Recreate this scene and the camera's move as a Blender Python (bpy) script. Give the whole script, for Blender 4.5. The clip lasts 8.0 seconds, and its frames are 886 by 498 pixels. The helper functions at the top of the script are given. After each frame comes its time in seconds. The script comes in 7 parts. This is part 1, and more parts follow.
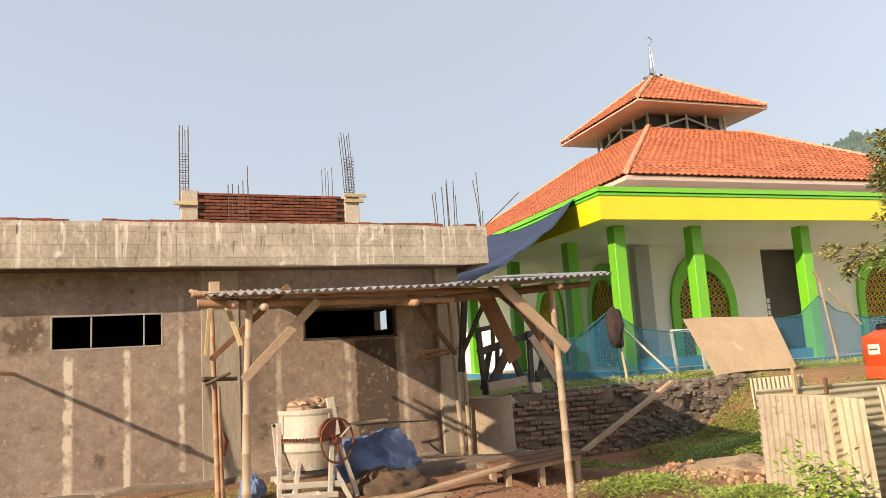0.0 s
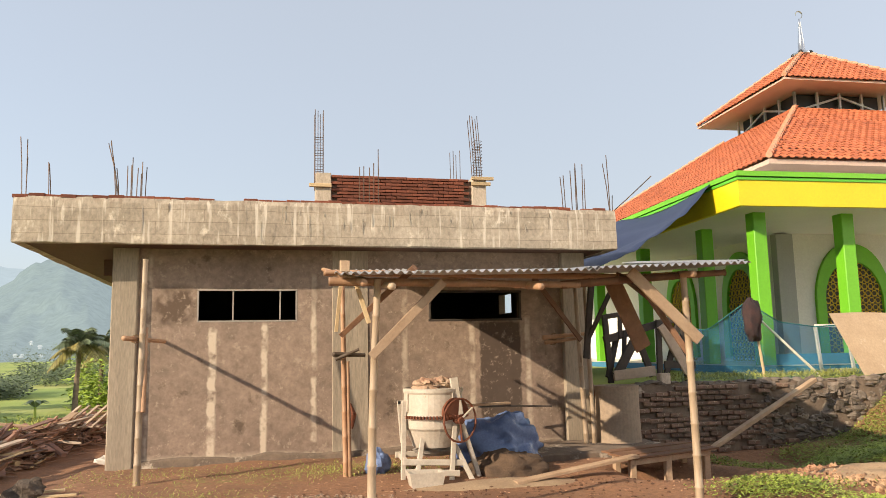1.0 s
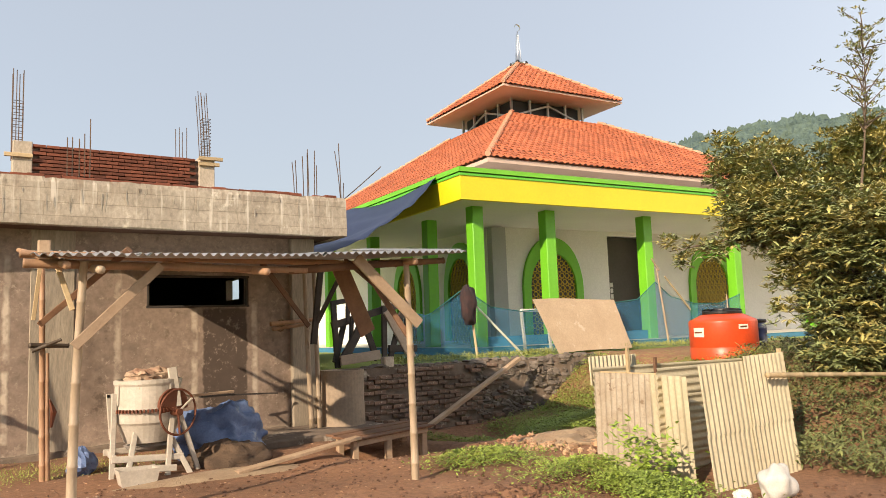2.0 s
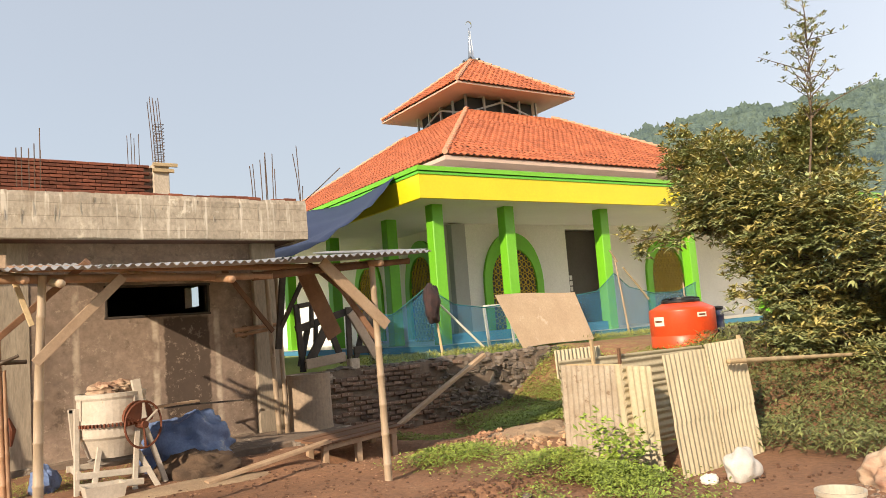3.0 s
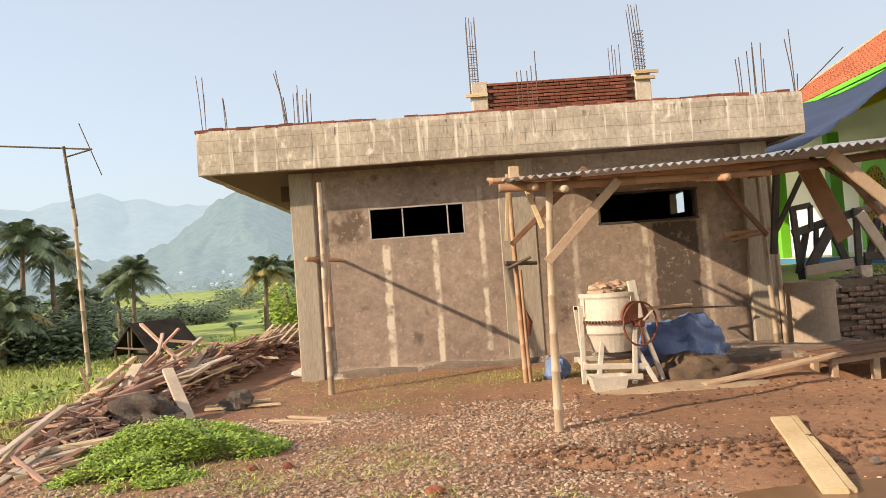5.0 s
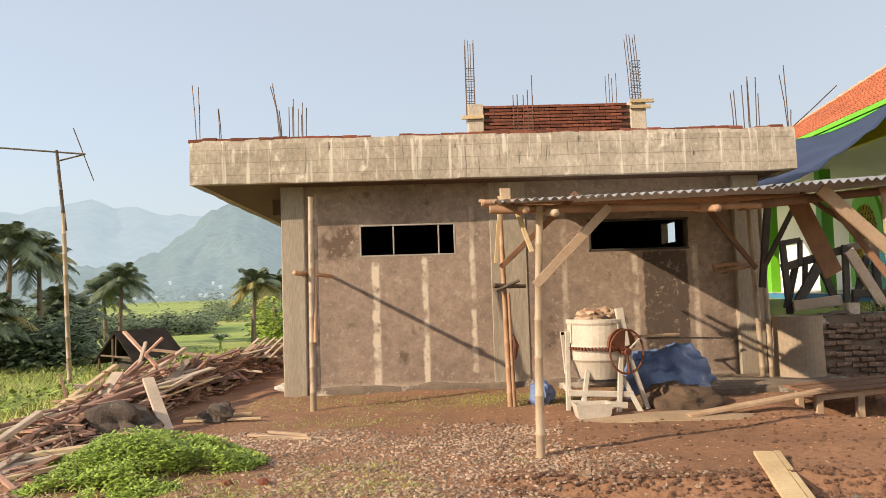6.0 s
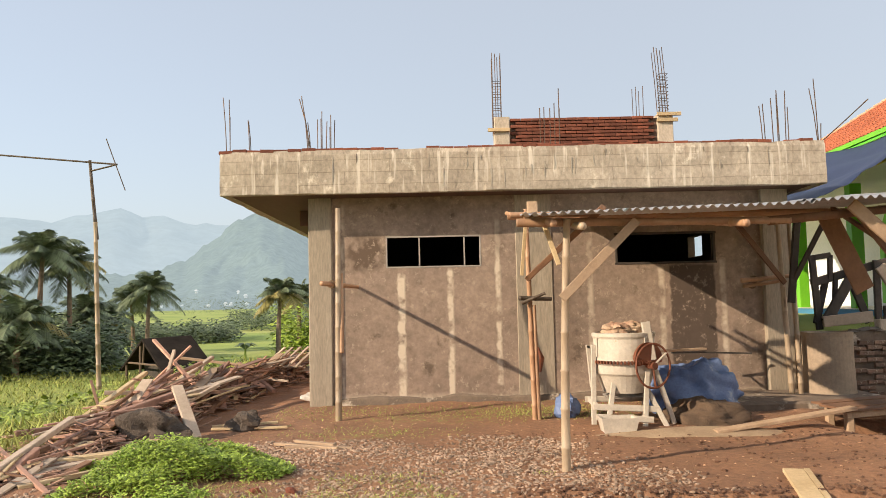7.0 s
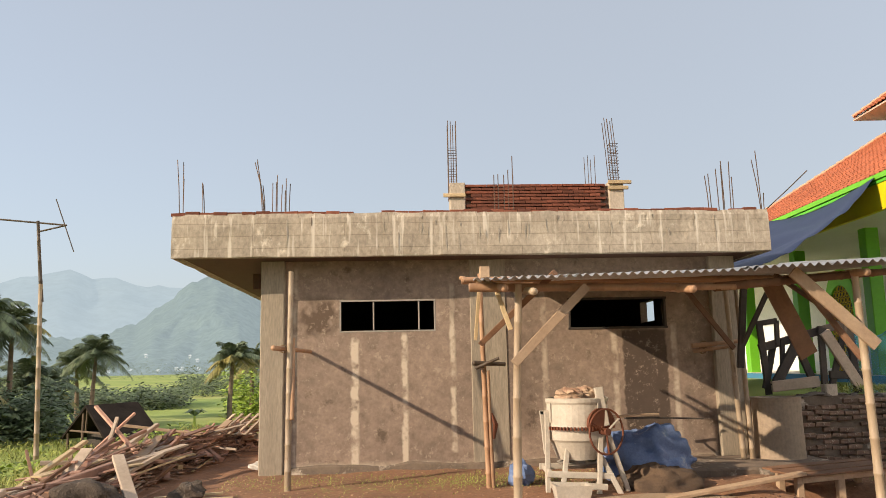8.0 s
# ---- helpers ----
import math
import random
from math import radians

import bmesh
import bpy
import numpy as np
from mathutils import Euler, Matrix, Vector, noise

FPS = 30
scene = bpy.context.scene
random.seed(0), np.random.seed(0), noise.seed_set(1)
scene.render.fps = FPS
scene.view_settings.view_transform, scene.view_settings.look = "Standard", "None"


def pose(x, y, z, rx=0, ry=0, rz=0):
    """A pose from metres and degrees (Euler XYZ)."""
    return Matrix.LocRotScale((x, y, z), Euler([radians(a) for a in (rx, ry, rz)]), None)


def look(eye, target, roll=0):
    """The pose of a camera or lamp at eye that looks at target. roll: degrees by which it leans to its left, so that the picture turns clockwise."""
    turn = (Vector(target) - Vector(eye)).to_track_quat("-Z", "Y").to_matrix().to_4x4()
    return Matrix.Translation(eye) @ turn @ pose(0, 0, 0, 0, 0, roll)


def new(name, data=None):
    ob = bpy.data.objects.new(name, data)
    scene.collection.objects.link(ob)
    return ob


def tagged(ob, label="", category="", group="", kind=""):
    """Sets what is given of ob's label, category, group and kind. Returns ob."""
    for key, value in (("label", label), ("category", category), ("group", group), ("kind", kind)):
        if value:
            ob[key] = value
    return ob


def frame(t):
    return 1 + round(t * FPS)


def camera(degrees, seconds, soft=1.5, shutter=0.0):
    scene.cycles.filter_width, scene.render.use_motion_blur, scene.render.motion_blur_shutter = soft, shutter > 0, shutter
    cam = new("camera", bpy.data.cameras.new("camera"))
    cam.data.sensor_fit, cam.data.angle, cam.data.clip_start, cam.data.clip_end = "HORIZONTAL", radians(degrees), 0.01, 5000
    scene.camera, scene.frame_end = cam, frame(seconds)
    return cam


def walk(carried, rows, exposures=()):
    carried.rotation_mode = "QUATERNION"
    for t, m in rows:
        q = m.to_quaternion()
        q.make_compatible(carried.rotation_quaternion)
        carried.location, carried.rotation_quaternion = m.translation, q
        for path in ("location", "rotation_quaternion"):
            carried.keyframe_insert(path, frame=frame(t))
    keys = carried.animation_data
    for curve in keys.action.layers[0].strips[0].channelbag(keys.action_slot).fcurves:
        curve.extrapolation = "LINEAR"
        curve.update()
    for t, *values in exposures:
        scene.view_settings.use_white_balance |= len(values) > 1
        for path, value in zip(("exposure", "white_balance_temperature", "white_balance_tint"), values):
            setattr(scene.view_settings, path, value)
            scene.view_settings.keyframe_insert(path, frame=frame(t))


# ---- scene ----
cam = camera(60.9, 8.0, soft=0.5)

PATH = [
    (0, (0.114, -2.652, 1.627), (0.889, -0.832, 1.923), -3.6),
    (0.5, (0.097, -2.618, 1.614), (0.512, -0.685, 1.914), -1.6),
    (1, (0.126, -2.629, 1.617), (0.584, -0.7, 1.885), -1.1),
    (1.5, (0.177, -2.635, 1.619), (0.992, -0.824, 1.859), -1.6),
    (2, (0.184, -2.652, 1.602), (1.281, -0.994, 1.816), -2.1),
    (2.2, (0.195, -2.642, 1.616), (1.377, -1.039, 1.798), -2.8),
    (3.3, (0.073, -2.614, 1.634), (1.241, -1.002, 1.833), -5.3),
    (3.5, (0.068, -2.572, 1.619), (1.117, -0.875, 1.763), -5.3),
    (3.8, (0.05, -2.545, 1.602), (0.809, -0.7, 1.742), -5.4),
    (4, (0.04, -2.51, 1.589), (0.582, -0.588, 1.71), -4.8),
    (4.1, (0.02, -2.5, 1.587), (0.438, -0.548, 1.707), -4.8),
    (4.5, (-0.042, -2.466, 1.582), (0.118, -0.473, 1.623), -4.5),
    (4.7, (-0.019, -2.451, 1.58), (0.039, -0.452, 1.63), -4.8),
    (5.8, (0.055, -2.388, 1.534), (0.112, -0.39, 1.603), -2.6),
    (6, (0.052, -2.391, 1.557), (0.114, -0.395, 1.667), -1.8),
    (6.5, (0.04, -2.429, 1.562), (0.069, -0.434, 1.702), -0.7),
    (7, (0.019, -2.437, 1.566), (0.019, -0.442, 1.707), -1.2),
    (7.5, (0.043, -2.422, 1.572), (0.095, -0.437, 1.81), -0.9),
    (8, (0.072, -2.445, 1.57), (0.186, -0.472, 1.877), -1.2),
]
walk(cam, [(t, look(e, g, r)) for t, e, g, r in PATH],
     exposures=((0.0, 0.55), (1.0, 0.54), (2.0, 0.50), (3.5, 0.54), (4.5, 0.70), (5.8, 0.53), (7.0, 0.52), (7.5, 0.55), (8.0, 0.37)))

# ---- world, sun ----
SUN = Vector((-0.83, -0.40, 0.42)).normalized()
world = bpy.data.worlds.new("world")
scene.world = world
world.use_nodes = True
wn = world.node_tree.nodes
sky = wn.new("ShaderNodeTexSky")
sky.sky_type = 'NISHITA'
sky.sun_disc = False
sky.sun_elevation = math.asin(SUN.z)
sky.sun_rotation = -math.atan2(SUN.x, SUN.y) % (2 * math.pi)
sky.air_density, sky.dust_density, sky.ozone_density = 1.0, 3.0, 1.5
wn["Background"].inputs["Strength"].default_value = 0.122
# thin high haze whitens the whole sky
haze = wn.new("ShaderNodeMix")
haze.data_type = 'RGBA'
haze.inputs["Factor"].default_value = 0.52
haze.inputs[7].default_value = (5.0, 5.2, 5.45, 1)
world.node_tree.links.new(sky.outputs["Color"], haze.inputs[6])
world.node_tree.links.new(haze.outputs[2], wn["Background"].inputs["Color"])
sun_data = bpy.data.lights.new("sun", 'SUN')
sun_data.energy, sun_data.angle, sun_data.color = 5.0, radians(0.6), (1.0, 0.81, 0.60)
sun = new("sun", sun_data)
sun.matrix_world = look((0, 0, 30), Vector((0, 0, 30)) - SUN)

# ---- materials ----
def rgb(r, g, b):
    return (r, g, b, 1.0)


def mat(name, c1, c2, scale=2.0, fine=30.0, rough=0.8, bump=0.3, metal=0.0, vary=0.0, stretch=(1, 1, 1), spots=None,
        spot_scale=4.0, spot_at=0.6, sheen=0.5, dist=0.01, island=False):
    """Two colours mixed by a coarse noise, grain by a fine one, optional spots of a third colour, relief from the grain."""
    m = bpy.data.materials.new(name)
    m.use_nodes = True
    nt = m.node_tree
    b = nt.nodes["Principled BSDF"]
    tc = nt.nodes.new("ShaderNodeTexCoord")
    mp = nt.nodes.new("ShaderNodeMapping")
    mp.inputs["Scale"].default_value = stretch
    nt.links.new(tc.outputs["Object"], mp.inputs["Vector"])

    def noise_node(s, detail, r=0.6):
        n = nt.nodes.new("ShaderNodeTexNoise")
        n.inputs["Scale"].default_value, n.inputs["Detail"].default_value, n.inputs["Roughness"].default_value = s, detail, r
        nt.links.new(mp.outputs["Vector"], n.inputs["Vector"])
        return n

    def ramp(src, lo, hi, a, z):
        r = nt.nodes.new("ShaderNodeMapRange")
        r.inputs["From Min"].default_value, r.inputs["From Max"].default_value = lo, hi
        r.inputs["To Min"].default_value, r.inputs["To Max"].default_value = a, z
        nt.links.new(src, r.inputs["Value"])
        return r.outputs["Result"]

    def mix(fac, a, z, mode='MIX'):
        x = nt.nodes.new("ShaderNodeMix")
        x.data_type, x.blend_type = 'RGBA', mode
        for sock, v in ((x.inputs["Factor"], fac), (x.inputs[6], a), (x.inputs[7], z)):
            if isinstance(v, (float, int, tuple)):
                sock.default_value = v
            else:
                nt.links.new(v, sock)
        return x.outputs[2]

    big, small = noise_node(scale, 5), noise_node(fine, 6, 0.7)
    col = mix(ramp(big.outputs["Fac"], 0.32, 0.68, 0, 1), rgb(*c1), rgb(*c2))
    if spots:
        sp = noise_node(spot_scale, 8, 0.65)
        col = mix(ramp(sp.outputs["Fac"], spot_at, spot_at + 0.08, 0, 1), col, rgb(*spots))
    grain = nt.nodes.new("ShaderNodeCombineColor")
    g = ramp(small.outputs["Fac"], 0.3, 0.7, 1 - 0.3 * sheen, 1 + 0.2 * sheen)
    for s in ("Red", "Green", "Blue"):
        nt.links.new(g, grain.inputs[s])
    col = mix(1.0, col, grain.outputs["Color"], 'MULTIPLY')
    if vary or island:
        if island:
            rnd = nt.nodes.new("ShaderNodeNewGeometry").outputs["Random Per Island"]
        else:
            rnd = nt.nodes.new("ShaderNodeObjectInfo").outputs["Random"]
        v = ramp(rnd, 0, 1, 1 - vary, 1 + vary)
        cc = nt.nodes.new("ShaderNodeCombineColor")
        for s in ("Red", "Green", "Blue"):
            nt.links.new(v, cc.inputs[s])
        col = mix(1.0, col, cc.outputs["Color"], 'MULTIPLY')
    nt.links.new(col, b.inputs["Base Color"])
    b.inputs["Roughness"].default_value, b.inputs["Metallic"].default_value = rough, metal
    if bump:
        bn = nt.nodes.new("ShaderNodeBump")
        bn.inputs["Strength"].default_value, bn.inputs["Distance"].default_value = bump, dist
        nt.links.new(small.outputs["Fac"], bn.inputs["Height"])
        nt.links.new(bn.outputs["Normal"], b.inputs["Normal"])
    return m


def leafy(name, c1, c2, vary=0.35, rough=0.5):
    m = mat(name, c1, c2, 0.9, 12, rough, 0, vary=vary, island=True)
    b = m.node_tree.nodes["Principled BSDF"]
    b.inputs["Subsurface Weight"].default_value = 0.0
    return m


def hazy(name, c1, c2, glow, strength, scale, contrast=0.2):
    """Far land: rough ground; haze between is put in as the surface's own emission."""
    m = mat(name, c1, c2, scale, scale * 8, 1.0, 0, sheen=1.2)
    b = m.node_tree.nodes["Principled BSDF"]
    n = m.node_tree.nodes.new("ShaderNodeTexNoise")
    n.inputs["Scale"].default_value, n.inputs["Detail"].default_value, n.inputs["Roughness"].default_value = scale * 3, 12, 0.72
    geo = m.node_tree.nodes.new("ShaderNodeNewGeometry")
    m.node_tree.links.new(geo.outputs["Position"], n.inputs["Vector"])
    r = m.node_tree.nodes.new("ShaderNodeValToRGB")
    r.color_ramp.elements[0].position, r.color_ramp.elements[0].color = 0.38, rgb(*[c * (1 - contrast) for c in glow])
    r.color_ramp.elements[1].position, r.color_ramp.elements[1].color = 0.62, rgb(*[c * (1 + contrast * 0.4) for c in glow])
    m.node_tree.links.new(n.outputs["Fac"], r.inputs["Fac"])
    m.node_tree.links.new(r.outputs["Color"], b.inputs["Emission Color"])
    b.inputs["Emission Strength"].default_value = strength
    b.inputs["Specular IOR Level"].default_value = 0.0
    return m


M = {}
M["concrete"] = mat("concrete", (0.45, 0.385, 0.305), (0.32, 0.27, 0.21), 1.1, 13, 0.85, 0.5, stretch=(1.3, 1.3, 0.9), spots=(0.62, 0.55, 0.45), spot_scale=3.2, spot_at=0.60, sheen=1.1)
M["drip"] = mat("drip", (0.56, 0.49, 0.39), (0.62, 0.55, 0.45), 4, 40, 0.9, 0.4)
M["dark_drip"] = mat("dark_drip", (0.25, 0.20, 0.15), (0.32, 0.26, 0.19), 6, 40, 0.9, 0.2)
M["plaster"] = mat("plaster", (0.315, 0.235, 0.18), (0.215, 0.16, 0.124), 0.8, 9, 0.9, 0.4, spots=(0.145, 0.105, 0.075), spot_scale=2.0, spot_at=0.60, sheen=1.0)
M["plaster_pale"] = mat("plaster_pale", (0.52, 0.44, 0.35), (0.42, 0.35, 0.27), 3, 30, 0.9, 0.4, stretch=(1, 1, 0.5), sheen=0.9)
M["ring"] = mat("ring", (0.36, 0.28, 0.205), (0.28, 0.215, 0.155), 2.0, 16, 0.85, 0.3, sheen=0.8)
M["plaster_damp"] = mat("plaster_damp", (0.20, 0.145, 0.10), (0.27, 0.20, 0.145), 1.5, 20, 0.75, 0.3)
M["column"] = mat("column", (0.37, 0.31, 0.235), (0.27, 0.225, 0.17), 2, 25, 0.88, 0.45, stretch=(1.6, 1.6, 0.25), sheen=1.0)
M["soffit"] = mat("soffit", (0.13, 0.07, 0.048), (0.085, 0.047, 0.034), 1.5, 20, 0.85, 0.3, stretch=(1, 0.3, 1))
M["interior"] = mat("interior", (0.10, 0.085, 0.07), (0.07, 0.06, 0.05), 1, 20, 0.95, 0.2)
M["brick"] = mat("brick", (0.22, 0.068, 0.036), (0.14, 0.043, 0.024), 6, 60, 0.9, 0.5, vary=0.35, dist=0.004)
M["mortar"] = mat("mortar", (0.20, 0.13, 0.10), (0.13, 0.085, 0.065), 6, 50, 0.95, 0.5)
M["oldbrick"] = mat("oldbrick", (0.26, 0.165, 0.115), (0.145, 0.095, 0.07), 4, 40, 0.95, 0.7, vary=0.4, spots=(0.42, 0.35, 0.265), spot_scale=6, spot_at=0.6)
M["oldmortar"] = mat("oldmortar", (0.22, 0.165, 0.122), (0.115, 0.088, 0.066), 3, 30, 0.95, 0.8, spots=(0.46, 0.39, 0.31), spot_scale=3.0, spot_at=0.57)
M["stone"] = mat("stone", (0.21, 0.17, 0.135), (0.11, 0.092, 0.075), 4, 30, 0.9, 0.7, vary=0.35)
M["dark_rubble"] = mat("dark_rubble", (0.12, 0.092, 0.07), (0.06, 0.046, 0.036), 5, 28, 0.95, 1.0, spots=(0.22, 0.17, 0.13), spot_scale=6, spot_at=0.6, dist=0.03)
M["soil"] = mat("soil", (0.19, 0.098, 0.056), (0.12, 0.062, 0.037), 1.2, 22, 0.95, 0.9, sheen=1.0, dist=0.03)
M["rebar"] = mat("rebar", (0.08, 0.065, 0.056), (0.16, 0.088, 0.05), 8, 60, 0.6, 0.2, metal=0.5)
M["bamboo"] = mat("bamboo", (0.45, 0.35, 0.245), (0.32, 0.235, 0.155), 3, 40, 0.55, 0.2, stretch=(1, 1, 0.3), spots=(0.18, 0.11, 0.06), spot_scale=5, spot_at=0.63, vary=0.15)
M["bamboo_red"] = mat("bamboo_red", (0.43, 0.26, 0.155), (0.32, 0.18, 0.10), 3, 40, 0.6, 0.2, stretch=(1, 1, 0.3), vary=0.15)
M["bamboo_dark"] = mat("bamboo_dark", (0.055, 0.04, 0.03), (0.10, 0.07, 0.045), 3, 40, 0.6, 0.2)
M["node"] = mat("node", (0.22, 0.14, 0.07), (0.16, 0.10, 0.05), 8, 40, 0.7, 0.2)
M["wood"] = mat("wood", (0.43, 0.31, 0.205), (0.32, 0.215, 0.135), 2.5, 30, 0.75, 0.4, stretch=(1, 1, 1), vary=0.25)
M["wood_brown"] = mat("wood_brown", (0.20, 0.105, 0.058), (0.13, 0.066, 0.037), 2.5, 30, 0.8, 0.4, vary=0.2)
M["wood_black"] = mat("wood_black", (0.035, 0.03, 0.026), (0.07, 0.055, 0.045), 3, 30, 0.85, 0.4, vary=0.2)
M["wood_grey"] = mat("wood_grey", (0.50, 0.40, 0.31), (0.36, 0.28, 0.21), 2.0, 25, 0.85, 0.4, vary=0.3)
M["wood_red"] = mat("wood_red", (0.42, 0.245, 0.175), (0.24, 0.13, 0.092), 2.0, 25, 0.8, 0.4, vary=0.5)
M["splinter"] = mat("splinter", (0.36, 0.22, 0.15), (0.17, 0.10, 0.07), 0.8, 25, 0.85, 0.3, vary=0.65, island=True)
M["wood_pale"] = mat("wood_pale", (0.55, 0.42, 0.25), (0.43, 0.31, 0.17), 2.5, 30, 0.75, 0.4, vary=0.18)
M["zinc"] = mat("zinc", (0.55, 0.55, 0.55), (0.40, 0.39, 0.38), 2, 25, 0.42, 0.15, metal=0.75, spots=(0.20, 0.13, 0.09), spot_scale=3, spot_at=0.63)
M["fence_zinc"] = mat("fence_zinc", (0.55, 0.48, 0.33), (0.43, 0.37, 0.25), 2, 20, 0.6, 0.15, metal=0.05, spots=(0.30, 0.21, 0.13), spot_scale=4, spot_at=0.66, vary=0.06)
M["asbestos"] = mat("asbestos", (0.42, 0.36, 0.28), (0.32, 0.26, 0.19), 5, 30, 0.9, 0.4, spots=(0.20, 0.14, 0.09), spot_scale=7, spot_at=0.58)
M["white"] = mat("white", (0.80, 0.78, 0.745), (0.73, 0.71, 0.68), 0.6, 20, 0.8, 0.1, sheen=0.3)
M["frame_grey"] = mat("frame_grey", (0.36, 0.33, 0.29), (0.28, 0.26, 0.23), 3, 30, 0.7, 0.1)
M["grey_paint"] = mat("grey_paint", (0.42, 0.42, 0.41), (0.36, 0.36, 0.35), 0.8, 20, 0.8, 0.1, sheen=0.3)
M["green"] = mat("green", (0.17, 0.52, 0.022), (0.145, 0.46, 0.02), 0.8, 20, 0.45, 0.05, sheen=0.3)
M["green_trim"] = mat("green_trim", (0.12, 0.52, 0.035), (0.10, 0.46, 0.03), 0.8, 20, 0.5, 0.05, sheen=0.3)
M["yellow"] = mat("yellow", (0.74, 0.62, 0.014), (0.69, 0.57, 0.012), 0.5, 20, 0.5, 0.05, sheen=0.25)
M["lattice"] = mat("lattice", (0.62, 0.44, 0.05), (0.52, 0.36, 0.04), 2, 20, 0.6, 0.1)
M["blue_wall"] = mat("blue_wall", (0.06, 0.23, 0.38), (0.05, 0.19, 0.33), 0.8, 20, 0.6, 0.1, sheen=0.3)
M["floor_bounce"] = mat("floor_bounce", (0.70, 0.67, 0.61), (0.60, 0.57, 0.52), 1.2, 20, 0.35, 0.05, sheen=0.4)
M["teal"] = mat("teal", (0.03, 0.17, 0.15), (0.025, 0.14, 0.13), 1, 20, 0.7, 0.1)
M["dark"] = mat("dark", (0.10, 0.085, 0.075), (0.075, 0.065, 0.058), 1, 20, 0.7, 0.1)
M["tile"] = mat("tile", (0.45, 0.135, 0.058), (0.34, 0.095, 0.04), 1.0, 40, 0.7, 0.3, vary=0.22)
M["tile_far"] = mat("tile_far", (0.45, 0.135, 0.058), (0.34, 0.095, 0.04), 1.0, 40, 0.7, 0.3, vary=0.22, island=True)
M["ridge"] = mat("ridge", (0.60, 0.34, 0.22), (0.50, 0.27, 0.17), 2, 30, 0.8, 0.3)
M["fascia_pink"] = mat("fascia_pink", (0.62, 0.46, 0.38), (0.56, 0.41, 0.335), 1, 20, 0.7, 0.1)
M["steel"] = mat("steel", (0.62, 0.64, 0.66), (0.5, 0.52, 0.54), 3, 20, 0.25, 0.0, metal=0.9)
M["truss"] = mat("truss", (0.60, 0.58, 0.57), (0.5, 0.48, 0.47), 3, 20, 0.5, 0.0, metal=0.3)
M["orange"] = mat("orange", (0.72, 0.085, 0.022), (0.62, 0.068, 0.018), 1.5, 20, 0.38, 0.05, sheen=0.4)
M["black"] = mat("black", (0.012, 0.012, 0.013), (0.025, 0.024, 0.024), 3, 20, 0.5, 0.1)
M["navy"] = mat("navy", (0.012, 0.022, 0.08), (0.01, 0.018, 0.06), 2, 20, 0.4, 0.05)
M["label"] = mat("label", (0.80, 0.76, 0.66), (0.72, 0.68, 0.58), 6, 40, 0.6, 0.0)
M["mixer"] = mat("mixer", (0.55, 0.495, 0.42), (0.43, 0.375, 0.305), 3, 25, 0.65, 0.3, spots=(0.42, 0.26, 0.15), spot_scale=7, spot_at=0.66)
M["mixer_grey"] = mat("mixer_grey", (0.30, 0.27, 0.235), (0.22, 0.195, 0.17), 3, 25, 0.7, 0.3)
M["rust"] = mat("rust", (0.23, 0.075, 0.035), (0.13, 0.045, 0.025), 5, 40, 0.7, 0.4, metal=0.2)
# pale spots stand in for whitish highlights on the folds
M["tarp"] = mat("tarp", (0.15, 0.215, 0.39), (0.10, 0.155, 0.31), 3, 30, 0.5, 0.25, sheen=0.7, spots=(0.36, 0.40, 0.47), spot_scale=3.2, spot_at=0.60)
M["tarp_dark"] = mat("tarp_dark", (0.028, 0.043, 0.10), (0.02, 0.032, 0.078), 1.5, 25, 0.65, 0.2, sheen=0.6)
M["ply"] = mat("ply", (0.52, 0.385, 0.25), (0.44, 0.315, 0.20), 1.5, 25, 0.75, 0.2, spots=(0.58, 0.46, 0.33), spot_scale=4, spot_at=0.62)
M["bucket"] = mat("bucket", (0.56, 0.50, 0.40), (0.46, 0.40, 0.31), 4, 30, 0.5, 0.1)
M["sack"] = mat("sack", (0.62, 0.60, 0.56), (0.50, 0.475, 0.43), 5, 60, 0.8, 0.5)
M["cloth"] = mat("cloth", (0.022, 0.018, 0.02), (0.055, 0.025, 0.024), 6, 30, 0.85, 0.3)
M["bag"] = mat("bag", (0.52, 0.40, 0.28), (0.34, 0.185, 0.12), 5, 30, 0.8, 0.4)
M["sand"] = mat("sand", (0.135, 0.088, 0.056), (0.085, 0.056, 0.037), 3, 35, 0.95, 0.9, dist=0.02)
M["dirtpile"] = mat("dirtpile", (0.42, 0.31, 0.20), (0.32, 0.22, 0.14), 3, 35, 0.95, 0.9, dist=0.02)
M["gravel"] = mat("gravel", (0.40, 0.29, 0.21), (0.21, 0.145, 0.10), 0.8, 40, 0.9, 0.3, vary=0.45, island=True)
M["gravel_grey"] = mat("gravel_grey", (0.33, 0.25, 0.19), (0.17, 0.12, 0.09), 0.8, 40, 0.9, 0.3, vary=0.45, island=True)
M["chips"] = mat("chips", (0.50, 0.34, 0.20), (0.33, 0.17, 0.10), 0.8, 40, 0.9, 0.3, vary=0.45, island=True)
M["water"] = mat("water", (0.20, 0.115, 0.062), (0.16, 0.09, 0.05), 1.0, 6, 0.28, 0.05)
M["roof_black"] = mat("roof_black", (0.016, 0.013, 0.011), (0.03, 0.024, 0.02), 1.5, 15, 0.9, 0.5)
M["roof_black"].node_tree.nodes["Principled BSDF"].inputs["Specular IOR Level"].default_value = 0.05
M["bark"] = mat("bark", (0.17, 0.12, 0.085), (0.10, 0.072, 0.052), 4, 30, 0.95, 0.8, stretch=(1, 1, 0.4))
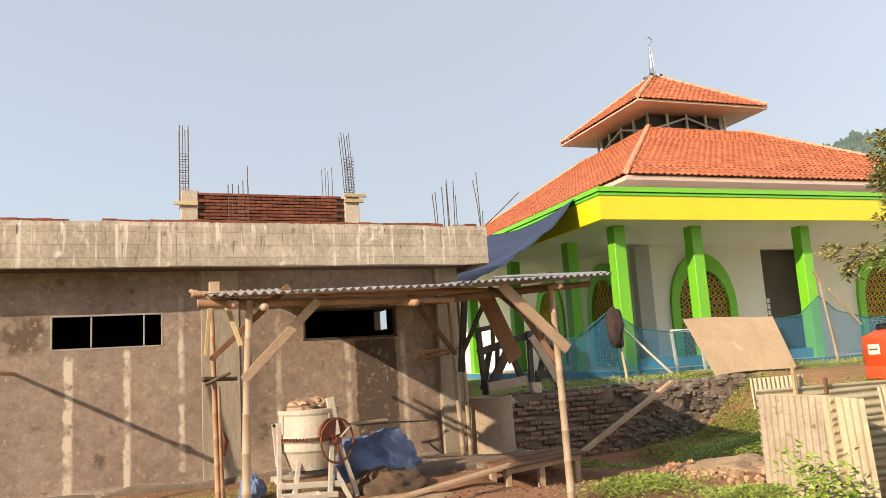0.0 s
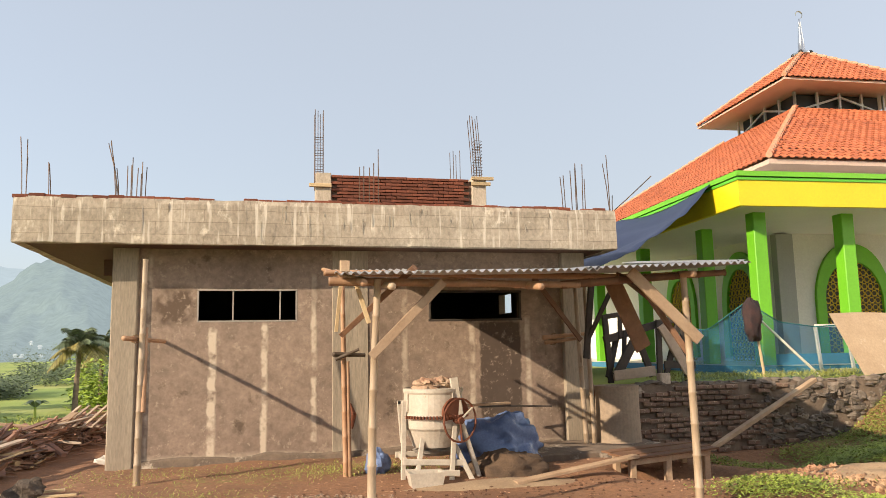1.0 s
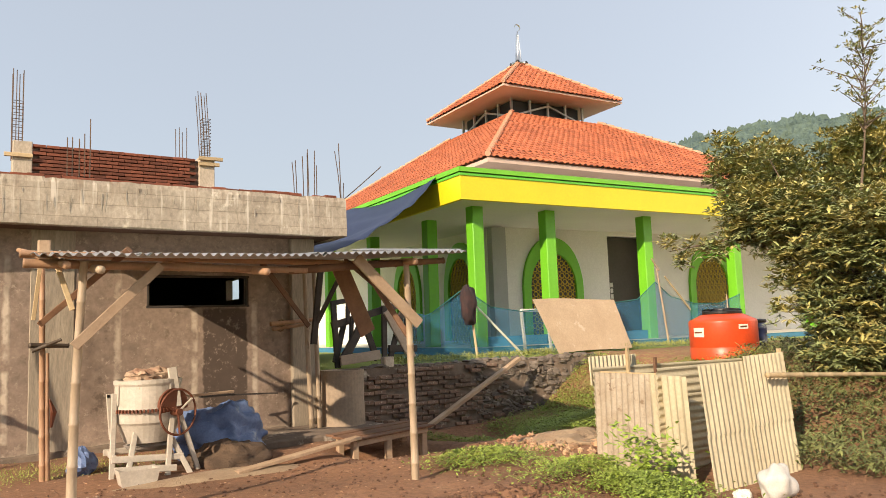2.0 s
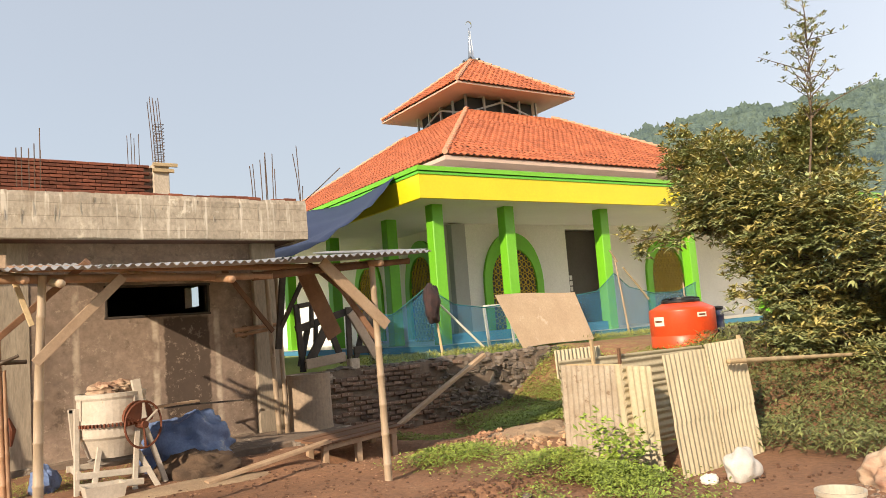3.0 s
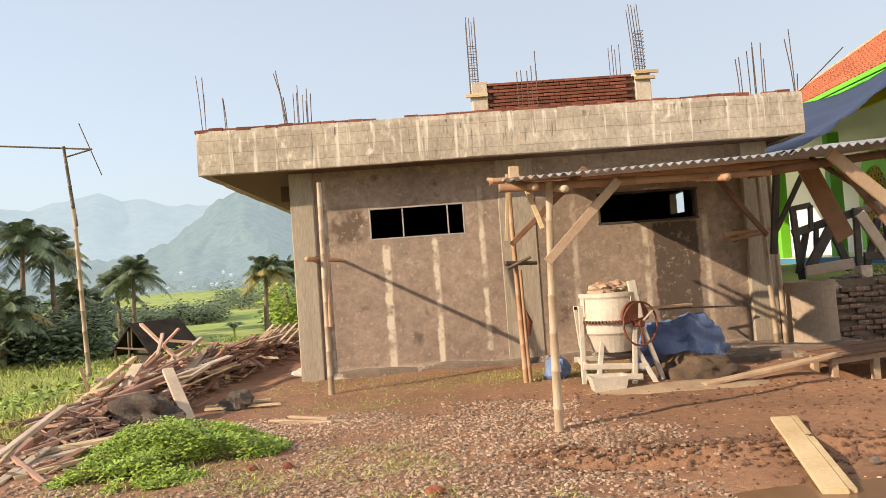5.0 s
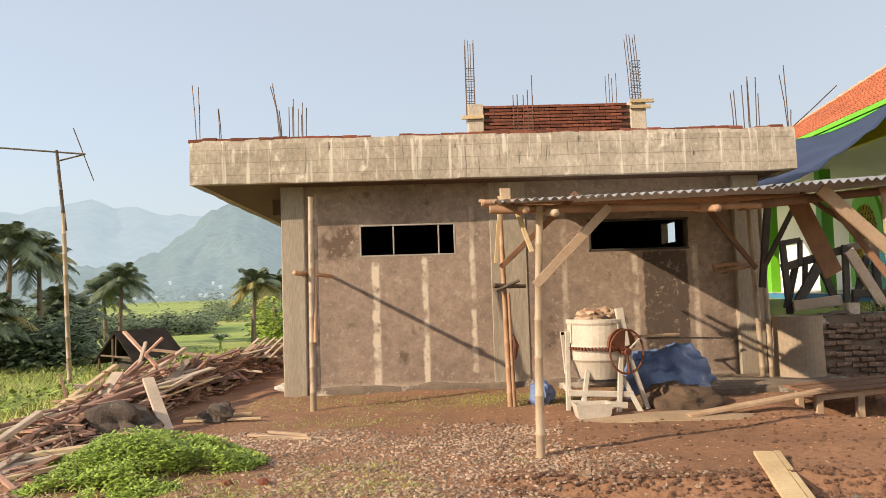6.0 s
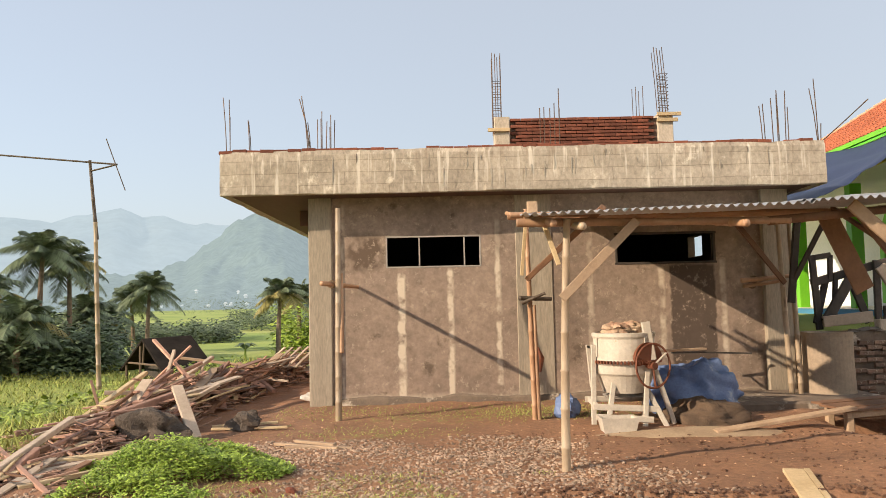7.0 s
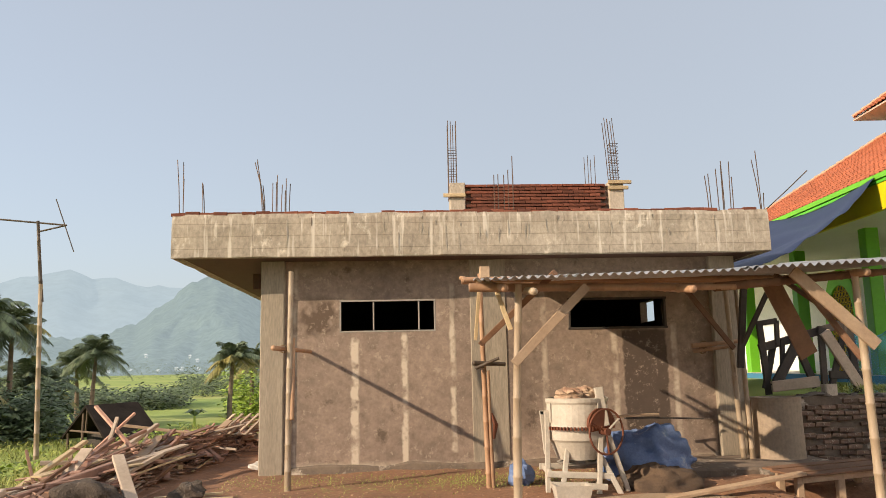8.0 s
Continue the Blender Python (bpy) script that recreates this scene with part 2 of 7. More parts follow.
M["palmbark"] = mat("palmbark", (0.24, 0.18, 0.125), (0.15, 0.11, 0.08), 2, 20, 0.95, 0.8, stretch=(1, 1, 3))
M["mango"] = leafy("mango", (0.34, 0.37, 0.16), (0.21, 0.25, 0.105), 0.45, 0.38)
# lighter leaf colour that stands in for sun on the crown
M["mango_pale"] = leafy("mango_pale", (0.46, 0.39, 0.14), (0.32, 0.30, 0.10), 0.4, 0.45)
M["bushleaf"] = leafy("bushleaf", (0.34, 0.44, 0.065), (0.22, 0.32, 0.045), 0.4)
M["weed"] = leafy("weed", (0.30, 0.37, 0.06), (0.18, 0.25, 0.04), 0.45)
M["thicket"] = leafy("thicket", (0.20, 0.215, 0.075), (0.115, 0.135, 0.045), 0.55)
M["grassblade"] = leafy("grassblade", (0.36, 0.37, 0.09), (0.24, 0.27, 0.06), 0.45, 0.7)
M["palm"] = leafy("palm", (0.155, 0.19, 0.10), (0.10, 0.135, 0.075), 0.4)
M["palm_yellow"] = leafy("palm_yellow", (0.32, 0.27, 0.085), (0.22, 0.20, 0.06), 0.4)
M["treeline"] = leafy("treeline", (0.14, 0.18, 0.085), (0.085, 0.12, 0.06), 0.4)
# haze painted in: hillside, mountains and houses glow pale though no lamps
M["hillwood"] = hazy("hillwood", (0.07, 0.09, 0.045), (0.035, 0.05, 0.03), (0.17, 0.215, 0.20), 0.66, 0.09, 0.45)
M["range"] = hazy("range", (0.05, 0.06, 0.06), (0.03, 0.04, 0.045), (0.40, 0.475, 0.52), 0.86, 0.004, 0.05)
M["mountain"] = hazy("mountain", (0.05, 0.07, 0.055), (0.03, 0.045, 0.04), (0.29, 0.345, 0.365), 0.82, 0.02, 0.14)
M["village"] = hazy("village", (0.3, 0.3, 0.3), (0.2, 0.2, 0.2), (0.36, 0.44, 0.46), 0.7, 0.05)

# the ground: packed soil near by, grass and paddies further out, by place
def ground_material():
    m = mat("ground", (0.32, 0.165, 0.088), (0.21, 0.107, 0.058), 0.55, 16, 0.92, 0.8, sheen=1.1, spots=(0.34, 0.19, 0.107), spot_scale=1.6, spot_at=0.6, dist=0.03)
    nt = m.node_tree
    b = nt.nodes["Principled BSDF"]
    soil = b.inputs["Base Color"].links[0].from_socket
    at = nt.nodes.new("ShaderNodeAttribute")
    at.attribute_name = "grass"
    n = nt.nodes.new("ShaderNodeTexNoise")
    n.inputs["Scale"].default_value, n.inputs["Detail"].default_value = 0.05, 7
    n2 = nt.nodes.new("ShaderNodeTexNoise")
    n2.inputs["Scale"].default_value, n2.inputs["Detail"].default_value = 7.0, 4
    geo = nt.nodes.new("ShaderNodeNewGeometry")
    st = nt.nodes.new("ShaderNodeVectorMath")
    st.operation = 'MULTIPLY'
    st.inputs[1].default_value = (0.35, 1.3, 1)
    nt.links.new(geo.outputs["Position"], st.inputs[0])
    nt.links.new(st.outputs[0], n.inputs["Vector"])
    nt.links.new(geo.outputs["Position"], n2.inputs["Vector"])
    r = nt.nodes.new("ShaderNodeValToRGB")
    e = r.color_ramp.elements
    e[0].position, e[0].color = 0.36, rgb(0.18, 0.26, 0.055)
    e[1].position, e[1].color = 0.64, rgb(0.35, 0.38, 0.115)
    x = e.new(0.5)
    x.color = rgb(0.26, 0.33, 0.07)
    nt.links.new(n.outputs["Fac"], r.inputs["Fac"])
    k = nt.nodes.new("ShaderNodeMath")
    k.operation = 'MULTIPLY_ADD'
    k.inputs[1].default_value, k.inputs[2].default_value = 1.6, -0.8
    nt.links.new(n2.outputs["Fac"], k.inputs[0])
    add = nt.nodes.new("ShaderNodeMath")
    add.operation = 'MULTIPLY_ADD'
    add.inputs[1].default_value = 2.2
    nt.links.new(at.outputs["Fac"], add.inputs[0])
    off = nt.nodes.new("ShaderNodeMath")
    off.operation = 'SUBTRACT'
    off.inputs[1].default_value = 0.6
    nt.links.new(k.outputs[0], off.inputs[0])
    nt.links.new(off.outputs[0], add.inputs[2])
    add.use_clamp = True
    mx = nt.nodes.new("ShaderNodeMix")
    mx.data_type = 'RGBA'
    nt.links.new(add.outputs[0], mx.inputs["Factor"])
    nt.links.new(soil, mx.inputs[6])
    nt.links.new(r.outputs["Color"], mx.inputs[7])
    nt.links.new(mx.outputs[2], b.inputs["Base Color"])
    return m


M["ground"] = ground_material()


def streak_plaster(m):
    """Pale cement streaks below the windows and one damp panel, with ragged edges, on the plaster."""
    nt = m.node_tree
    b = nt.nodes["Principled BSDF"]
    col = b.inputs["Base Color"].links[0].from_socket
    geo = nt.nodes.new("ShaderNodeNewGeometry")
    sep = nt.nodes.new("ShaderNodeSeparateXYZ")
    nt.links.new(geo.outputs["Position"], sep.inputs[0])
    n = nt.nodes.new("ShaderNodeTexNoise")
    n.inputs["Scale"].default_value, n.inputs["Detail"].default_value = 6.0, 10
    nt.links.new(geo.outputs["Position"], n.inputs["Vector"])

    def math_node(op, a, z, clamp=False):
        k = nt.nodes.new("ShaderNodeMath")
        k.operation, k.use_clamp = op, clamp
        for sock, v in zip(k.inputs, (a, z)):
            if isinstance(v, (int, float)):
                sock.default_value = v
            else:
                nt.links.new(v, sock)
        return k.outputs[0]

    wob = math_node('MULTIPLY', math_node('SUBTRACT', n.outputs["Fac"], 0.5), 0.10)
    px = math_node('ADD', sep.outputs["X"], wob)
    pz = math_node('ADD', sep.outputs["Z"], wob)

    def band(v, lo, hi, soft):
        return math_node('MULTIPLY', math_node('DIVIDE', math_node('SUBTRACT', v, lo), soft, True), math_node('DIVIDE', math_node('SUBTRACT', hi, v), soft, True))

    def lay(base, mask, colour):
        x = nt.nodes.new("ShaderNodeMix")
        x.data_type = 'RGBA'
        nt.links.new(mask, x.inputs["Factor"])
        nt.links.new(base, x.inputs[6])
        x.inputs[7].default_value = rgb(*colour)
        return x.outputs[2]

    strength = math_node('MULTIPLY', math_node('SUBTRACT', n.outputs["Fac"], 0.36), 4.2, True)
    for x0, x1, z0, z1, k in ((-0.73, -0.58, -0.2, 2.13, 0.9), (0.07, 0.19, -0.2, 2.13, 0.85), (0.84, 0.95, 0.0, 2.9, 0.7), (-1.62, -1.54, 0, 3.2, 0.4), (2.3, 2.42, 0.2, 3.0, 0.4), (4.42, 4.54, 0.1, 2.2, 0.5), (3.44, 3.56, 0.3, 2.1, 0.5), (-1.7, 5.1, -0.3, 0.16, 0.4)):
        mask = math_node('MULTIPLY', band(px, x0, x1, 0.035), band(pz, z0, z1, 0.08))
        col = lay(col, math_node('MULTIPLY', math_node('MULTIPLY', mask, strength), k * 1.5, True), (0.58, 0.49, 0.38))
    # the damp panel below the second opening, with straight edges
    panel = math_node('MULTIPLY', band(px, 3.62, 4.36, 0.03), band(pz, 0.15, 2.11, 0.05))
    col = lay(col, math_node('MULTIPLY', panel, 0.9), (0.065, 0.045, 0.034))
    for x0, x1, z0, z1, k in ((4.5, 5.15, 0.1, 3.2, 0.25), (-1.6, -0.8, 2.0, 2.75, 1.0), (0.7, 1.15, 2.2, 3.0, 0.5), (1.75, 2.2, 0.3, 3.0, 0.3)):
        mask = math_node('MULTIPLY', band(px, x0, x1, 0.25), band(pz, z0, z1, 0.25))
        col = lay(col, math_node('MULTIPLY', math_node('MULTIPLY', mask, strength), k * 1.6, True), (0.11, 0.075, 0.052))
    sp = nt.nodes.new("ShaderNodeTexNoise")
    sp.inputs["Scale"].default_value, sp.inputs["Detail"].default_value, sp.inputs["Roughness"].default_value = 8.5, 14, 0.8
    nt.links.new(geo.outputs["Position"], sp.inputs["Vector"])
    r = nt.nodes.new("ShaderNodeMapRange")
    r.inputs["From Min"].default_value, r.inputs["From Max"].default_value, r.inputs["To Max"].default_value = 0.555, 0.62, 0.55
    nt.links.new(sp.outputs["Fac"], r.inputs["Value"])
    col = lay(col, r.outputs["Result"], (0.46, 0.37, 0.28))
    nt.links.new(col, b.inputs["Base Color"])


streak_plaster(M["plaster"])


def board_marks(m):
    """Faint joints that the formwork boards left in the cast concrete, and rusty runs from the bricks above."""
    nt = m.node_tree
    b = nt.nodes["Principled BSDF"]
    col = b.inputs["Base Color"].links[0].from_socket
    geo = nt.nodes.new("ShaderNodeNewGeometry")
    sep = nt.nodes.new("ShaderNodeSeparateXYZ")
    nt.links.new(geo.outputs["Position"], sep.inputs[0])
    n = nt.nodes.new("ShaderNodeTexNoise")
    n.inputs["Scale"].default_value, n.inputs["Detail"].default_value = 2.5, 6
    nt.links.new(geo.outputs["Position"], n.inputs["Vector"])
    add = nt.nodes.new("ShaderNodeMath")
    add.operation = 'ADD'
    nt.links.new(sep.outputs["X"], add.inputs[0])
    nt.links.new(sep.outputs["Y"], add.inputs[1])
    wob = nt.nodes.new("ShaderNodeMath")
    wob.operation = 'MULTIPLY_ADD'
    wob.inputs[1].default_value = 0.05
    nt.links.new(n.outputs["Fac"], wob.inputs[0])
    nt.links.new(sep.outputs["Z"], wob.inputs[2])
    com = nt.nodes.new("ShaderNodeCombineXYZ")
    nt.links.new(add.outputs[0], com.inputs[0])
    nt.links.new(wob.outputs[0], com.inputs[1])
    br = nt.nodes.new("ShaderNodeTexBrick")
    br.inputs["Scale"].default_value = 1.0
    br.inputs["Brick Width"].default_value, br.inputs["Row Height"].default_value = 1.37, 0.19
    br.inputs["Mortar Size"].default_value, br.inputs["Mortar Smooth"].default_value = 0.007, 0.6
    br.inputs["Color1"].default_value, br.inputs["Color2"].default_value, br.inputs["Mortar"].default_value = rgb(1, 1, 1), rgb(0.86, 0.86, 0.86), rgb(0.55, 0.52, 0.48)
    nt.links.new(com.outputs[0], br.inputs["Vector"])
    x = nt.nodes.new("ShaderNodeMix")
    x.data_type, x.blend_type = 'RGBA', 'MULTIPLY'
    x.inputs["Factor"].default_value = 0.75
    nt.links.new(col, x.inputs[6])
    nt.links.new(br.outputs["Color"], x.inputs[7])
    # runs: stretched noise, strongest along the top
    mp = nt.nodes.new("ShaderNodeMapping")
    mp.inputs["Scale"].default_value = (14, 14, 0.9)
    nt.links.new(geo.outputs["Position"], mp.inputs["Vector"])
    rn = nt.nodes.new("ShaderNodeTexNoise")
    rn.inputs["Scale"].default_value, rn.inputs["Detail"].default_value = 1.0, 4
    nt.links.new(mp.outputs["Vector"], rn.inputs["Vector"])
    r = nt.nodes.new("ShaderNodeMapRange")
    r.inputs["From Min"].default_value, r.inputs["From Max"].default_value = 0.56, 0.70
    nt.links.new(rn.outputs["Fac"], r.inputs["Value"])
    zt = nt.nodes.new("ShaderNodeMapRange")
    zt.inputs["From Min"].default_value, zt.inputs["From Max"].default_value, zt.inputs["To Max"].default_value = 3.55, 3.95, 0.8
    nt.links.new(sep.outputs["Z"], zt.inputs["Value"])
    k = nt.nodes.new("ShaderNodeMath")
    k.operation = 'MULTIPLY'
    nt.links.new(r.outputs["Result"], k.inputs[0])
    nt.links.new(zt.outputs["Result"], k.inputs[1])
    y = nt.nodes.new("ShaderNodeMix")
    y.data_type = 'RGBA'
    nt.links.new(k.outputs[0], y.inputs["Factor"])
    nt.links.new(x.outputs[2], y.inputs[6])
    y.inputs[7].default_value = rgb(0.20, 0.145, 0.10)
    # pale lime runs
    rn2 = nt.nodes.new("ShaderNodeTexNoise")
    rn2.inputs["Scale"].default_value, rn2.inputs["Detail"].default_value = 0.9, 4
    off = nt.nodes.new("ShaderNodeVectorMath")
    off.operation = 'ADD'
    off.inputs[1].default_value = (31, 7, 3)
    nt.links.new(mp.outputs["Vector"], off.inputs[0])
    nt.links.new(off.outputs[0], rn2.inputs["Vector"])
    r2 = nt.nodes.new("ShaderNodeMapRange")
    r2.inputs["From Min"].default_value, r2.inputs["From Max"].default_value, r2.inputs["To Max"].default_value = 0.58, 0.68, 0.7
    nt.links.new(rn2.outputs["Fac"], r2.inputs["Value"])
    w = nt.nodes.new("ShaderNodeMix")
    w.data_type = 'RGBA'
    nt.links.new(r2.outputs["Result"], w.inputs["Factor"])
    nt.links.new(y.outputs[2], w.inputs[6])
    w.inputs[7].default_value = rgb(0.66, 0.60, 0.51)
    nt.links.new(w.outputs[2], b.inputs["Base Color"])


board_marks(M["concrete"])


def net_material():
    """Woven shade net: threads with gaps between them, as a part-clear sheet."""
    m = mat("net", (0.03, 0.18, 0.31), (0.025, 0.145, 0.26), 2, 40, 0.7, 0)
    nt = m.node_tree
    b = nt.nodes["Principled BSDF"]
    b.inputs["Alpha"].default_value = 0.55
    return m


M["net"] = net_material()

# ---- builders ----
class Soup:
    """Gathers vertices and faces of one mesh."""

    def __init__(self):
        self.v, self.f, self.smooth = [], [], False

    def add(self, verts, faces):
        n = len(self.v)
        self.v += [tuple(p) for p in verts]
        self.f += [tuple(i + n for i in q) for q in faces]
        return self

    def box(self, lo, hi):
        (a, b, c), (d, e, f) = lo, hi
        return self.add([(a, b, c), (d, b, c), (d, e, c), (a, e, c), (a, b, f), (d, b, f), (d, e, f), (a, e, f)],
                        [(0, 3, 2, 1), (4, 5, 6, 7), (0, 1, 5, 4), (1, 2, 6, 5), (2, 3, 7, 6), (3, 0, 4, 7)])

    def wall(self, axis, a0, a1, z0, z1, d0, d1, hole):
        """One wall along x or y between depths d0 and d1, with one or more openings (a0, a1, z0, z1) through it."""
        cu = sorted({a0, a1, *[v for h in hole for v in h[:2]]})
        cz = sorted({z0, z1, *[v for h in hole for v in h[2:]]})
        solid = {(i, j) for i in range(len(cu) - 1) for j in range(len(cz) - 1)
                 if not any(h[0] <= (cu[i] + cu[i + 1]) / 2 <= h[1] and h[2] <= (cz[j] + cz[j + 1]) / 2 <= h[3] for h in hole)}
        w = len(cz)
        vs = [(u, d, z) if axis == "x" else (d, u, z) for d in (d0, d1) for u in cu for z in cz]
        n = len(cu) * w
        fs = []
        for i, j in solid:
            a, b, c, d = i * w + j, (i + 1) * w + j, (i + 1) * w + j + 1, i * w + j + 1
            fs += [(a, b, c, d), (n + d, n + c, n + b, n + a)]
            for (p, q), (di, dj) in (((a, b), (0, -1)), ((b, c), (1, 0)), ((c, d), (0, 1)), ((d, a), (-1, 0))):
                if (i + di, j + dj) not in solid:
                    fs.append((q, p, n + p, n + q))
        return self.add(vs, fs)

    def tube(self, pts, radii, n=8, cap=True, squash=(1, 1)):
        """A tube along pts; squash flattens its section."""
        pts = [Vector(p) for p in pts]
        if not hasattr(radii, "__len__"):
            radii = [radii] * len(pts)
        rings = []
        for i, p in enumerate(pts):
            d = (pts[min(i + 1, len(pts) - 1)] - pts[max(i - 1, 0)]).normalized()
            a = d.orthogonal().normalized() if abs(d.z) > 0.95 else d.cross(Vector((0, 0, 1))).normalized()
            b = d.cross(a)
            rings += [p + radii[i] * (a * math.cos(2 * math.pi * k / n) * squash[0] + b * math.sin(2 * math.pi * k / n) * squash[1]) for k in range(n)]
        faces = [(i * n + k, i * n + (k + 1) % n, (i + 1) * n + (k + 1) % n, (i + 1) * n + k) for i in range(len(pts) - 1) for k in range(n)]
        if cap:
            faces += [tuple(reversed(range(n))), tuple(range((len(pts) - 1) * n, len(pts) * n))]
        return self.add(rings, faces)

    def beam(self, p0, p1, w, h, c=None, up=(0, 0, 1)):
        """A timber from p0 to p1 with a chamfered section w wide and h high."""
        p0, p1 = Vector(p0), Vector(p1)
        c = min(w, h) * 0.12 if c is None else c
        d = (p1 - p0).normalized()
        a = d.cross(Vector(up))
        a = a.normalized() if a.length > 1e-3 else Vector((1, 0, 0))
        b = a.cross(d)
        sec = [(w / 2 - c, -h / 2), (w / 2, -h / 2 + c), (w / 2, h / 2 - c), (w / 2 - c, h / 2), (-w / 2 + c, h / 2), (-w / 2, h / 2 - c), (-w / 2, -h / 2 + c), (-w / 2 + c, -h / 2)]
        vs = [p + a * x + b * y for p in (p0, p1) for x, y in sec]
        return self.add(vs, [(k, (k + 1) % 8, 8 + (k + 1) % 8, 8 + k) for k in range(8)] + [tuple(reversed(range(8))), tuple(range(8, 16))])

    def lathe(self, cx, cy, prof, n=24):
        """A turned form round the upright through (cx, cy), from pairs of radius and height."""
        vs = [(cx + r * math.cos(2 * math.pi * k / n), cy + r * math.sin(2 * math.pi * k / n), z) for r, z in prof for k in range(n)]
        fs = [(i * n + k, i * n + (k + 1) % n, (i + 1) * n + (k + 1) % n, (i + 1) * n + k) for i in range(len(prof) - 1) for k in range(n)]
        return self.add(vs, fs + [tuple(reversed(range(n))), tuple(range((len(prof) - 1) * n, len(prof) * n))])

    def lump(self, c, r, seed=0, rough=0.25, nu=7, nv=5, m=None):
        """An uneven stone or heap."""
        vs = []
        for j in range(nv + 1):
            th = math.pi * j / nv
            for i in range(nu):
                ph = 2 * math.pi * i / nu
                d = Vector((math.sin(th) * math.cos(ph), math.sin(th) * math.sin(ph), math.cos(th)))
                k = 1 + rough * 2 * noise.noise(d * 1.3 + Vector((seed * 7.3, seed * 1.7, seed)))
                p = Vector((d.x * r[0] * k, d.y * r[1] * k, d.z * r[2] * k))
                vs.append((m @ p if m else p) + Vector(c))
        fs = [(j * nu + i, (j + 1) * nu + i, (j + 1) * nu + (i + 1) % nu, j * nu + (i + 1) % nu) for j in range(nv) for i in range(nu)]
        return self.add(vs, fs)

    def corrugated(self, o, u, v, amp=0.012, pitch=0.076, thick=0.002, sag=0.0):
        """A wavy sheet from corner o: u runs across the waves, v along them."""
        o, u, v = Vector(o), Vector(u), Vector(v)
        nrm = u.cross(v).normalized()
        n = max(4, int(u.length / pitch * 6))
        rows = 5 if sag else 2
        top = []
        for j in range(rows):
            w = j / (rows - 1)
            for i in range(n + 1):
                s = i / n
                top.append(o + u * s + v * w + nrm * (amp * math.sin(2 * math.pi * s * u.length / pitch) - sag * 4 * w * (1 - w)))
        k = len(top)
        vs = top + [p - nrm * thick for p in top]
        fs = []
        for j in range(rows - 1):
            for i in range(n):
                a = j * (n + 1) + i
                fs += [(a, a + 1, a + n + 2, a + n + 1), (k + a, k + a + n + 1, k + a + n + 2, k + a + 1)]
        for i in range(n):
            e = (rows - 1) * (n + 1) + i
            fs += [(i, k + i, k + i + 1, i + 1), (e, e + 1, k + e + 1, k + e)]
        return self.add(vs, fs)

    def leaf(self, p, d, up, length, width, fold=0.25, droop=0.3):
        """A folded, drooping leaf from p along d."""
        d = d.normalized()
        s = d.cross(up)
        s = s.normalized() if s.length > 1e-4 else Vector((1, 0, 0))
        nn = s.cross(d)
        q = p + d * length * 0.5 + nn * 0.04 * length
        t = p + d * length - Vector((0, 0, droop * length))
        return self.add([p, q + s * width * 0.5 - nn * fold * width, q, q - s * width * 0.5 - nn * fold * width, t],
                        [(0, 1, 2), (0, 2, 3), (1, 4, 2), (2, 4, 3)])

    def mesh(self, name, material, smooth=None):
        me = bpy.data.meshes.new(name)
        me.from_pydata(self.v, [], self.f)
        me.materials.append(material)
        if self.smooth if smooth is None else smooth:
            me.polygons.foreach_set("use_smooth", [True] * len(me.polygons))
        me.update()
        return me


def thing(name, at, label, category, group="", kind=""):
    ob = new(name)
    ob.empty_display_size = 0.1
    ob.location = at
    return tagged(ob, label, category, group, kind)


def at_of(parent):
    return parent.location if parent.type == 'EMPTY' else Vector((0, 0, 0))


def part(name, soup, material, parent, label="", smooth=None, kind=""):
    """One mesh, given in the world's metres, as a part of a thing or of a part."""
    ob = new(name, soup.mesh(name, material, smooth))
    ob.parent = parent
    ob.matrix_parent_inverse = Matrix.Translation(-at_of(parent))
    return tagged(ob, label, kind=kind)


def whole(name, soup, material, label, category="", group="", kind="", smooth=None):
    return tagged(new(name, soup.mesh(name, material, smooth)), label, category, group, kind)


def piece(name, me, parent, m):
    """An alike piece on shared mesh data."""
    ob = new(name, me)
    ob.parent = parent
    ob.matrix_parent_inverse = Matrix.Translation(-at_of(parent))
    ob.matrix_basis = m
    return ob


def bamboo(s, p0, p1, r, bend=0.02, seed=0, knots=0.32):
    """A pole with knots, slightly bent, thinner at its far end."""
    p0, p1 = Vector(p0), Vector(p1)
    length = (p1 - p0).length
    rnd = random.Random(seed)
    side = Vector((rnd.uniform(-1, 1), rnd.uniform(-1, 1), 0)) * bend * length
    pts, rad = [], []
    n = max(2, int(length / knots))
    for i in range(n + 1):
        for dt, k in ((-0.012, 1.0), (0.0, 1.17), (0.012, 1.0)):
            t = min(1, max(0, i / n + dt / length))
            if pts and (p0.lerp(p1, t) + side * math.sin(math.pi * t) - pts[-1]).length < 0.004:
                continue
            pts.append(p0.lerp(p1, t) + side * math.sin(math.pi * t))
            rad.append(r * (1 - 0.25 * t) * k)
    s.tube(pts, rad, 10)
    return s


def smooth01(a, b, x):
    t = np.clip((x - a) / (b - a), 0, 1)
    return t * t * (3 - 2 * t)


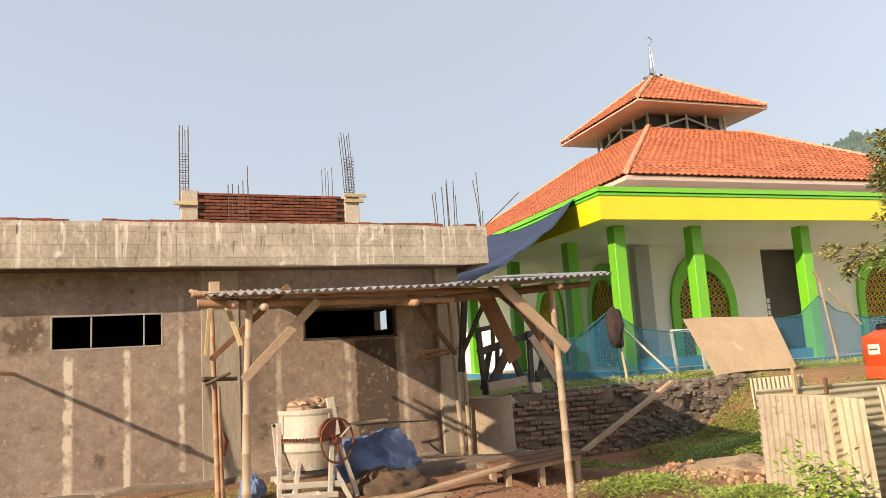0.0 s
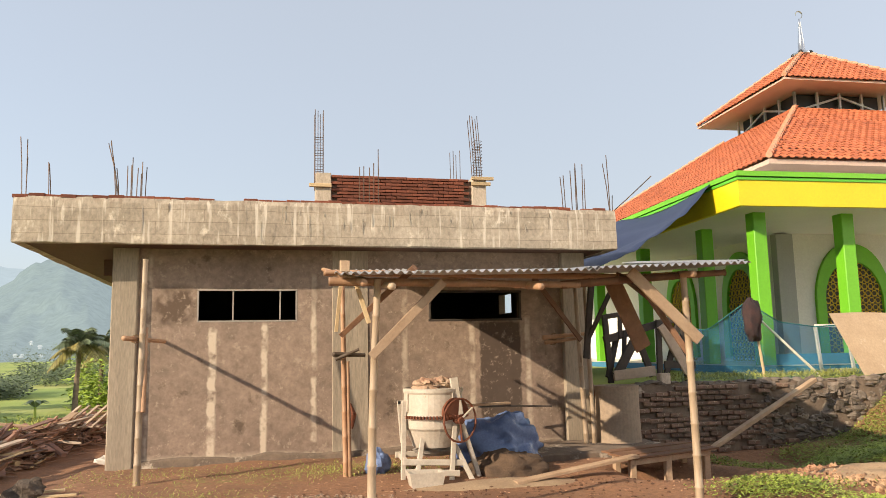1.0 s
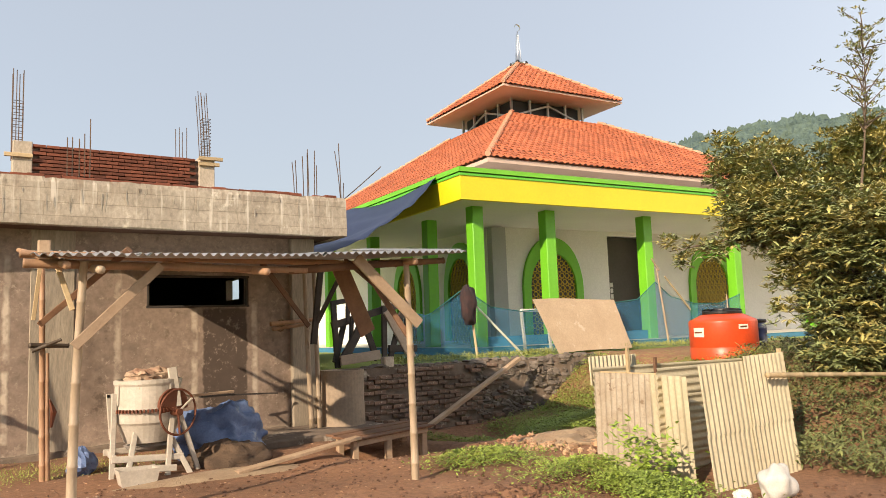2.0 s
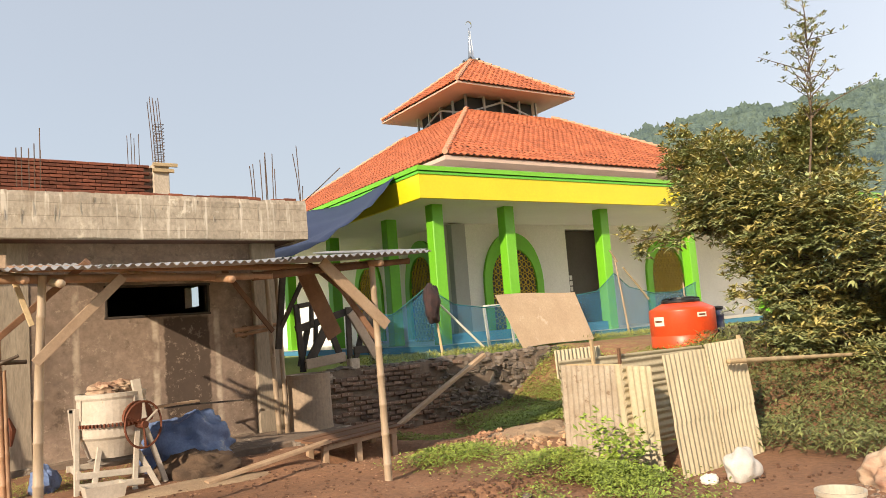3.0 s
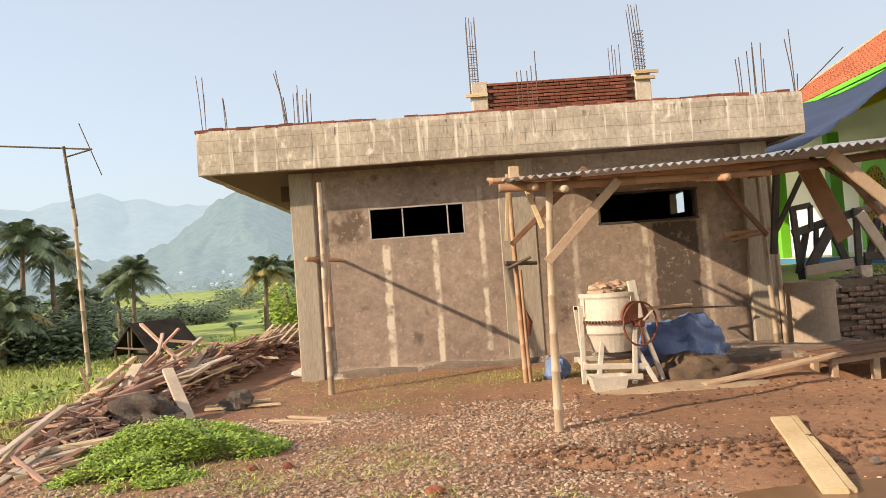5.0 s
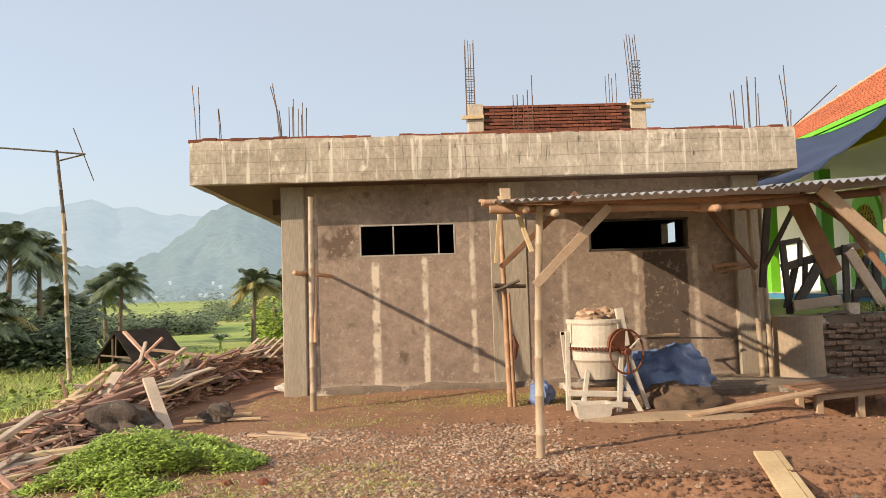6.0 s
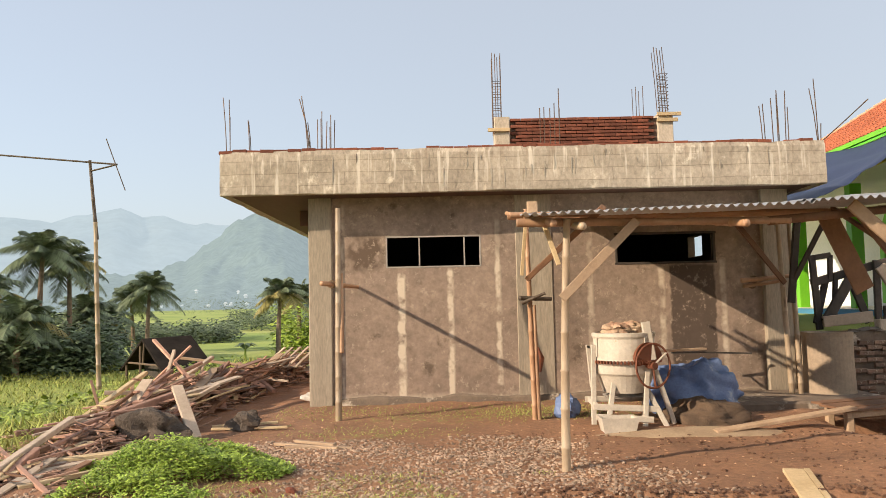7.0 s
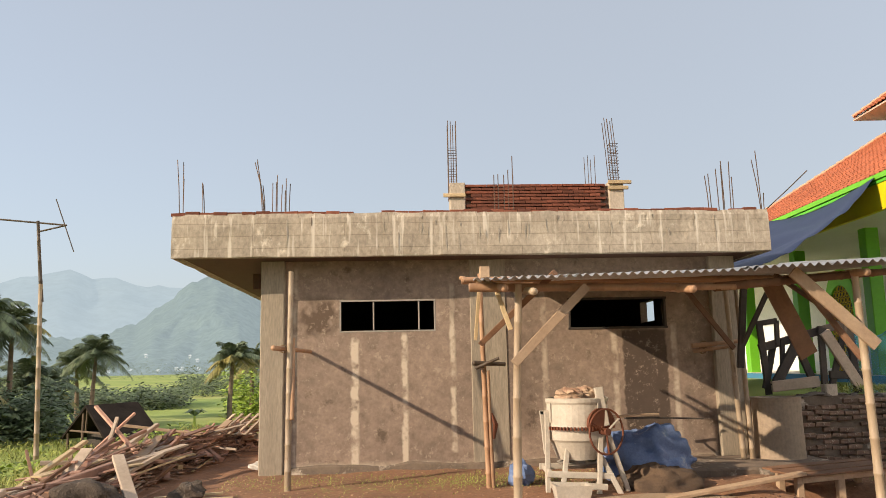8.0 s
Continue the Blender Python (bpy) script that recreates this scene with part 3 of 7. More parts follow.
# ---- ground: one sheet to the horizon ----
def ground_z(x, y):
    """Height of the ground."""
    x, y = np.asarray(x, float), np.asarray(y, float)
    z = np.zeros(np.broadcast(x, y).shape)
    # the cut along the muddy lane in front of the yard
    edge = 3.95 - 0.10 * np.clip(x - 0.5, 0, 9) + 0.10 * np.sin(x * 2.3) * 0.5
    lane = smooth01(0.0, 1.4, x) * (1 - smooth01(edge - 0.16, edge, y))
    z = z - 0.14 * lane * (1 - smooth01(5.0, 7.0, x) * 0.2)
    # hollow by the deck, and the bank up to the terrace
    z = z - 0.42 * np.exp(-((x - 8.0) / 1.5) ** 2 - ((y - 8.3) / 1.3) ** 2)
    z = z - 0.34 * np.exp(-((x - 5.65) / 0.75) ** 4 - ((y - 6.75) / 0.62) ** 4)
    z = z - 0.2 * np.exp(-((x - 7.2) / 0.9) ** 4 - ((y - 3.6) / 0.95) ** 4)
    line = 9.3 - 0.35 * np.clip(x - 10.0, 0, 8)
    bank = smooth01(line - 2.2, line, y) * smooth01(9.9, 12.2, x)
    z = z + 1.0 * bank
    z = np.where((x > 5.7) & (y > 9.45), np.maximum(z, 0.98), z)
    start = 8.5 + 1.5 * smooth01(5.0, 8.0, y)
    rise = smooth01(0.0, 3.0, x - start) * smooth01(0.5, 4.0, y)
    z = np.where(rise > 0, np.maximum(z, 1.0 * rise + z * (1 - rise)), z)
    # the fall to the paddies
    f = np.maximum(smooth01(4.6, 11.0, -x), smooth01(18.5, 27.0, y) * (1 - smooth01(2.0, 6.0, x)))
    z = z * (1 - f) - 2.0 * f
    return z


def grid_axis(lo, fine_lo, fine_hi, hi, step, grow=1.17):
    mid = list(np.arange(fine_lo, fine_hi + 1e-6, step))
    right, d = [], step
    while (right[-1] if right else fine_hi) < hi:
        d *= grow
        right.append((right[-1] if right else fine_hi) + d)
    left, d = [], step
    while (left[-1] if left else fine_lo) > lo:
        d *= grow
        left.append((left[-1] if left else fine_lo) - d)
    return np.array(left[::-1] + mid + right)


def build_ground():
    gx, gy = grid_axis(-4200, -7.0, 11.0, 4200, 0.09), grid_axis(-4200, 0.2, 10.5, 4200, 0.09)
    X, Y = np.meshgrid(gx, gy)
    Z = ground_z(X, Y)
    near = np.exp(-(np.maximum(np.abs(X - 2) - 9, 0) / 6) ** 2 - (np.maximum(np.abs(Y - 5) - 6, 0) / 6) ** 2)
    bumps = np.array([[noise.fractal((x * 1.1, y * 1.1, 0.3), 1.0, 2.0, 5) for x in gx] for y in gy])
    wet = smooth01(1.6, 2.3, X) * (1 - smooth01(2.9, 3.5, Y))
    Z = Z + bumps * 0.035 * near * (1 - 0.8 * wet)
    # where grass grows
    g = np.maximum(smooth01(4.2, 6.8, -X + 0.25 * bumps), smooth01(15.5, 19, Y) * (1 - smooth01(2, 5, X)))
    g = np.maximum(g, 0.30 * smooth01(8.3, 9.6, X + 0.9 * bumps) * smooth01(1.6, 3.4, Y))
    g = np.maximum(g, 0.32 * np.exp(-((X + 0.2) / 2.2) ** 2 - ((Y - 7.9) / 0.7) ** 2))
    g = np.maximum(g, 0.30 * np.exp(-((X + 0.8) / 1.1) ** 2 - ((Y - 6.6) / 0.35) ** 2))
    g = np.maximum(g, smooth01(9.4, 9.8, Y) * smooth01(5.6, 6.2, X))
    g = np.maximum(g, smooth01(1.0, -6.0, Y) * 0.5)
    ny, nx = X.shape
    verts = np.stack([X, Y, Z], -1).reshape(-1, 3)
    idx = np.arange(nx * ny).reshape(ny, nx)
    faces = np.stack([idx[:-1, :-1], idx[:-1, 1:], idx[1:, 1:], idx[1:, :-1]], -1).reshape(-1, 4)
    me = bpy.data.meshes.new("ground")
    me.from_pydata(verts.tolist(), [], faces.tolist())
    me.materials.append(M["ground"])
    a = me.attributes.new("grass", 'FLOAT', 'POINT')
    a.data.foreach_set("value", g.reshape(-1).astype(np.float32))
    me.polygons.foreach_set("use_smooth", [True] * len(me.polygons))
    me.update()
    tagged(new("ground", me), "brown packed soil yard falling to green paddies", "ground", kind="structure")


build_ground()


def gz(x, y):
    return float(ground_z(x, y))


# puddle in the lane
def puddle():
    s = Soup()
    rim = [(3.25 + 1.35 * math.cos(a) * (1 + 0.18 * math.sin(3 * a + 1)), 2.45 + 0.55 * math.sin(a) * (1 + 0.2 * math.cos(2 * a)), -0.118) for a in np.linspace(0, 2 * math.pi, 40, endpoint=False)]
    s.add(rim + [(x, y, -0.16) for x, y, z in rim], [tuple(range(40))] + [(i, 40 + i, 40 + (i + 1) % 40, (i + 1) % 40) for i in range(40)])
    whole("puddle_water", s, M["water"], "shallow muddy brown puddle in the lane", "water", kind="structure")


puddle()


# ---- far land ----
def ridge(name, az0, az1, dist, height, depth, material, label, rows=14, cols=160, rough=0.08):
    """A range of hills: height gives its angle above the horizon by bearing, in degrees."""
    s = Soup()
    s.smooth = True
    for j in range(rows + 1):
        w = j / rows
        for i in range(cols + 1):
            az = az0 + (az1 - az0) * i / cols
            d = dist - depth * (1 - w)
            top = dist * math.tan(radians(height(az)))
            n = noise.fractal((az * 0.35, w * 2.2, dist * 0.01), 1.0, 2.0, 6)
            z = -3 + (top + 3) * (w ** 1.25) * (1 + rough * n * (1.2 if w < 1 else 1.0))
            dd = d + depth * 0.10 * n
            s.v.append((dd * math.sin(radians(az)), dd * math.cos(radians(az)) - 2.4, z))
    n = cols + 1
    s.f = [(j * n + i, j * n + i + 1, (j + 1) * n + i + 1, (j + 1) * n + i) for j in range(rows) for i in range(cols)]
    whole(name, s, material, label, "hills", kind="structure")


def far_height(a):
    peaks = 1.05 * math.exp(-((a + 23.5) / 1.9) ** 2) + 0.55 * math.exp(-((a + 20.5) / 1.1) ** 2) + 0.3 * math.exp(-((a + 25.9) / 0.8) ** 2) + 0.4 * math.exp(-((a + 34) / 4) ** 2)
    return 6.0 + peaks + 0.05 * math.sin(a * 2.1) + 0.05 * math.sin(a * 5.3)


def near_height(a):
    return 2.4 + 4.6 * math.exp(-((a + 13.3) / (4.8 if a < -13.3 else 6.5)) ** 2) + 0.12 * math.sin(a * 3.1) + 0.07 * math.sin(a * 7.7)


def hill_height(a):
    return float(4 + 8.75 * smooth01(30, 50, a) + 0.75 * smooth01(50, 58, a) - 0.3 * smooth01(59, 62, a) + 0.9 * smooth01(64, 74, a) + 0.12 * math.sin(a * 1.7))


ridge("mountain_range_backdrop", -75, 40, 3600, far_height, 1500, M["range"], "far mountain range with painted pale blue haze", rough=0.012)
ridge("mountain_backdrop", -50, 30, 1900, near_height, 900, M["mountain"], "grey-green wooded mountain with painted haze", rows=40, cols=260, rough=0.025)
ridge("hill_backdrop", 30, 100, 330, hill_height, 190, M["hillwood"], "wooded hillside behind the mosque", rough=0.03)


def hill_trees():
    s = Soup()
    rnd = random.Random(5)
    for i in range(4200):
        az = rnd.uniform(44, 70)
        w = rnd.uniform(0.45, 1.0) ** 0.6
        d = 330 - 190 * (1 - w)
        z = -3 + (330 * math.tan(radians(hill_height(az))) + 3) * (w ** 1.25)
        r = rnd.uniform(0.9, 2.6)
        for k in range(3):
            s.lump((d * math.sin(radians(az)) + rnd.uniform(-r, r), d * math.cos(radians(az)) - 2.4 + rnd.uniform(-r, r), z + rnd.uniform(0, r * 0.8)),
                   (r * rnd.uniform(0.4, 0.8),) * 2 + (r * rnd.uniform(0.4, 0.9),), i * 3 + k, 0.8, 6, 4)
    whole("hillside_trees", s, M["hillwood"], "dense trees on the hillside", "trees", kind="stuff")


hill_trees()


def village():
    s = Soup()
    rnd = random.Random(8)
    for i in range(18):
        az, d = rnd.gauss(-18.5, 3), rnd.uniform(1000, 1180)
        x, y, w = d * math.sin(radians(az)), d * math.cos(radians(az)), rnd.uniform(0.7, 1.8)
        z = 3 + rnd.random() ** 2 * 20
        s.box((x - w, y - 3, z - 3), (x + w, y + 3, z))
        s.add([(x - w - 1, y - 4, z), (x + w + 1, y - 4, z), (x + w + 1, y + 4, z), (x - w - 1, y + 4, z), (x - w, y, z + 2), (x + w, y, z + 2)],
              [(0, 1, 5, 4), (2, 3, 4, 5), (1, 2, 5), (3, 0, 4)])
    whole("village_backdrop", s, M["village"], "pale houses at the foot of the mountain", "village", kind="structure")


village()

# ---- the unfinished concrete building ----
def building():
    b = thing("concrete_building", (1.3, 13, 0), "unfinished grey-brown concrete building with flat slab roof", "building")
    # front wall with two openings
    w1, w2 = (-0.885, 0.614, 2.137, 2.622), (2.789, 4.36, 2.124, 2.60)
    s = Soup()
    y0, y1, top = 9.60, 9.75, 3.27
    s.wall("x", -1.75, 5.10, -0.2, top, y0, y1, (w1, w2))
    wall = part("wall", s, M["plaster"], b, "brown cement plaster front wall with pale streaks")
    # side and back walls
    s = Soup()
    s.box((-2.08, 9.9, -0.2), (-1.93, 17.0, top))
    part("wall", s, M["plaster"], b)
    s = Soup()
    ya, yb, za, zb = 13.04, 13.93, 2.42, 2.86
    s.wall("y", 9.9, 17.0, -0.2, top, 5.50, 5.35, ((ya, yb, za, zb),))
    part("wall", s, M["plaster"], b)
    s = Soup()
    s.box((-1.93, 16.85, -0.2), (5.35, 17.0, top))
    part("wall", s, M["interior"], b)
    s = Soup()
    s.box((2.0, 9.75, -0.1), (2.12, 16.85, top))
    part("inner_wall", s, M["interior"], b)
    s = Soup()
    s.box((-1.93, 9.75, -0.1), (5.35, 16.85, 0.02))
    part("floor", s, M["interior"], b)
    # columns
    for x0, x1, yf in ((-2.12, -1.75, 9.5), (5.10, 5.53, 9.5)):
        s = Soup()
        s.beam(((x0 + x1) / 2, yf + 0.2, -0.2), ((x0 + x1) / 2, yf + 0.2, 3.26), x1 - x0, 0.4, 0.015, up=(0, 1, 0))
        part("column", s, M["column"], b, "rough board-marked concrete column")
    s = Soup()
    s.beam((1.47, 9.69, -0.15), (1.47, 9.69, 3.26), 0.58, 0.21, 0.01, up=(0, 1, 0))
    part("column", s, M["column"], b, "rough board-marked concrete column")
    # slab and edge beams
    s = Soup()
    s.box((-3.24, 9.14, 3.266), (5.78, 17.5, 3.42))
    part("roof_slab", s, M["soffit"], b, "dark brown concrete slab underside")
    rnd = random.Random(3)

    def edge(p0, p1):
        """Edge beam with uneven cast boards: lines in relief, rough top and bottom arrises."""
        p0, p1 = Vector(p0), Vector(p1)
        d = (p1 - p0).normalized()
        nrm = Vector((d.y, -d.x, 0))
        s = Soup()
        n = int((p1 - p0).length / 0.06)
        rows = [3.255, 3.268, 3.40, 3.405, 3.56, 3.565, 3.72, 3.725, 3.86, 3.935]
        vs = []
        for i in range(n + 1):
            p = p0.lerp(p1, i / n)
            for j, z in enumerate(rows):
                o = 0.008 * noise.fractal((p.x * 2.2, p.y * 2.2, z * 9), 1, 2, 4) + 0.016 * noise.noise((math.floor(p.x / 1.2 + p.y / 1.4 + j // 2 * 0.37) * 3.1, j // 2 * 5.2, 0))
                zz = z + (0.012 * noise.fractal((p.x * 1.7, p.y * 1.7, z), 1, 2, 5) if j in (0, 1, 9) else 0.006 * noise.noise((p.x * 0.8, p.y, z * 3)))
                if j == 9:
                    o -= 0.02 + 0.02 * abs(noise.noise((p.x * 5, p.y * 5, 2)))
                vs.append(p + nrm * (o if 0 < j else -0.012) + Vector((0, 0, zz)))
            vs.append(p - nrm * 0.14 + Vector((0, 0, 3.93)))
            vs.append(p - nrm * 0.14 + Vector((0, 0, 3.26)))
        k = len(rows) + 2
        fs = [(i * k + j, (i + 1) * k + j, (i + 1) * k + (j + 1) % k, i * k + (j + 1) % k) for i in range(n) for j in range(k)]
        fs += [tuple(range(k)), tuple(reversed(range(n * k, n * k + k)))]
        s.add(vs, fs)
        return part("edge_beam", s, M["concrete"], b, "pale cast concrete edge beam with board marks and drips")

    front = edge((-3.38, 9.0, 0), (5.92, 9.0, 0))
    edge((5.92, 9.14, 0), (5.92, 17.6, 0))
    edge((-3.38, 17.6, 0), (-3.38, 9.14, 0))
    # cement runs down the front beam
    for dark, count in ((False, 26), (True, 8)):
        for i in range(count):
            x = rnd.gauss(1.9, 1.9) if not dark else rnd.uniform(-3.3, 5.8)
            if not -3.3 < x < 5.85:
                continue
            w, ln = rnd.uniform(0.004, 0.018), rnd.uniform(0.05, 0.45 if not dark else 0.16)
            z1 = rnd.uniform(3.6, 3.86) if not dark else 3.87
            s = Soup()
            s.tube([(x, 8.993, z1), (x + rnd.uniform(-.01, .01), 8.991, z1 - ln * 0.5), (x + rnd.uniform(-.015, .015), 8.993, max(3.27, z1 - ln))], [w * 0.5, w, w * 0.3], 5, squash=(1, 0.12))
            part("cement_run", s, M["dark_drip" if dark else "drip"], front)
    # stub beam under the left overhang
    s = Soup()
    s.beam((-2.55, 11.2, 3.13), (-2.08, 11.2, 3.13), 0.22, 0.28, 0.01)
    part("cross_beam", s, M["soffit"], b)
    s = Soup()
    n = 40
    vs, fs = [], []
    for i in range(n + 1):
        x = -1.7 + 6.7 * i / n
        h = 0.10 + 0.05 * noise.fractal((x * 1.5, 0, 0), 1, 2, 4)
        vs += [(x, 9.50 + 0.03 * noise.noise((x * 3, 1, 1)), -0.15), (x, 9.555, h - 0.03), (x, 9.605, h)]
    for i in range(n):
        fs += [(i * 3, i * 3 + 3, i * 3 + 4, i * 3 + 1), (i * 3 + 1, i * 3 + 4, i * 3 + 5, i * 3 + 2)]
    s.add(vs, fs)
    part("plinth", s, M["oldmortar"], b, "crumbling cement footing along the wall")
    # windows
    s = Soup()
    fr = thing("window", (0, 9.6, 2.37), "ribbon window opening in thin pale frame", "window", kind="structure")
    x0, x1, z0, z1 = w1
    for a, c in (((x0 - .01, 9.62, z0), (x1 + .01, 9.62, z0)), ((x0 - .01, 9.62, z1), (x1 + .01, 9.62, z1))):
        s.beam(a, c, 0.05, 0.024, 0.003)
    for x in (x0, x1):
        s.beam((x, 9.62, z0), (x, 9.62, z1), 0.024, 0.05, 0.003, up=(0, 1, 0))
    part("window_frame", s, M["frame_grey"], fr)
    for x in (-0.36, 0.36):
        s = Soup()
        s.beam((x, 9.62, z0 + .02), (x, 9.62, z1 - .02), 0.022, 0.05, 0.003, up=(0, 1, 0))
        part("mullion", s, M["frame_grey"], fr)
    s = Soup()
    fr = thing("window", (3.6, 9.6, 2.37), "ribbon window opening without glass", "window", kind="structure")
    x0, x1, z0, z1 = w2
    s.beam((x0 - .03, 9.63, z0), (x1 + .03, 9.63, z0), 0.08, 0.035, 0.004), s.beam((x0 - .03, 9.63, z1), (x1 + .03, 9.63, z1), 0.08, 0.035, 0.004)
    for x in (x0, x1):
        s.beam((x, 9.63, z0), (x, 9.63, z1), 0.035, 0.08, 0.004, up=(0, 1, 0))
    part("window_frame", s, M["wood_black"], fr)
    # upper storey stub: two posts, brick between
    for x0, x1 in ((1.06, 1.36), (4.22, 4.52)):
        s = Soup()
        s.beam(((x0 + x1) / 2, 12.1, 3.42), ((x0 + x1) / 2, 12.1, 5.12), x1 - x0, 0.34, 0.012, up=(0, 1, 0))
        part("upper_column", s, M["plaster_pale"], b, "short cast concrete post with formwork")
    for p, q in (((0.93, 11.9, 4.86), (1.36, 11.9, 4.86)), ((4.2, 11.88, 5.10), (4.66, 11.88, 5.10)), ((4.2, 11.9, 4.99), (4.60, 11.9, 4.99))):
        s = Soup()
        s.beam(p, q, 0.05, 0.07)
        part("formwork_batten", s, M["wood_pale"], b)
    s = Soup()
    s.box((1.36, 12.02, 3.42), (4.22, 12.12, 5.06))
    upper = part("upper_wall", s, M["mortar"], b, "red brick wall with thin mortar joints")
    return b, upper, front


concrete_building, upper_wall, front_beam = building()


def rebar_set(name, at, bars, ties=0, label="rusty steel reinforcing bars standing out of the slab"):
    """Upright bars as offsets and heights, with optional ties round them."""
    t = thing(name, at, label, "rebar", group="starter bars on the slab")
    o = Vector(at)
    for dx, dy, h, lx in bars:
        s = Soup()
        s.tube([o + Vector((dx, dy, -0.3)), o + Vector((dx + lx * 0.5, dy, h * 0.5)), o + Vector((dx + lx, dy, h))], 0.0075, 6)
        part("bar", s, M["rebar"], t)
    if ties:
        xs, ys = [c[0] for c in bars], [c[1] for c in bars]
        h = min(c[2] for c in bars)
        for i in range(ties):
            z = 0.1 + (h - 0.25) * i / ties * 0.75
            s = Soup()
            a, c, d, e = min(xs), max(xs), min(ys), max(ys)
            ring = [o + Vector(p) for p in ((a, d, z), (c, d, z), (c, e, z), (a, e, z), (a, d, z))]
            s.tube(ring, 0.006, 5)
            part("tie", s, M["rebar"], t)
    return t


cage = [(0, 0, 1.32, 0), (0.055, 0, 1.30, 0.0), (0.16, 0, 1.31, 0), (0.0, 0.16, 1.26, 0), (0.11, 0.16, 1.28, 0), (0.165, 0.16, 1.3, 0)]
rebar_set("rebar_cage", (1.05, 12.02, 5.1), cage, 7)
rebar_set("rebar_cage", (4.31, 12.02, 5.13), [(a, b, c + 0.02, -0.09) for a, b, c, d in cage], 11)
rebar_set("starter_bars", (-3.30, 9.15, 3.95), [(0, 0, 0.88, -0.07), (0.03, 0.05, 0.86, -0.02), (0.01, 0.1, 0.6, 0.0)])
rebar_set("starter_bars", (-2.99, 9.3, 3.95), [(0, 0, 0.55, -0.03), (0.02, 0.04, 0.54, -0.05)])
rebar_set("starter_bars", (-2.05, 9.3, 3.95), [(0, 0, 0.92, -0.12), (0.06, 0.03, 0.88, -0.22), (0.02, 0.05, 0.9, -0.15), (0.03, 0.02, 0.5, -0.06)])
rebar_set("starter_bars", (-1.80, 9.35, 3.95), [(-0.13, 0, 0.55, 0), (-0.06, 0, 0.68, 0), (0.0, 0, 0.52, 0.02), (0.05, 0.1, 0.45, 0), (0.08, 0, 0.62, 0.0), (0.11, 0.1, 0.56, 0.02), (-0.1, 0.15, 0.6, 0)])
rebar_set("starter_bars", (1.76, 9.35, 3.95), [(-0.16, 0, 0.66, 0), (-0.08, 0.1, 0.70, 0), (0.0, 0, 0.66, 0), (0.07, 0, 0.74, 0), (0.16, 0.1, 1.0, 0.0), (0.14, 0, 0.65, 0.01)])
rebar_set("starter_bars", (4.42, 14.0, 3.7), [(-0.11, 0, 2.5, -0.03), (-0.04, 0, 2.55, -0.02), (0.04, 0.1, 2.48, -0.01), (0.1, 0, 2.56, 0)])
rebar_set("starter_bars", (5.33, 9.35, 3.95), [(-0.2, 0, 0.62, -0.05), (-0.12, 0.1, 0.68, -0.03), (-0.04, 0, 0.74, -0.02), (0.03, 0, 0.8, 0), (0.1, 0.1, 0.9, -0.02), (0.15, 0, 0.86, 0.02), (0.2, 0, 0.6, 0)])
rebar_set("starter_bars", (5.93, 9.2, 3.95), [(0, 0, 1.0, -0.04), (0.03, 0.05, 0.86, -0.12), (0.05, 0.05, 0.3, 0.02)])


def loose_bar():
    s = Soup()
    s.tube([(6.0, 9.3, 3.95), (6.45, 9.35, 4.32), (6.85, 9.4, 4.66)], 0.009, 6)
    whole("steel_bar", s, M["rebar"], "thin steel bar leaning out from the slab corner", "rebar")


loose_bar()


# ---- the mosque ----
CX, CY = 20.99, 22.2
TURN = radians(-3.3)
FL = 1.15


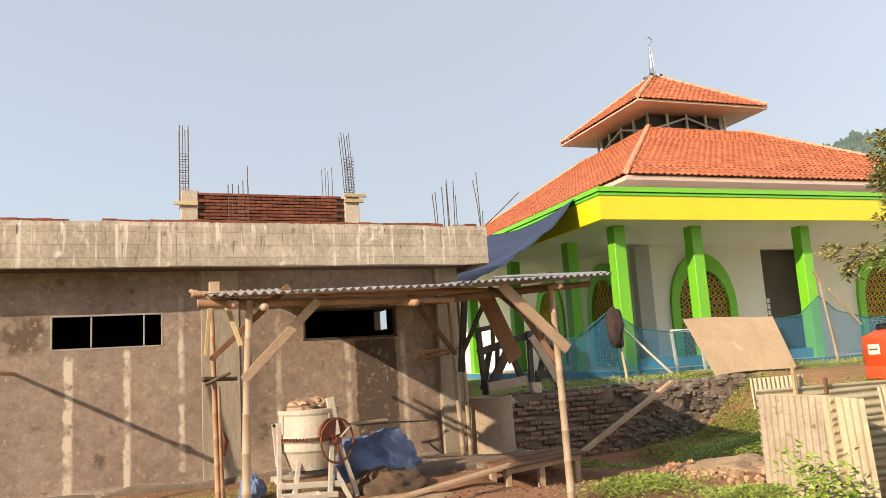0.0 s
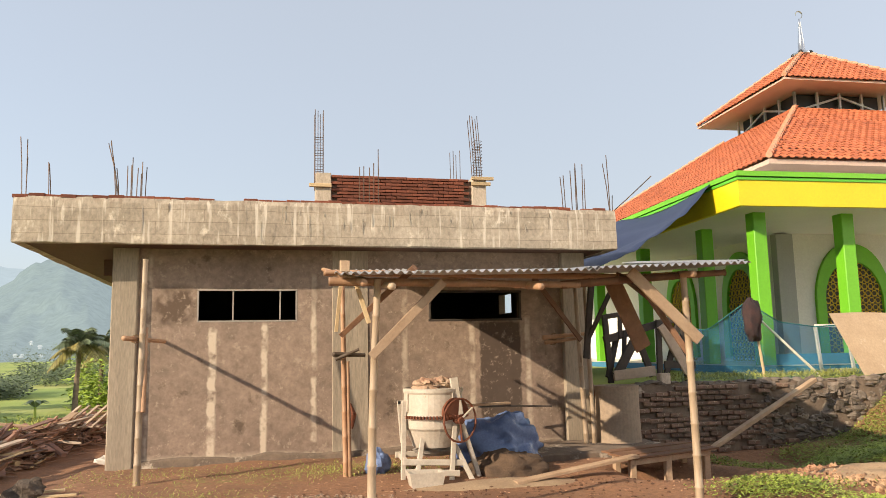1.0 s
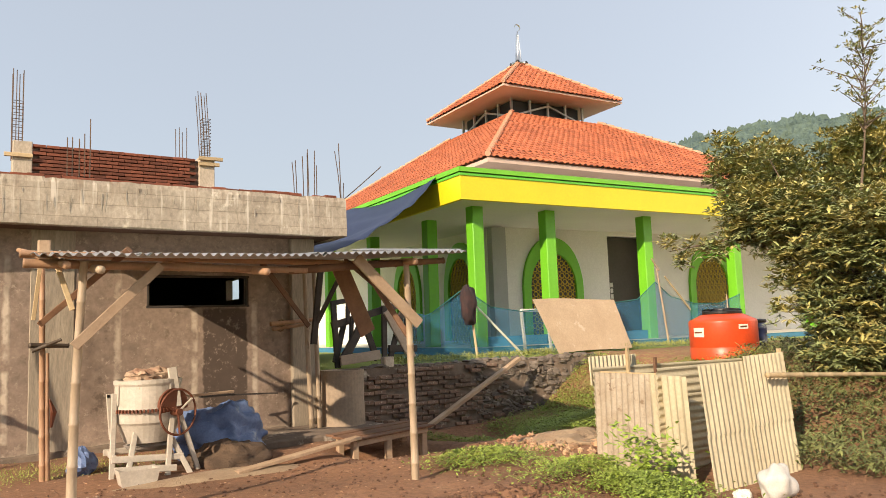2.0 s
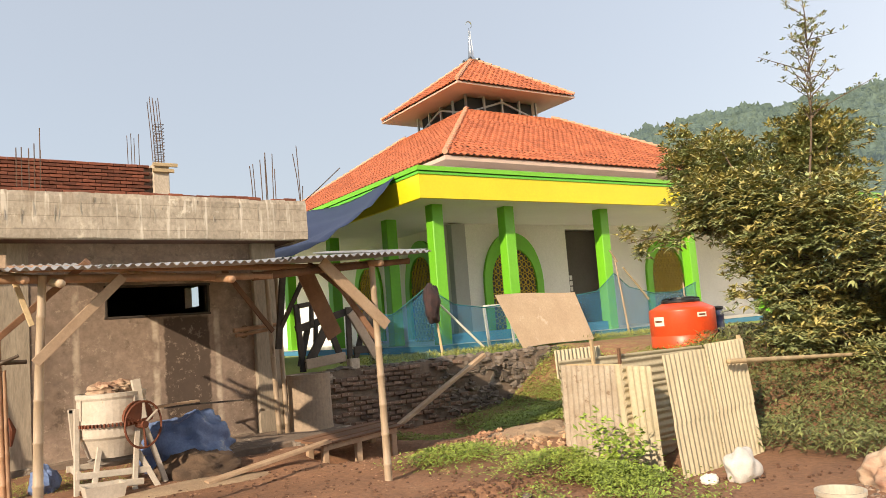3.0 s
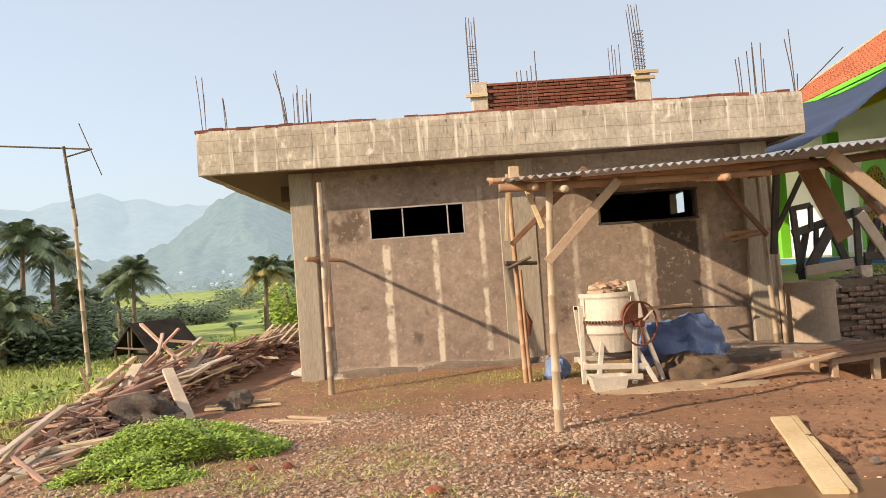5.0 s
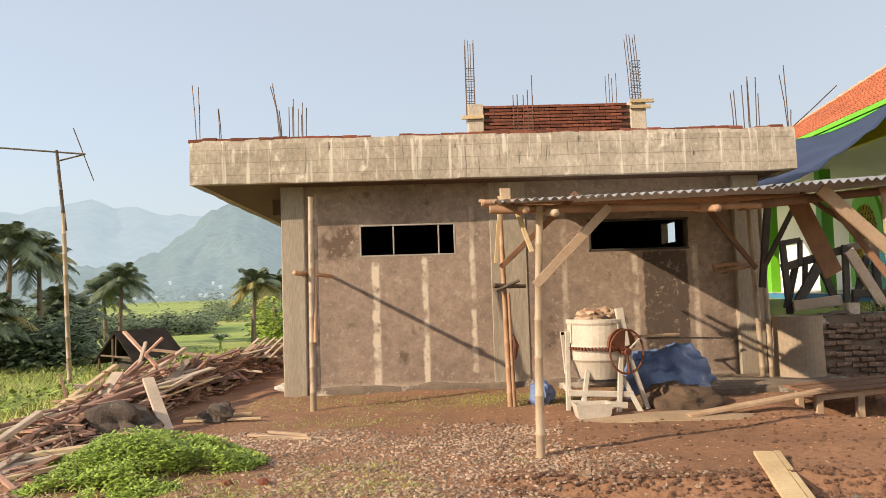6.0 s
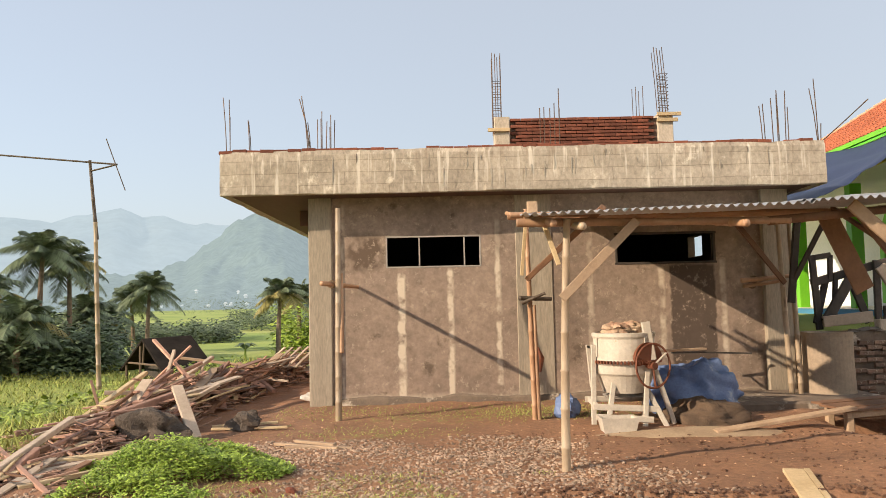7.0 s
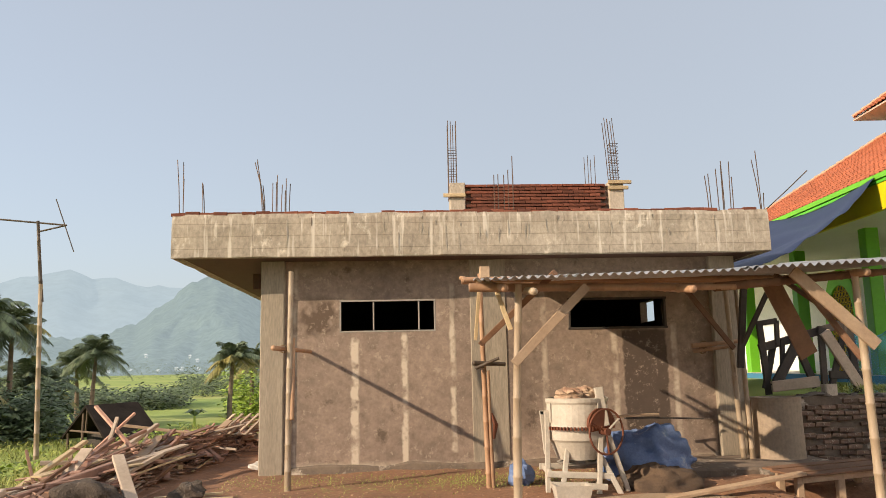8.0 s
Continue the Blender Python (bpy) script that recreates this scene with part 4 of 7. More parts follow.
def mosque():
    b = thing("mosque", (CX, CY, FL), "white mosque with green columns and tiled two-tier roof", "mosque")
    # plinth and floor
    s = Soup()
    s.box((11.2, 11.25, 0.6), (31.0, 32.6, FL))
    part("plinth", s, M["blue_wall"], b, "blue painted plinth")
    # pale floor added to bounce light up under the veranda
    s = Soup()
    s.box((11.18, 11.23, FL), (31.0, 32.6, FL + 0.012))
    part("veranda_floor", s, M["floor_bounce"], b, "pale veranda floor added to bounce light")
    # hall walls with door and arched openings
    wx, wy, top, th = 14.02, 14.58, 6.5, 0.18
    s = Soup()
    d0, d1 = 18.53, 20.5
    s.wall("x", wx, 28.2, FL, top, wy, wy + th, ((d0, d1, FL, 4.46),))
    wall_front = part("wall", s, M["white"], b, "white rendered hall wall")
    s = Soup()
    s.box((wx, wy + th, FL), (wx + th, 29.3, top))
    wall_left = part("wall", s, M["white"], b, "white rendered hall wall")
    s = Soup()
    s.box((28.02, wy + th, FL), (28.2, 29.3, top))
    part("wall", s, M["white"], b)
    s = Soup()
    s.box((wx + th, 29.12, FL), (28.02, 29.3, top))
    part("wall", s, M["white"], b)
    s = Soup()
    s.box((wx + th, wy + th, 6.0), (28.02, 29.12, 6.1))
    part("hall_ceiling", s, M["white"], b)
    # grey corner pier
    s = Soup()
    s.beam((14.12, 14.48, FL), (14.12, 14.48, 4.55), 0.5, 0.26, 0.01, up=(0, 1, 0))
    part("pier", s, M["grey_paint"], b, "grey painted corner pier")
    # doorway: dark panel set back stands in for its unlit inside; small nine-pane light
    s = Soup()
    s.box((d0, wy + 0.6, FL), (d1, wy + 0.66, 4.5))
    door = part("door", s, M["dark"], b, "tall doorway with dark panel for its unlit inside")
    for i in range(3):
        for j in range(3):
            s = Soup()
            s.box((18.80 + i * 0.15, wy + 0.585, 2.44 + j * 0.19), (18.91 + i * 0.15, wy + 0.598, 2.59 + j * 0.19))
            part("pane", s, M["white"], door)

    def arch(cx, z_spring, z0, half, z_top, on_front, y0):
        """A pointed green surround with a pierced lattice behind it."""
        def outline(h, top_, n=14):
            pts = [(-h, z0)]
            for i in range(n + 1):
                t = i / n
                x = -h * (1 - t ** 1.7)
                pts.append((x, z_spring + (top_ - z_spring) * math.sin(t * math.pi / 2) ** 0.92))
            return pts + [(-x, z) for x, z in pts[-2::-1]]

        def put(u, w, z):
            return (cx + u, y0 - w, z) if on_front else (y0 - w, cx - u, z)

        s = Soup()
        out, inn = outline(half, z_top), outline(half - 0.27, z_top - 0.5)
        n = len(out)
        vs = [put(u, 0.10, z) for u, z in out] + [put(u, 0.10, z) for u, z in inn] + [put(u, 0, z) for u, z in out] + [put(u, -0.05, z) for u, z in inn]
        fs = []
        for i in range(n - 1):
            fs += [(i, n + i, n + i + 1, i + 1), (2 * n + i, i, i + 1, 2 * n + i + 1), (n + i, 3 * n + i, 3 * n + i + 1, n + i + 1)]
        s.add(vs, fs)
        surround = part("arch_surround", s, M["green"], b, "green pointed arch surround")
        # flat dark sheet on the wall imitates the shaded depth behind the lattice
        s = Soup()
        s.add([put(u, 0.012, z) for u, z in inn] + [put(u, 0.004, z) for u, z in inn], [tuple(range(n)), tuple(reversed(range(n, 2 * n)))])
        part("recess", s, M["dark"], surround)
        # lattice: small star-like rings
        s = Soup()
        st = 0.19
        for r in range(int((z_top - z0) / st) + 1):
            for c in range(int(2 * half / st) + 1):
                u, z = -half + c * st + (st / 2 if r % 2 else 0), z0 + r * st
                lim = 0
                for (u0, za), (u1, zb) in zip(inn, inn[1:]):
                    if u0 <= abs(u) * -1 <= u1 or za <= z <= zb:
                        lim = max(lim, -u0 if za <= z <= zb else 0)
                if abs(u) > lim - 0.02:
                    continue
                ring = [put(u + 0.085 * math.cos(a), 0.03, z + 0.085 * math.sin(a)) for a in np.linspace(0, 2 * math.pi, 7)]
                s.tube(ring, 0.021, 4, cap=False)
        part("lattice", s, M["lattice"], surround, "yellow pierced lattice")

    arch(16.2, 2.8, 1.25, 1.15, 4.33, True, wy)
    arch(23.28, 2.8, 1.25, 1.12, 4.33, True, wy)
    arch(16.34, 2.8, 1.25, 1.0, 4.32, False, wx)
    arch(20.0, 2.8, 1.25, 1.0, 4.32, False, wx)
    # veranda slab with yellow fascia and green trim
    x0, y0, x1, y1 = 10.67, 10.79, 31.3, 33.0
    s = Soup()
    s.box((x0 + .1, y0 + .1, 4.6), (x1, y1, 4.75))
    part("veranda_ceiling", s, M["white"], b, "white flat veranda ceiling")
    for nm, za, zb, o, m in (("fascia", 4.595, 5.16, 0.0, "yellow"), ("trim", 5.16, 5.22, 0.025, "green_trim"), ("trim", 5.24, 5.35, 0.06, "green")):
        s = Soup()
        s.box((x0 - o, y0 - o, za), (x1, y0 + 0.1, zb)), s.box((x0 - o, y0 + 0.1, za), (x0 + 0.1, y1, zb))
        part(nm, s, M[m], b, "bright %s painted %s" % ("yellow" if m == "yellow" else "green", nm))
    s = Soup()
    s.box((x0 + .1, y0 + .1, 5.2), (x1, y1, 5.3))
    part("veranda_roof", s, M["grey_paint"], b)
    # columns with a wider green fin low down
    spots = [(x, 11.73) for x in (11.62, 13.86, 17.32, 21.05, 24.7)] + [(11.67, y) for y in (14.13, 17.81, 21.5)]
    for x, y in spots:
        s = Soup()
        s.beam((x, y, FL - 0.1), (x, y, 4.6), 0.32, 0.32, 0.015, up=(0, 1, 0))
        col = part("column", s, M["green"], b, "bright green square column")
    for y in (12.25,):
        s = Soup()
        s.box((11.8, 11.65, FL), (17.15, 11.8, 1.40))
        part("low_wall", s, M["blue_wall"], b)
    # lower roof body under the tiles
    he, ze, hl, zl = (7.5, 8.4), 6.53, (2.25, 2.4), 10.05

    def pyramid(h0, z0, h1, z1, drop, nm, m):
        s = Soup()
        c = [(-1, -1), (1, -1), (1, 1), (-1, 1)]
        vs = [(CX + a * h[0], CY + d * h[1], z) for h, z in ((h0, z0), (h1, z1), (h0, z0 - drop), (h1, z0 - drop)) for a, d in c]
        fs = [(i, (i + 1) % 4, 4 + (i + 1) % 4, 4 + i) for i in range(4)] + [(8 + i, 8 + (i + 1) % 4, (i + 1) % 4, i) for i in range(4)]
        fs += [(8 + i, 12 + i, 12 + (i + 1) % 4, 8 + (i + 1) % 4) for i in range(4)]
        s.add(vs, fs)
        return part(nm, s, M[m], b)

    lower = pyramid(he, ze - 0.06, hl, zl - 0.06, 0.12, "lower_roof", "fascia_pink")
    tagged(lower, "orange clay tile roof, lower tier")
    hu, zu, zp, tip = (3.05, 3.05), 10.97, 13.10, (0.12, 0.12)
    upper = pyramid(hu, zu - 0.05, tip, zp - 0.05, 0.07, "upper_roof", "fascia_pink")
    tagged(upper, "orange clay tile roof, upper tier, pale pink fascia")
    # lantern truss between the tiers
    # black box stands in for the shade inside the open lantern
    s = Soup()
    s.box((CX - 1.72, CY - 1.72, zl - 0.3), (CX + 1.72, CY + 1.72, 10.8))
    part("lantern_core", s, M["black"], b, "black box painted for the shaded lantern inside")
    for side in range(2):
        for i in range(5):
            u = -1.85 + 3.7 * i / 4
            p = (CX + u, CY - 1.85) if side == 0 else (CX - 1.85, CY + u)
            s = Soup()
            s.beam((p[0], p[1], zl - 0.25), (p[0], p[1], 10.9), 0.085, 0.085, 0.005, up=(0, 1, 0))
            part("truss_post", s, M["truss"], b)
        for a, c in ((-1.85, 0), (0, 1.85)):
            za, zb = (zl + 0.05, 10.7) if a < 0 else (10.7, zl + 0.05)
            s = Soup()
            f = (lambda u, z: (CX + u, CY - 1.87, z)) if side == 0 else (lambda u, z: (CX - 1.87, CY + u, z))
            s.beam(f(a, za), f(c, zb), 0.06, 0.075, 0.004)
            part("truss_brace", s, M["truss"], b)
    # hips
    for r, h0, z0, h1, z1 in ((lower, he, ze, hl, zl), (upper, hu, zu, tip, zp)):
        for a, d in ((-1, -1), (1, -1), (-1, 1)):
            n = 26 if r is lower else 12
            for i in range(n):
                k0, k1 = i / n, (i + 1.12) / n
                p0, p1 = (Vector((CX + a * (h0[0] + (h1[0] - h0[0]) * k), CY + d * (h0[1] + (h1[1] - h0[1]) * k), z0 + (z1 - z0) * k + up)) for k, up in ((k0, 0.06), (k1, 0.04)))
                s = Soup()
                s.tube([p0, p1], [0.09, 0.07], 8)
                part("ridge_tile", s, M["ridge"], r)
    # spire with a crescent
    s = Soup()
    s.smooth = True
    s.lathe(CX, CY, [(0.13, 13.02), (0.30, 13.07), (0.34, 13.17), (0.2, 13.23), (0.14, 13.29), (0.12, 13.67), (0.05, 14.42), (0.07, 14.47), (0.025, 14.53), (0.02, 14.65)], 16)
    spire = part("spire", s, M["steel"], b, "shiny steel spire with crescent")
    s = Soup()
    arc = [(CX + 0.15 * math.cos(a), CY, 14.81 + 0.15 * math.sin(a)) for a in np.linspace(-2.2, 2.6, 14) + 0.9]
    s.tube(arc, [0.006 + 0.026 * math.sin(math.pi * i / 13) for i in range(14)], 6)
    part("crescent", s, M["steel"], spire)
    for a in range(4):
        s = Soup()
        s.lump((CX + 0.32 * math.cos(a * 1.57 + 0.8), CY + 0.32 * math.sin(a * 1.57 + 0.8), 13.15), (0.09, 0.09, 0.09), a, 0.0, 10, 6)
        part("ball", s, M["black"], spire, smooth=True)
    b.rotation_euler = (0, 0, TURN)
    return b, lower, upper, (he, ze, hl, zl), (hu, zu, tip, zp)


mosque_ob, lower_roof, upper_roof, LOW, UPP = mosque()

# ---- the bamboo shed over the mixer ----
def shed():
    t = thing("bamboo_shed", (2.8, 6.2, 0), "open bamboo post shelter with corrugated metal roof", "shelter")

    def pole(nm, p0, p1, r, seed, m="bamboo", bend=0.012, label=""):
        s = Soup()
        bamboo(s, p0, p1, r, bend, seed)
        return part(nm, s, M[m], t, label, smooth=True)

    # posts
    pole("post", (1.112, 4.63, -0.15), (1.19, 4.62, 2.32), 0.046, 1, bend=0.008)
    pole("post", (4.515, 4.60, -0.15), (4.49, 4.62, 2.42), 0.044, 2, bend=0.006)
    pole("post", (1.20, 7.68, -0.15), (1.15, 7.70, 2.80), 0.040, 3, "bamboo_red", 0.003)
    pole("post", (1.25, 7.63, -0.1), (1.22, 7.63, 1.5), 0.026, 13, "bamboo_red", 0.004)
    pole("post", (5.20, 8.95, -0.1), (5.10, 8.95, 2.75), 0.045, 4, "bamboo")
    pole("post", (5.32, 8.93, -0.1), (5.26, 8.93, 2.75), 0.042, 5, "bamboo")
    # beams
    pole("beam", (0.72, 4.66, 2.30), (3.3, 4.64, 2.27), 0.042, 6, "bamboo_red", 0.004)
    pole("beam", (3.1, 4.66, 2.27), (5.02, 4.66, 2.41), 0.045, 7, "wood_brown", 0.004)
    pole("beam", (0.9, 7.70, 2.70), (5.5, 7.75, 2.66), 0.042, 8, "bamboo_red", 0.004)
    pole("beam", (0.8, 6.2, 2.55), (5.2, 6.2, 2.52), 0.035, 9, "bamboo_red", 0.004)
    pole("rafter", (1.02, 4.35, 2.26), (0.92, 8.0, 2.78), 0.036, 10, "bamboo_red")
    pole("rafter", (1.28, 4.3, 2.22), (1.30, 8.0, 2.70), 0.036, 14, "bamboo")
    pole("rafter", (2.75, 4.3, 2.22), (2.65, 8.0, 2.66), 0.036, 11, "bamboo_red")
    pole("rafter", (4.45, 4.35, 2.36), (4.9, 8.3, 2.68), 0.036, 12, "bamboo_red")

    def board(nm, p0, p1, w, h, m, label="", up=(0, 1, 0)):
        s = Soup()
        s.beam(p0, p1, w, h, up=up)
        return part(nm, s, M[m], t, label)

    board("brace", (1.11, 4.55, 1.575), (1.83, 4.55, 2.29), 0.085, 0.03, "wood", "pale sawn timber brace")
    board("brace", (1.13, 7.6, 1.85), (1.75, 5.6, 2.55), 0.07, 0.04, "wood_brown")
    board("brace", (1.12, 4.75, 1.9), (0.98, 4.8, 2.35), 0.045, 0.03, "wood_pale")
    board("brace", (1.05, 7.5, 1.9), (1.10, 7.3, 2.6), 0.045, 0.03, "wood_pale")
    board("brace", (4.58, 4.52, 1.68), (3.82, 4.52, 2.40), 0.12, 0.03, "wood", "broad sawn timber brace")
    board("brace", (4.50, 5.6, 1.60), (4.08, 5.5, 2.42), 0.21, 0.025, "wood_brown", "broad dark brown board")
    board("brace", (4.55, 4.72, 1.55), (4.20, 5.2, 2.45), 0.06, 0.04, "wood_brown")
    board("brace", (4.42, 4.7, 1.9), (4.52, 6.2, 2.55), 0.06, 0.04, "wood_brown")
    board("brace", (5.12, 8.85, 1.75), (4.15, 8.3, 2.70), 0.075, 0.04, "wood_brown")
    board("brace", (5.22, 8.8, 1.75), (5.55, 8.4, 2.65), 0.07, 0.045, "wood_black")
    board("brace", (5.18, 8.8, 1.45), (5.30, 8.75, 2.65), 0.10, 0.06, "wood_black")
    board("block", (0.90, 4.9, 2.42), (0.90, 4.9, 2.53), 0.10, 0.08, "wood", "short timber block on the roof edge")
    # roof: overlapping corrugated sheets, laid from front to back
    for i in range(5):
        x = 0.74 + i * 0.84
        zf, zb = 2.34 + (0.018 * i if i < 3 else 0.036 * i - 0.04), 2.80 + 0.004 * i
        s = Soup()
        s.corrugated((x, 4.27 + 0.03 * (i % 2), zf + 0.006 * (i % 2)), (0.98, 0, 0.02 if i < 3 else 0.035), (0.22, 2.5, 0.64 * (zb - zf)) if i == 0 else (0.42, 5.1, 2.87 - zf), 0.016, 0.085, 0.003, sag=0.02)
        part("roof_sheet", s, M["zinc"], t, "grey galvanised corrugated roof sheet")
    s = Soup()
    s.corrugated((4.95, 4.45, 2.50), (0.2, 0, 0.015), (0, 2.5, 0.28), 0.016, 0.085, 0.003)
    part("roof_sheet", s, M["zinc"], t)
    # tied stubs of bamboo along the wall
    for p0, p1, r in (((1.02, 7.60, 1.60), (1.46, 7.75, 1.58), 0.035), ((1.05, 7.6, 1.53), (1.36, 7.55, 1.66), 0.026)):
        s = Soup()
        bamboo(s, p0, p1, r, 0, 3)
        part("stub", s, M["bamboo_dark"], t, "cut dark bamboo stub", smooth=True)
    s = Soup()
    s.tube([(1.25, 7.6, 0.95), (1.29, 7.58, 0.8), (1.27, 7.6, 0.62)], [0.012, 0.05, 0.02], 7, squash=(1, 0.5))
    part("rag", s, M["rust"], t, "red rag tied on the post")


shed()


def scaffold_stub(at, far, r, seed):
    t = thing("bamboo_putlog", at, "horizontal bamboo stub lashed against the wall", "scaffold", group="bamboo stubs on the wall")
    s = Soup()
    bamboo(s, at, far, r, 0, seed)
    part("pole", s, M["bamboo_red"], t, smooth=True)
    s = Soup()
    p = Vector(at).lerp(Vector(far), 0.25)
    for k in range(3):
        c = p + Vector((0, 0.02 * k, 0))
        s.tube([c + Vector((0.055 * math.cos(a), 0, 0.055 * math.sin(a))) for a in np.linspace(0, 2 * math.pi, 9)], 0.009, 5, cap=False)
    part("lashing", s, M["node"], t)


scaffold_stub((-1.66, 7.95, 1.86), (-1.36, 9.6, 1.84), 0.036, 1)
scaffold_stub((4.55, 9.05, 1.80), (5.35, 9.1, 1.86), 0.04, 2)
scaffold_stub((4.62, 9.15, 1.72), (5.2, 9.2, 1.78), 0.035, 4)


def prop_pole():
    t = thing("bamboo_prop", (-1.44, 7.9, 0), "tall pale bamboo prop under the slab edge", "pole")
    s = Soup()
    bamboo(s, (-1.44, 7.9, -0.1), (-1.47, 8.25, 2.93), 0.045, 0.004, 9)
    part("pole", s, M["bamboo"], t, smooth=True)
    s = Soup()
    bamboo(s, (-1.40, 7.98, 0.9), (-1.42, 8.2, 2.0), 0.03, 0.0, 8)
    part("pole", s, M["bamboo_red"], t, smooth=True)


prop_pole()


# ---- concrete mixer ----
def mixer():
    t = thing("concrete_mixer", (2.3, 7.3, 0), "cream painted concrete mixer crusted with cement", "mixer")
    cx, cy = 2.31, 7.3
    s = Soup()
    s.lathe(cx, cy, [(0.24, 0.38), (0.28, 0.385), (0.36, 0.60), (0.385, 0.63), (0.39, 0.74), (0.40, 0.745), (0.40, 0.80), (0.395, 0.81), (0.385, 1.06), (0.40, 1.09), (0.40, 1.13), (0.37, 1.14), (0.36, 1.10), (0.355, 0.9), (0.1, 0.85)], 32)
    drum = part("drum", s, M["mixer"], t, "cream drum with rusty girth gear", smooth=False)
    s = Soup()
    for k in range(60):
        a = 2 * math.pi * k / 60
        s.beam((cx + 0.40 * math.cos(a), cy + 0.40 * math.sin(a), 0.775), (cx + 0.44 * math.cos(a), cy + 0.44 * math.sin(a), 0.775), 0.02, 0.04, 0.003)
    part("girth_gear", s, M["rust"], drum, kind="stuff")
    for a in (0.4, 1.9, 3.5, 5.2):
        s = Soup()
        s.beam((cx + 0.40 * math.cos(a), cy + 0.40 * math.sin(a), 0.84), (cx + 0.395 * math.cos(a), cy + 0.395 * math.sin(a), 1.08), 0.03, 0.02, 0.003)
        part("rib", s, M["mixer"], drum)
    # yoke plate
    s = Soup()
    s.beam((2.58, 6.98, 0.80), (2.52, 7.0, 1.27), 0.11, 0.05, 0.01, up=(0, 1, 0))
    part("yoke_arm", s, M["mixer"], t)
    s = Soup()
    s.beam((1.88, 7.25, 0.45), (1.84, 7.25, 0.98), 0.05, 0.05, 0.006, up=(0, 1, 0)), s.beam((1.82, 7.25, 0.96), (2.0, 7.25, 0.96), 0.05, 0.05, 0.006)
    part("yoke_arm", s, M["mixer"], t)
    # frame
    bars = [((1.86, 7.1, 0.0), (1.9, 7.2, 0.98)), ((2.02, 6.95, 0.12), (2.14, 7.1, 0.62)), ((1.95, 7.6, 0.0), (1.95, 7.5, 0.6)), ((2.62, 7.6, 0.0), (2.6, 7.5, 0.6)),
            ((2.72, 6.9, -0.02), (2.52, 7.0, 0.42)), ((2.45, 6.92, -0.02), (2.52, 6.98, 0.72)), ((2.86, 7.1, 0.0), (2.62, 7.02, 0.7))]
    for p, q in bars:
        s = Soup()
        s.beam(p, q, 0.06, 0.05, 0.006, up=(0, 1, 0))
        part("leg", s, M["mixer"], t)
    for p, q in (((1.84, 6.98, 0.24), (2.64, 6.95, 0.20)), ((1.84, 7.55, 0.26), (2.66, 7.55, 0.26)), ((1.88, 7.0, 0.24), (1.90, 7.55, 0.26)), ((1.86, 6.95, 0.12), (2.55, 6.9, 0.08))):
        s = Soup()
        s.beam(p, q, 0.05, 0.075, 0.008)
        part("rail", s, M["mixer"], t)
    # tipping wheel with pinion guard
    wc = Vector((2.565, 6.88, 0.735))
    tilt = Matrix.Rotation(radians(22), 4, 'Z')
    ring = [wc + tilt @ Vector((0.25 * math.cos(a), 0, 0.27 * math.sin(a))) for a in np.linspace(0, 2 * math.pi, 33)]
    s = Soup()
    s.tube(ring, 0.014, 8, cap=False)
    wheel = part("tipping_wheel", s, M["rust"], t, "rusty red hand wheel", smooth=True)
    for a in (0.6, 2.7, 4.8):
        s = Soup()
        s.tube([wc, wc + tilt @ Vector((0.25 * math.cos(a), 0, 0.27 * math.sin(a)))], 0.014, 6)
        part("spoke", s, M["mixer"] if a < 1 else M["rust"], wheel)
    s = Soup()
    s.tube([wc + tilt @ Vector((0, -0.04, 0)), wc + tilt @ Vector((0, 0.1, 0))], 0.045, 10)
    part("hub", s, M["rust"], wheel)
    s = Soup()
    g = Vector((2.52, 6.97, 0.82))
    disc = [(0.20 * math.cos(a), 0.20 * math.sin(a)) for a in np.linspace(-0.25, math.pi + 0.45, 18)]
    vs = [g + tilt @ Vector((x, -0.03, z)) for x, z in disc] + [g + tilt @ Vector((x, 0.05, z)) for x, z in disc]
    s.add(vs, [tuple(range(18)), tuple(reversed(range(18, 36)))] + [(i, 18 + i, 18 + (i + 1) % 18, (i + 1) % 18) for i in range(18)])
    part("gear_guard", s, M["rust"], t, "dark rusty gear guard")
    s = Soup()
    s.lump((2.35, 7.35, 0.33), (0.3, 0.26, 0.07), 4, 0.2, 12, 6)
    part("pan", s, M["mixer_grey"], t)
    # board lashed over the far side
    s = Soup()
    s.beam((2.75, 7.6, 0.86), (3.55, 7.9, 0.86), 0.10, 0.03)
    part("shelf_board", s, M["wood"], t)


mixer()


def crumpled(name, c, r, material, label, category, seed, flat=0.0, nu=22, nv=14):
    """A bag or cover with folds, resting flat underneath."""
    s = Soup()
    s.smooth = nu > 30
    vs = []
    for j in range(nv + 1):
        th = math.pi * j / nv
        for i in range(nu):
            ph = 2 * math.pi * i / nu
            d = Vector((math.sin(th) * math.cos(ph), math.sin(th) * math.sin(ph), math.cos(th)))
            k = 1 + 0.32 * noise.fractal(d * 1.6 + Vector((seed, seed * 2, 0)), 1, 2, 4) + 0.16 * abs(noise.noise(d * 4 + Vector((seed, 0, 3)))) + 0.06 * abs(noise.noise(d * 9 + Vector((seed, 4, 3))))
            z = max(d.z * r[2] * k, -r[2] * (1 - flat))
            vs.append((c[0] + d.x * r[0] * k, c[1] + d.y * r[1] * k, c[2] + z))
    fs = [(j * nu + i, (j + 1) * nu + i, (j + 1) * nu + (i + 1) % nu, j * nu + (i + 1) % nu) for j in range(nv) for i in range(nu)]
    s.add(vs, fs)
    return whole(name, s, material, label, category)


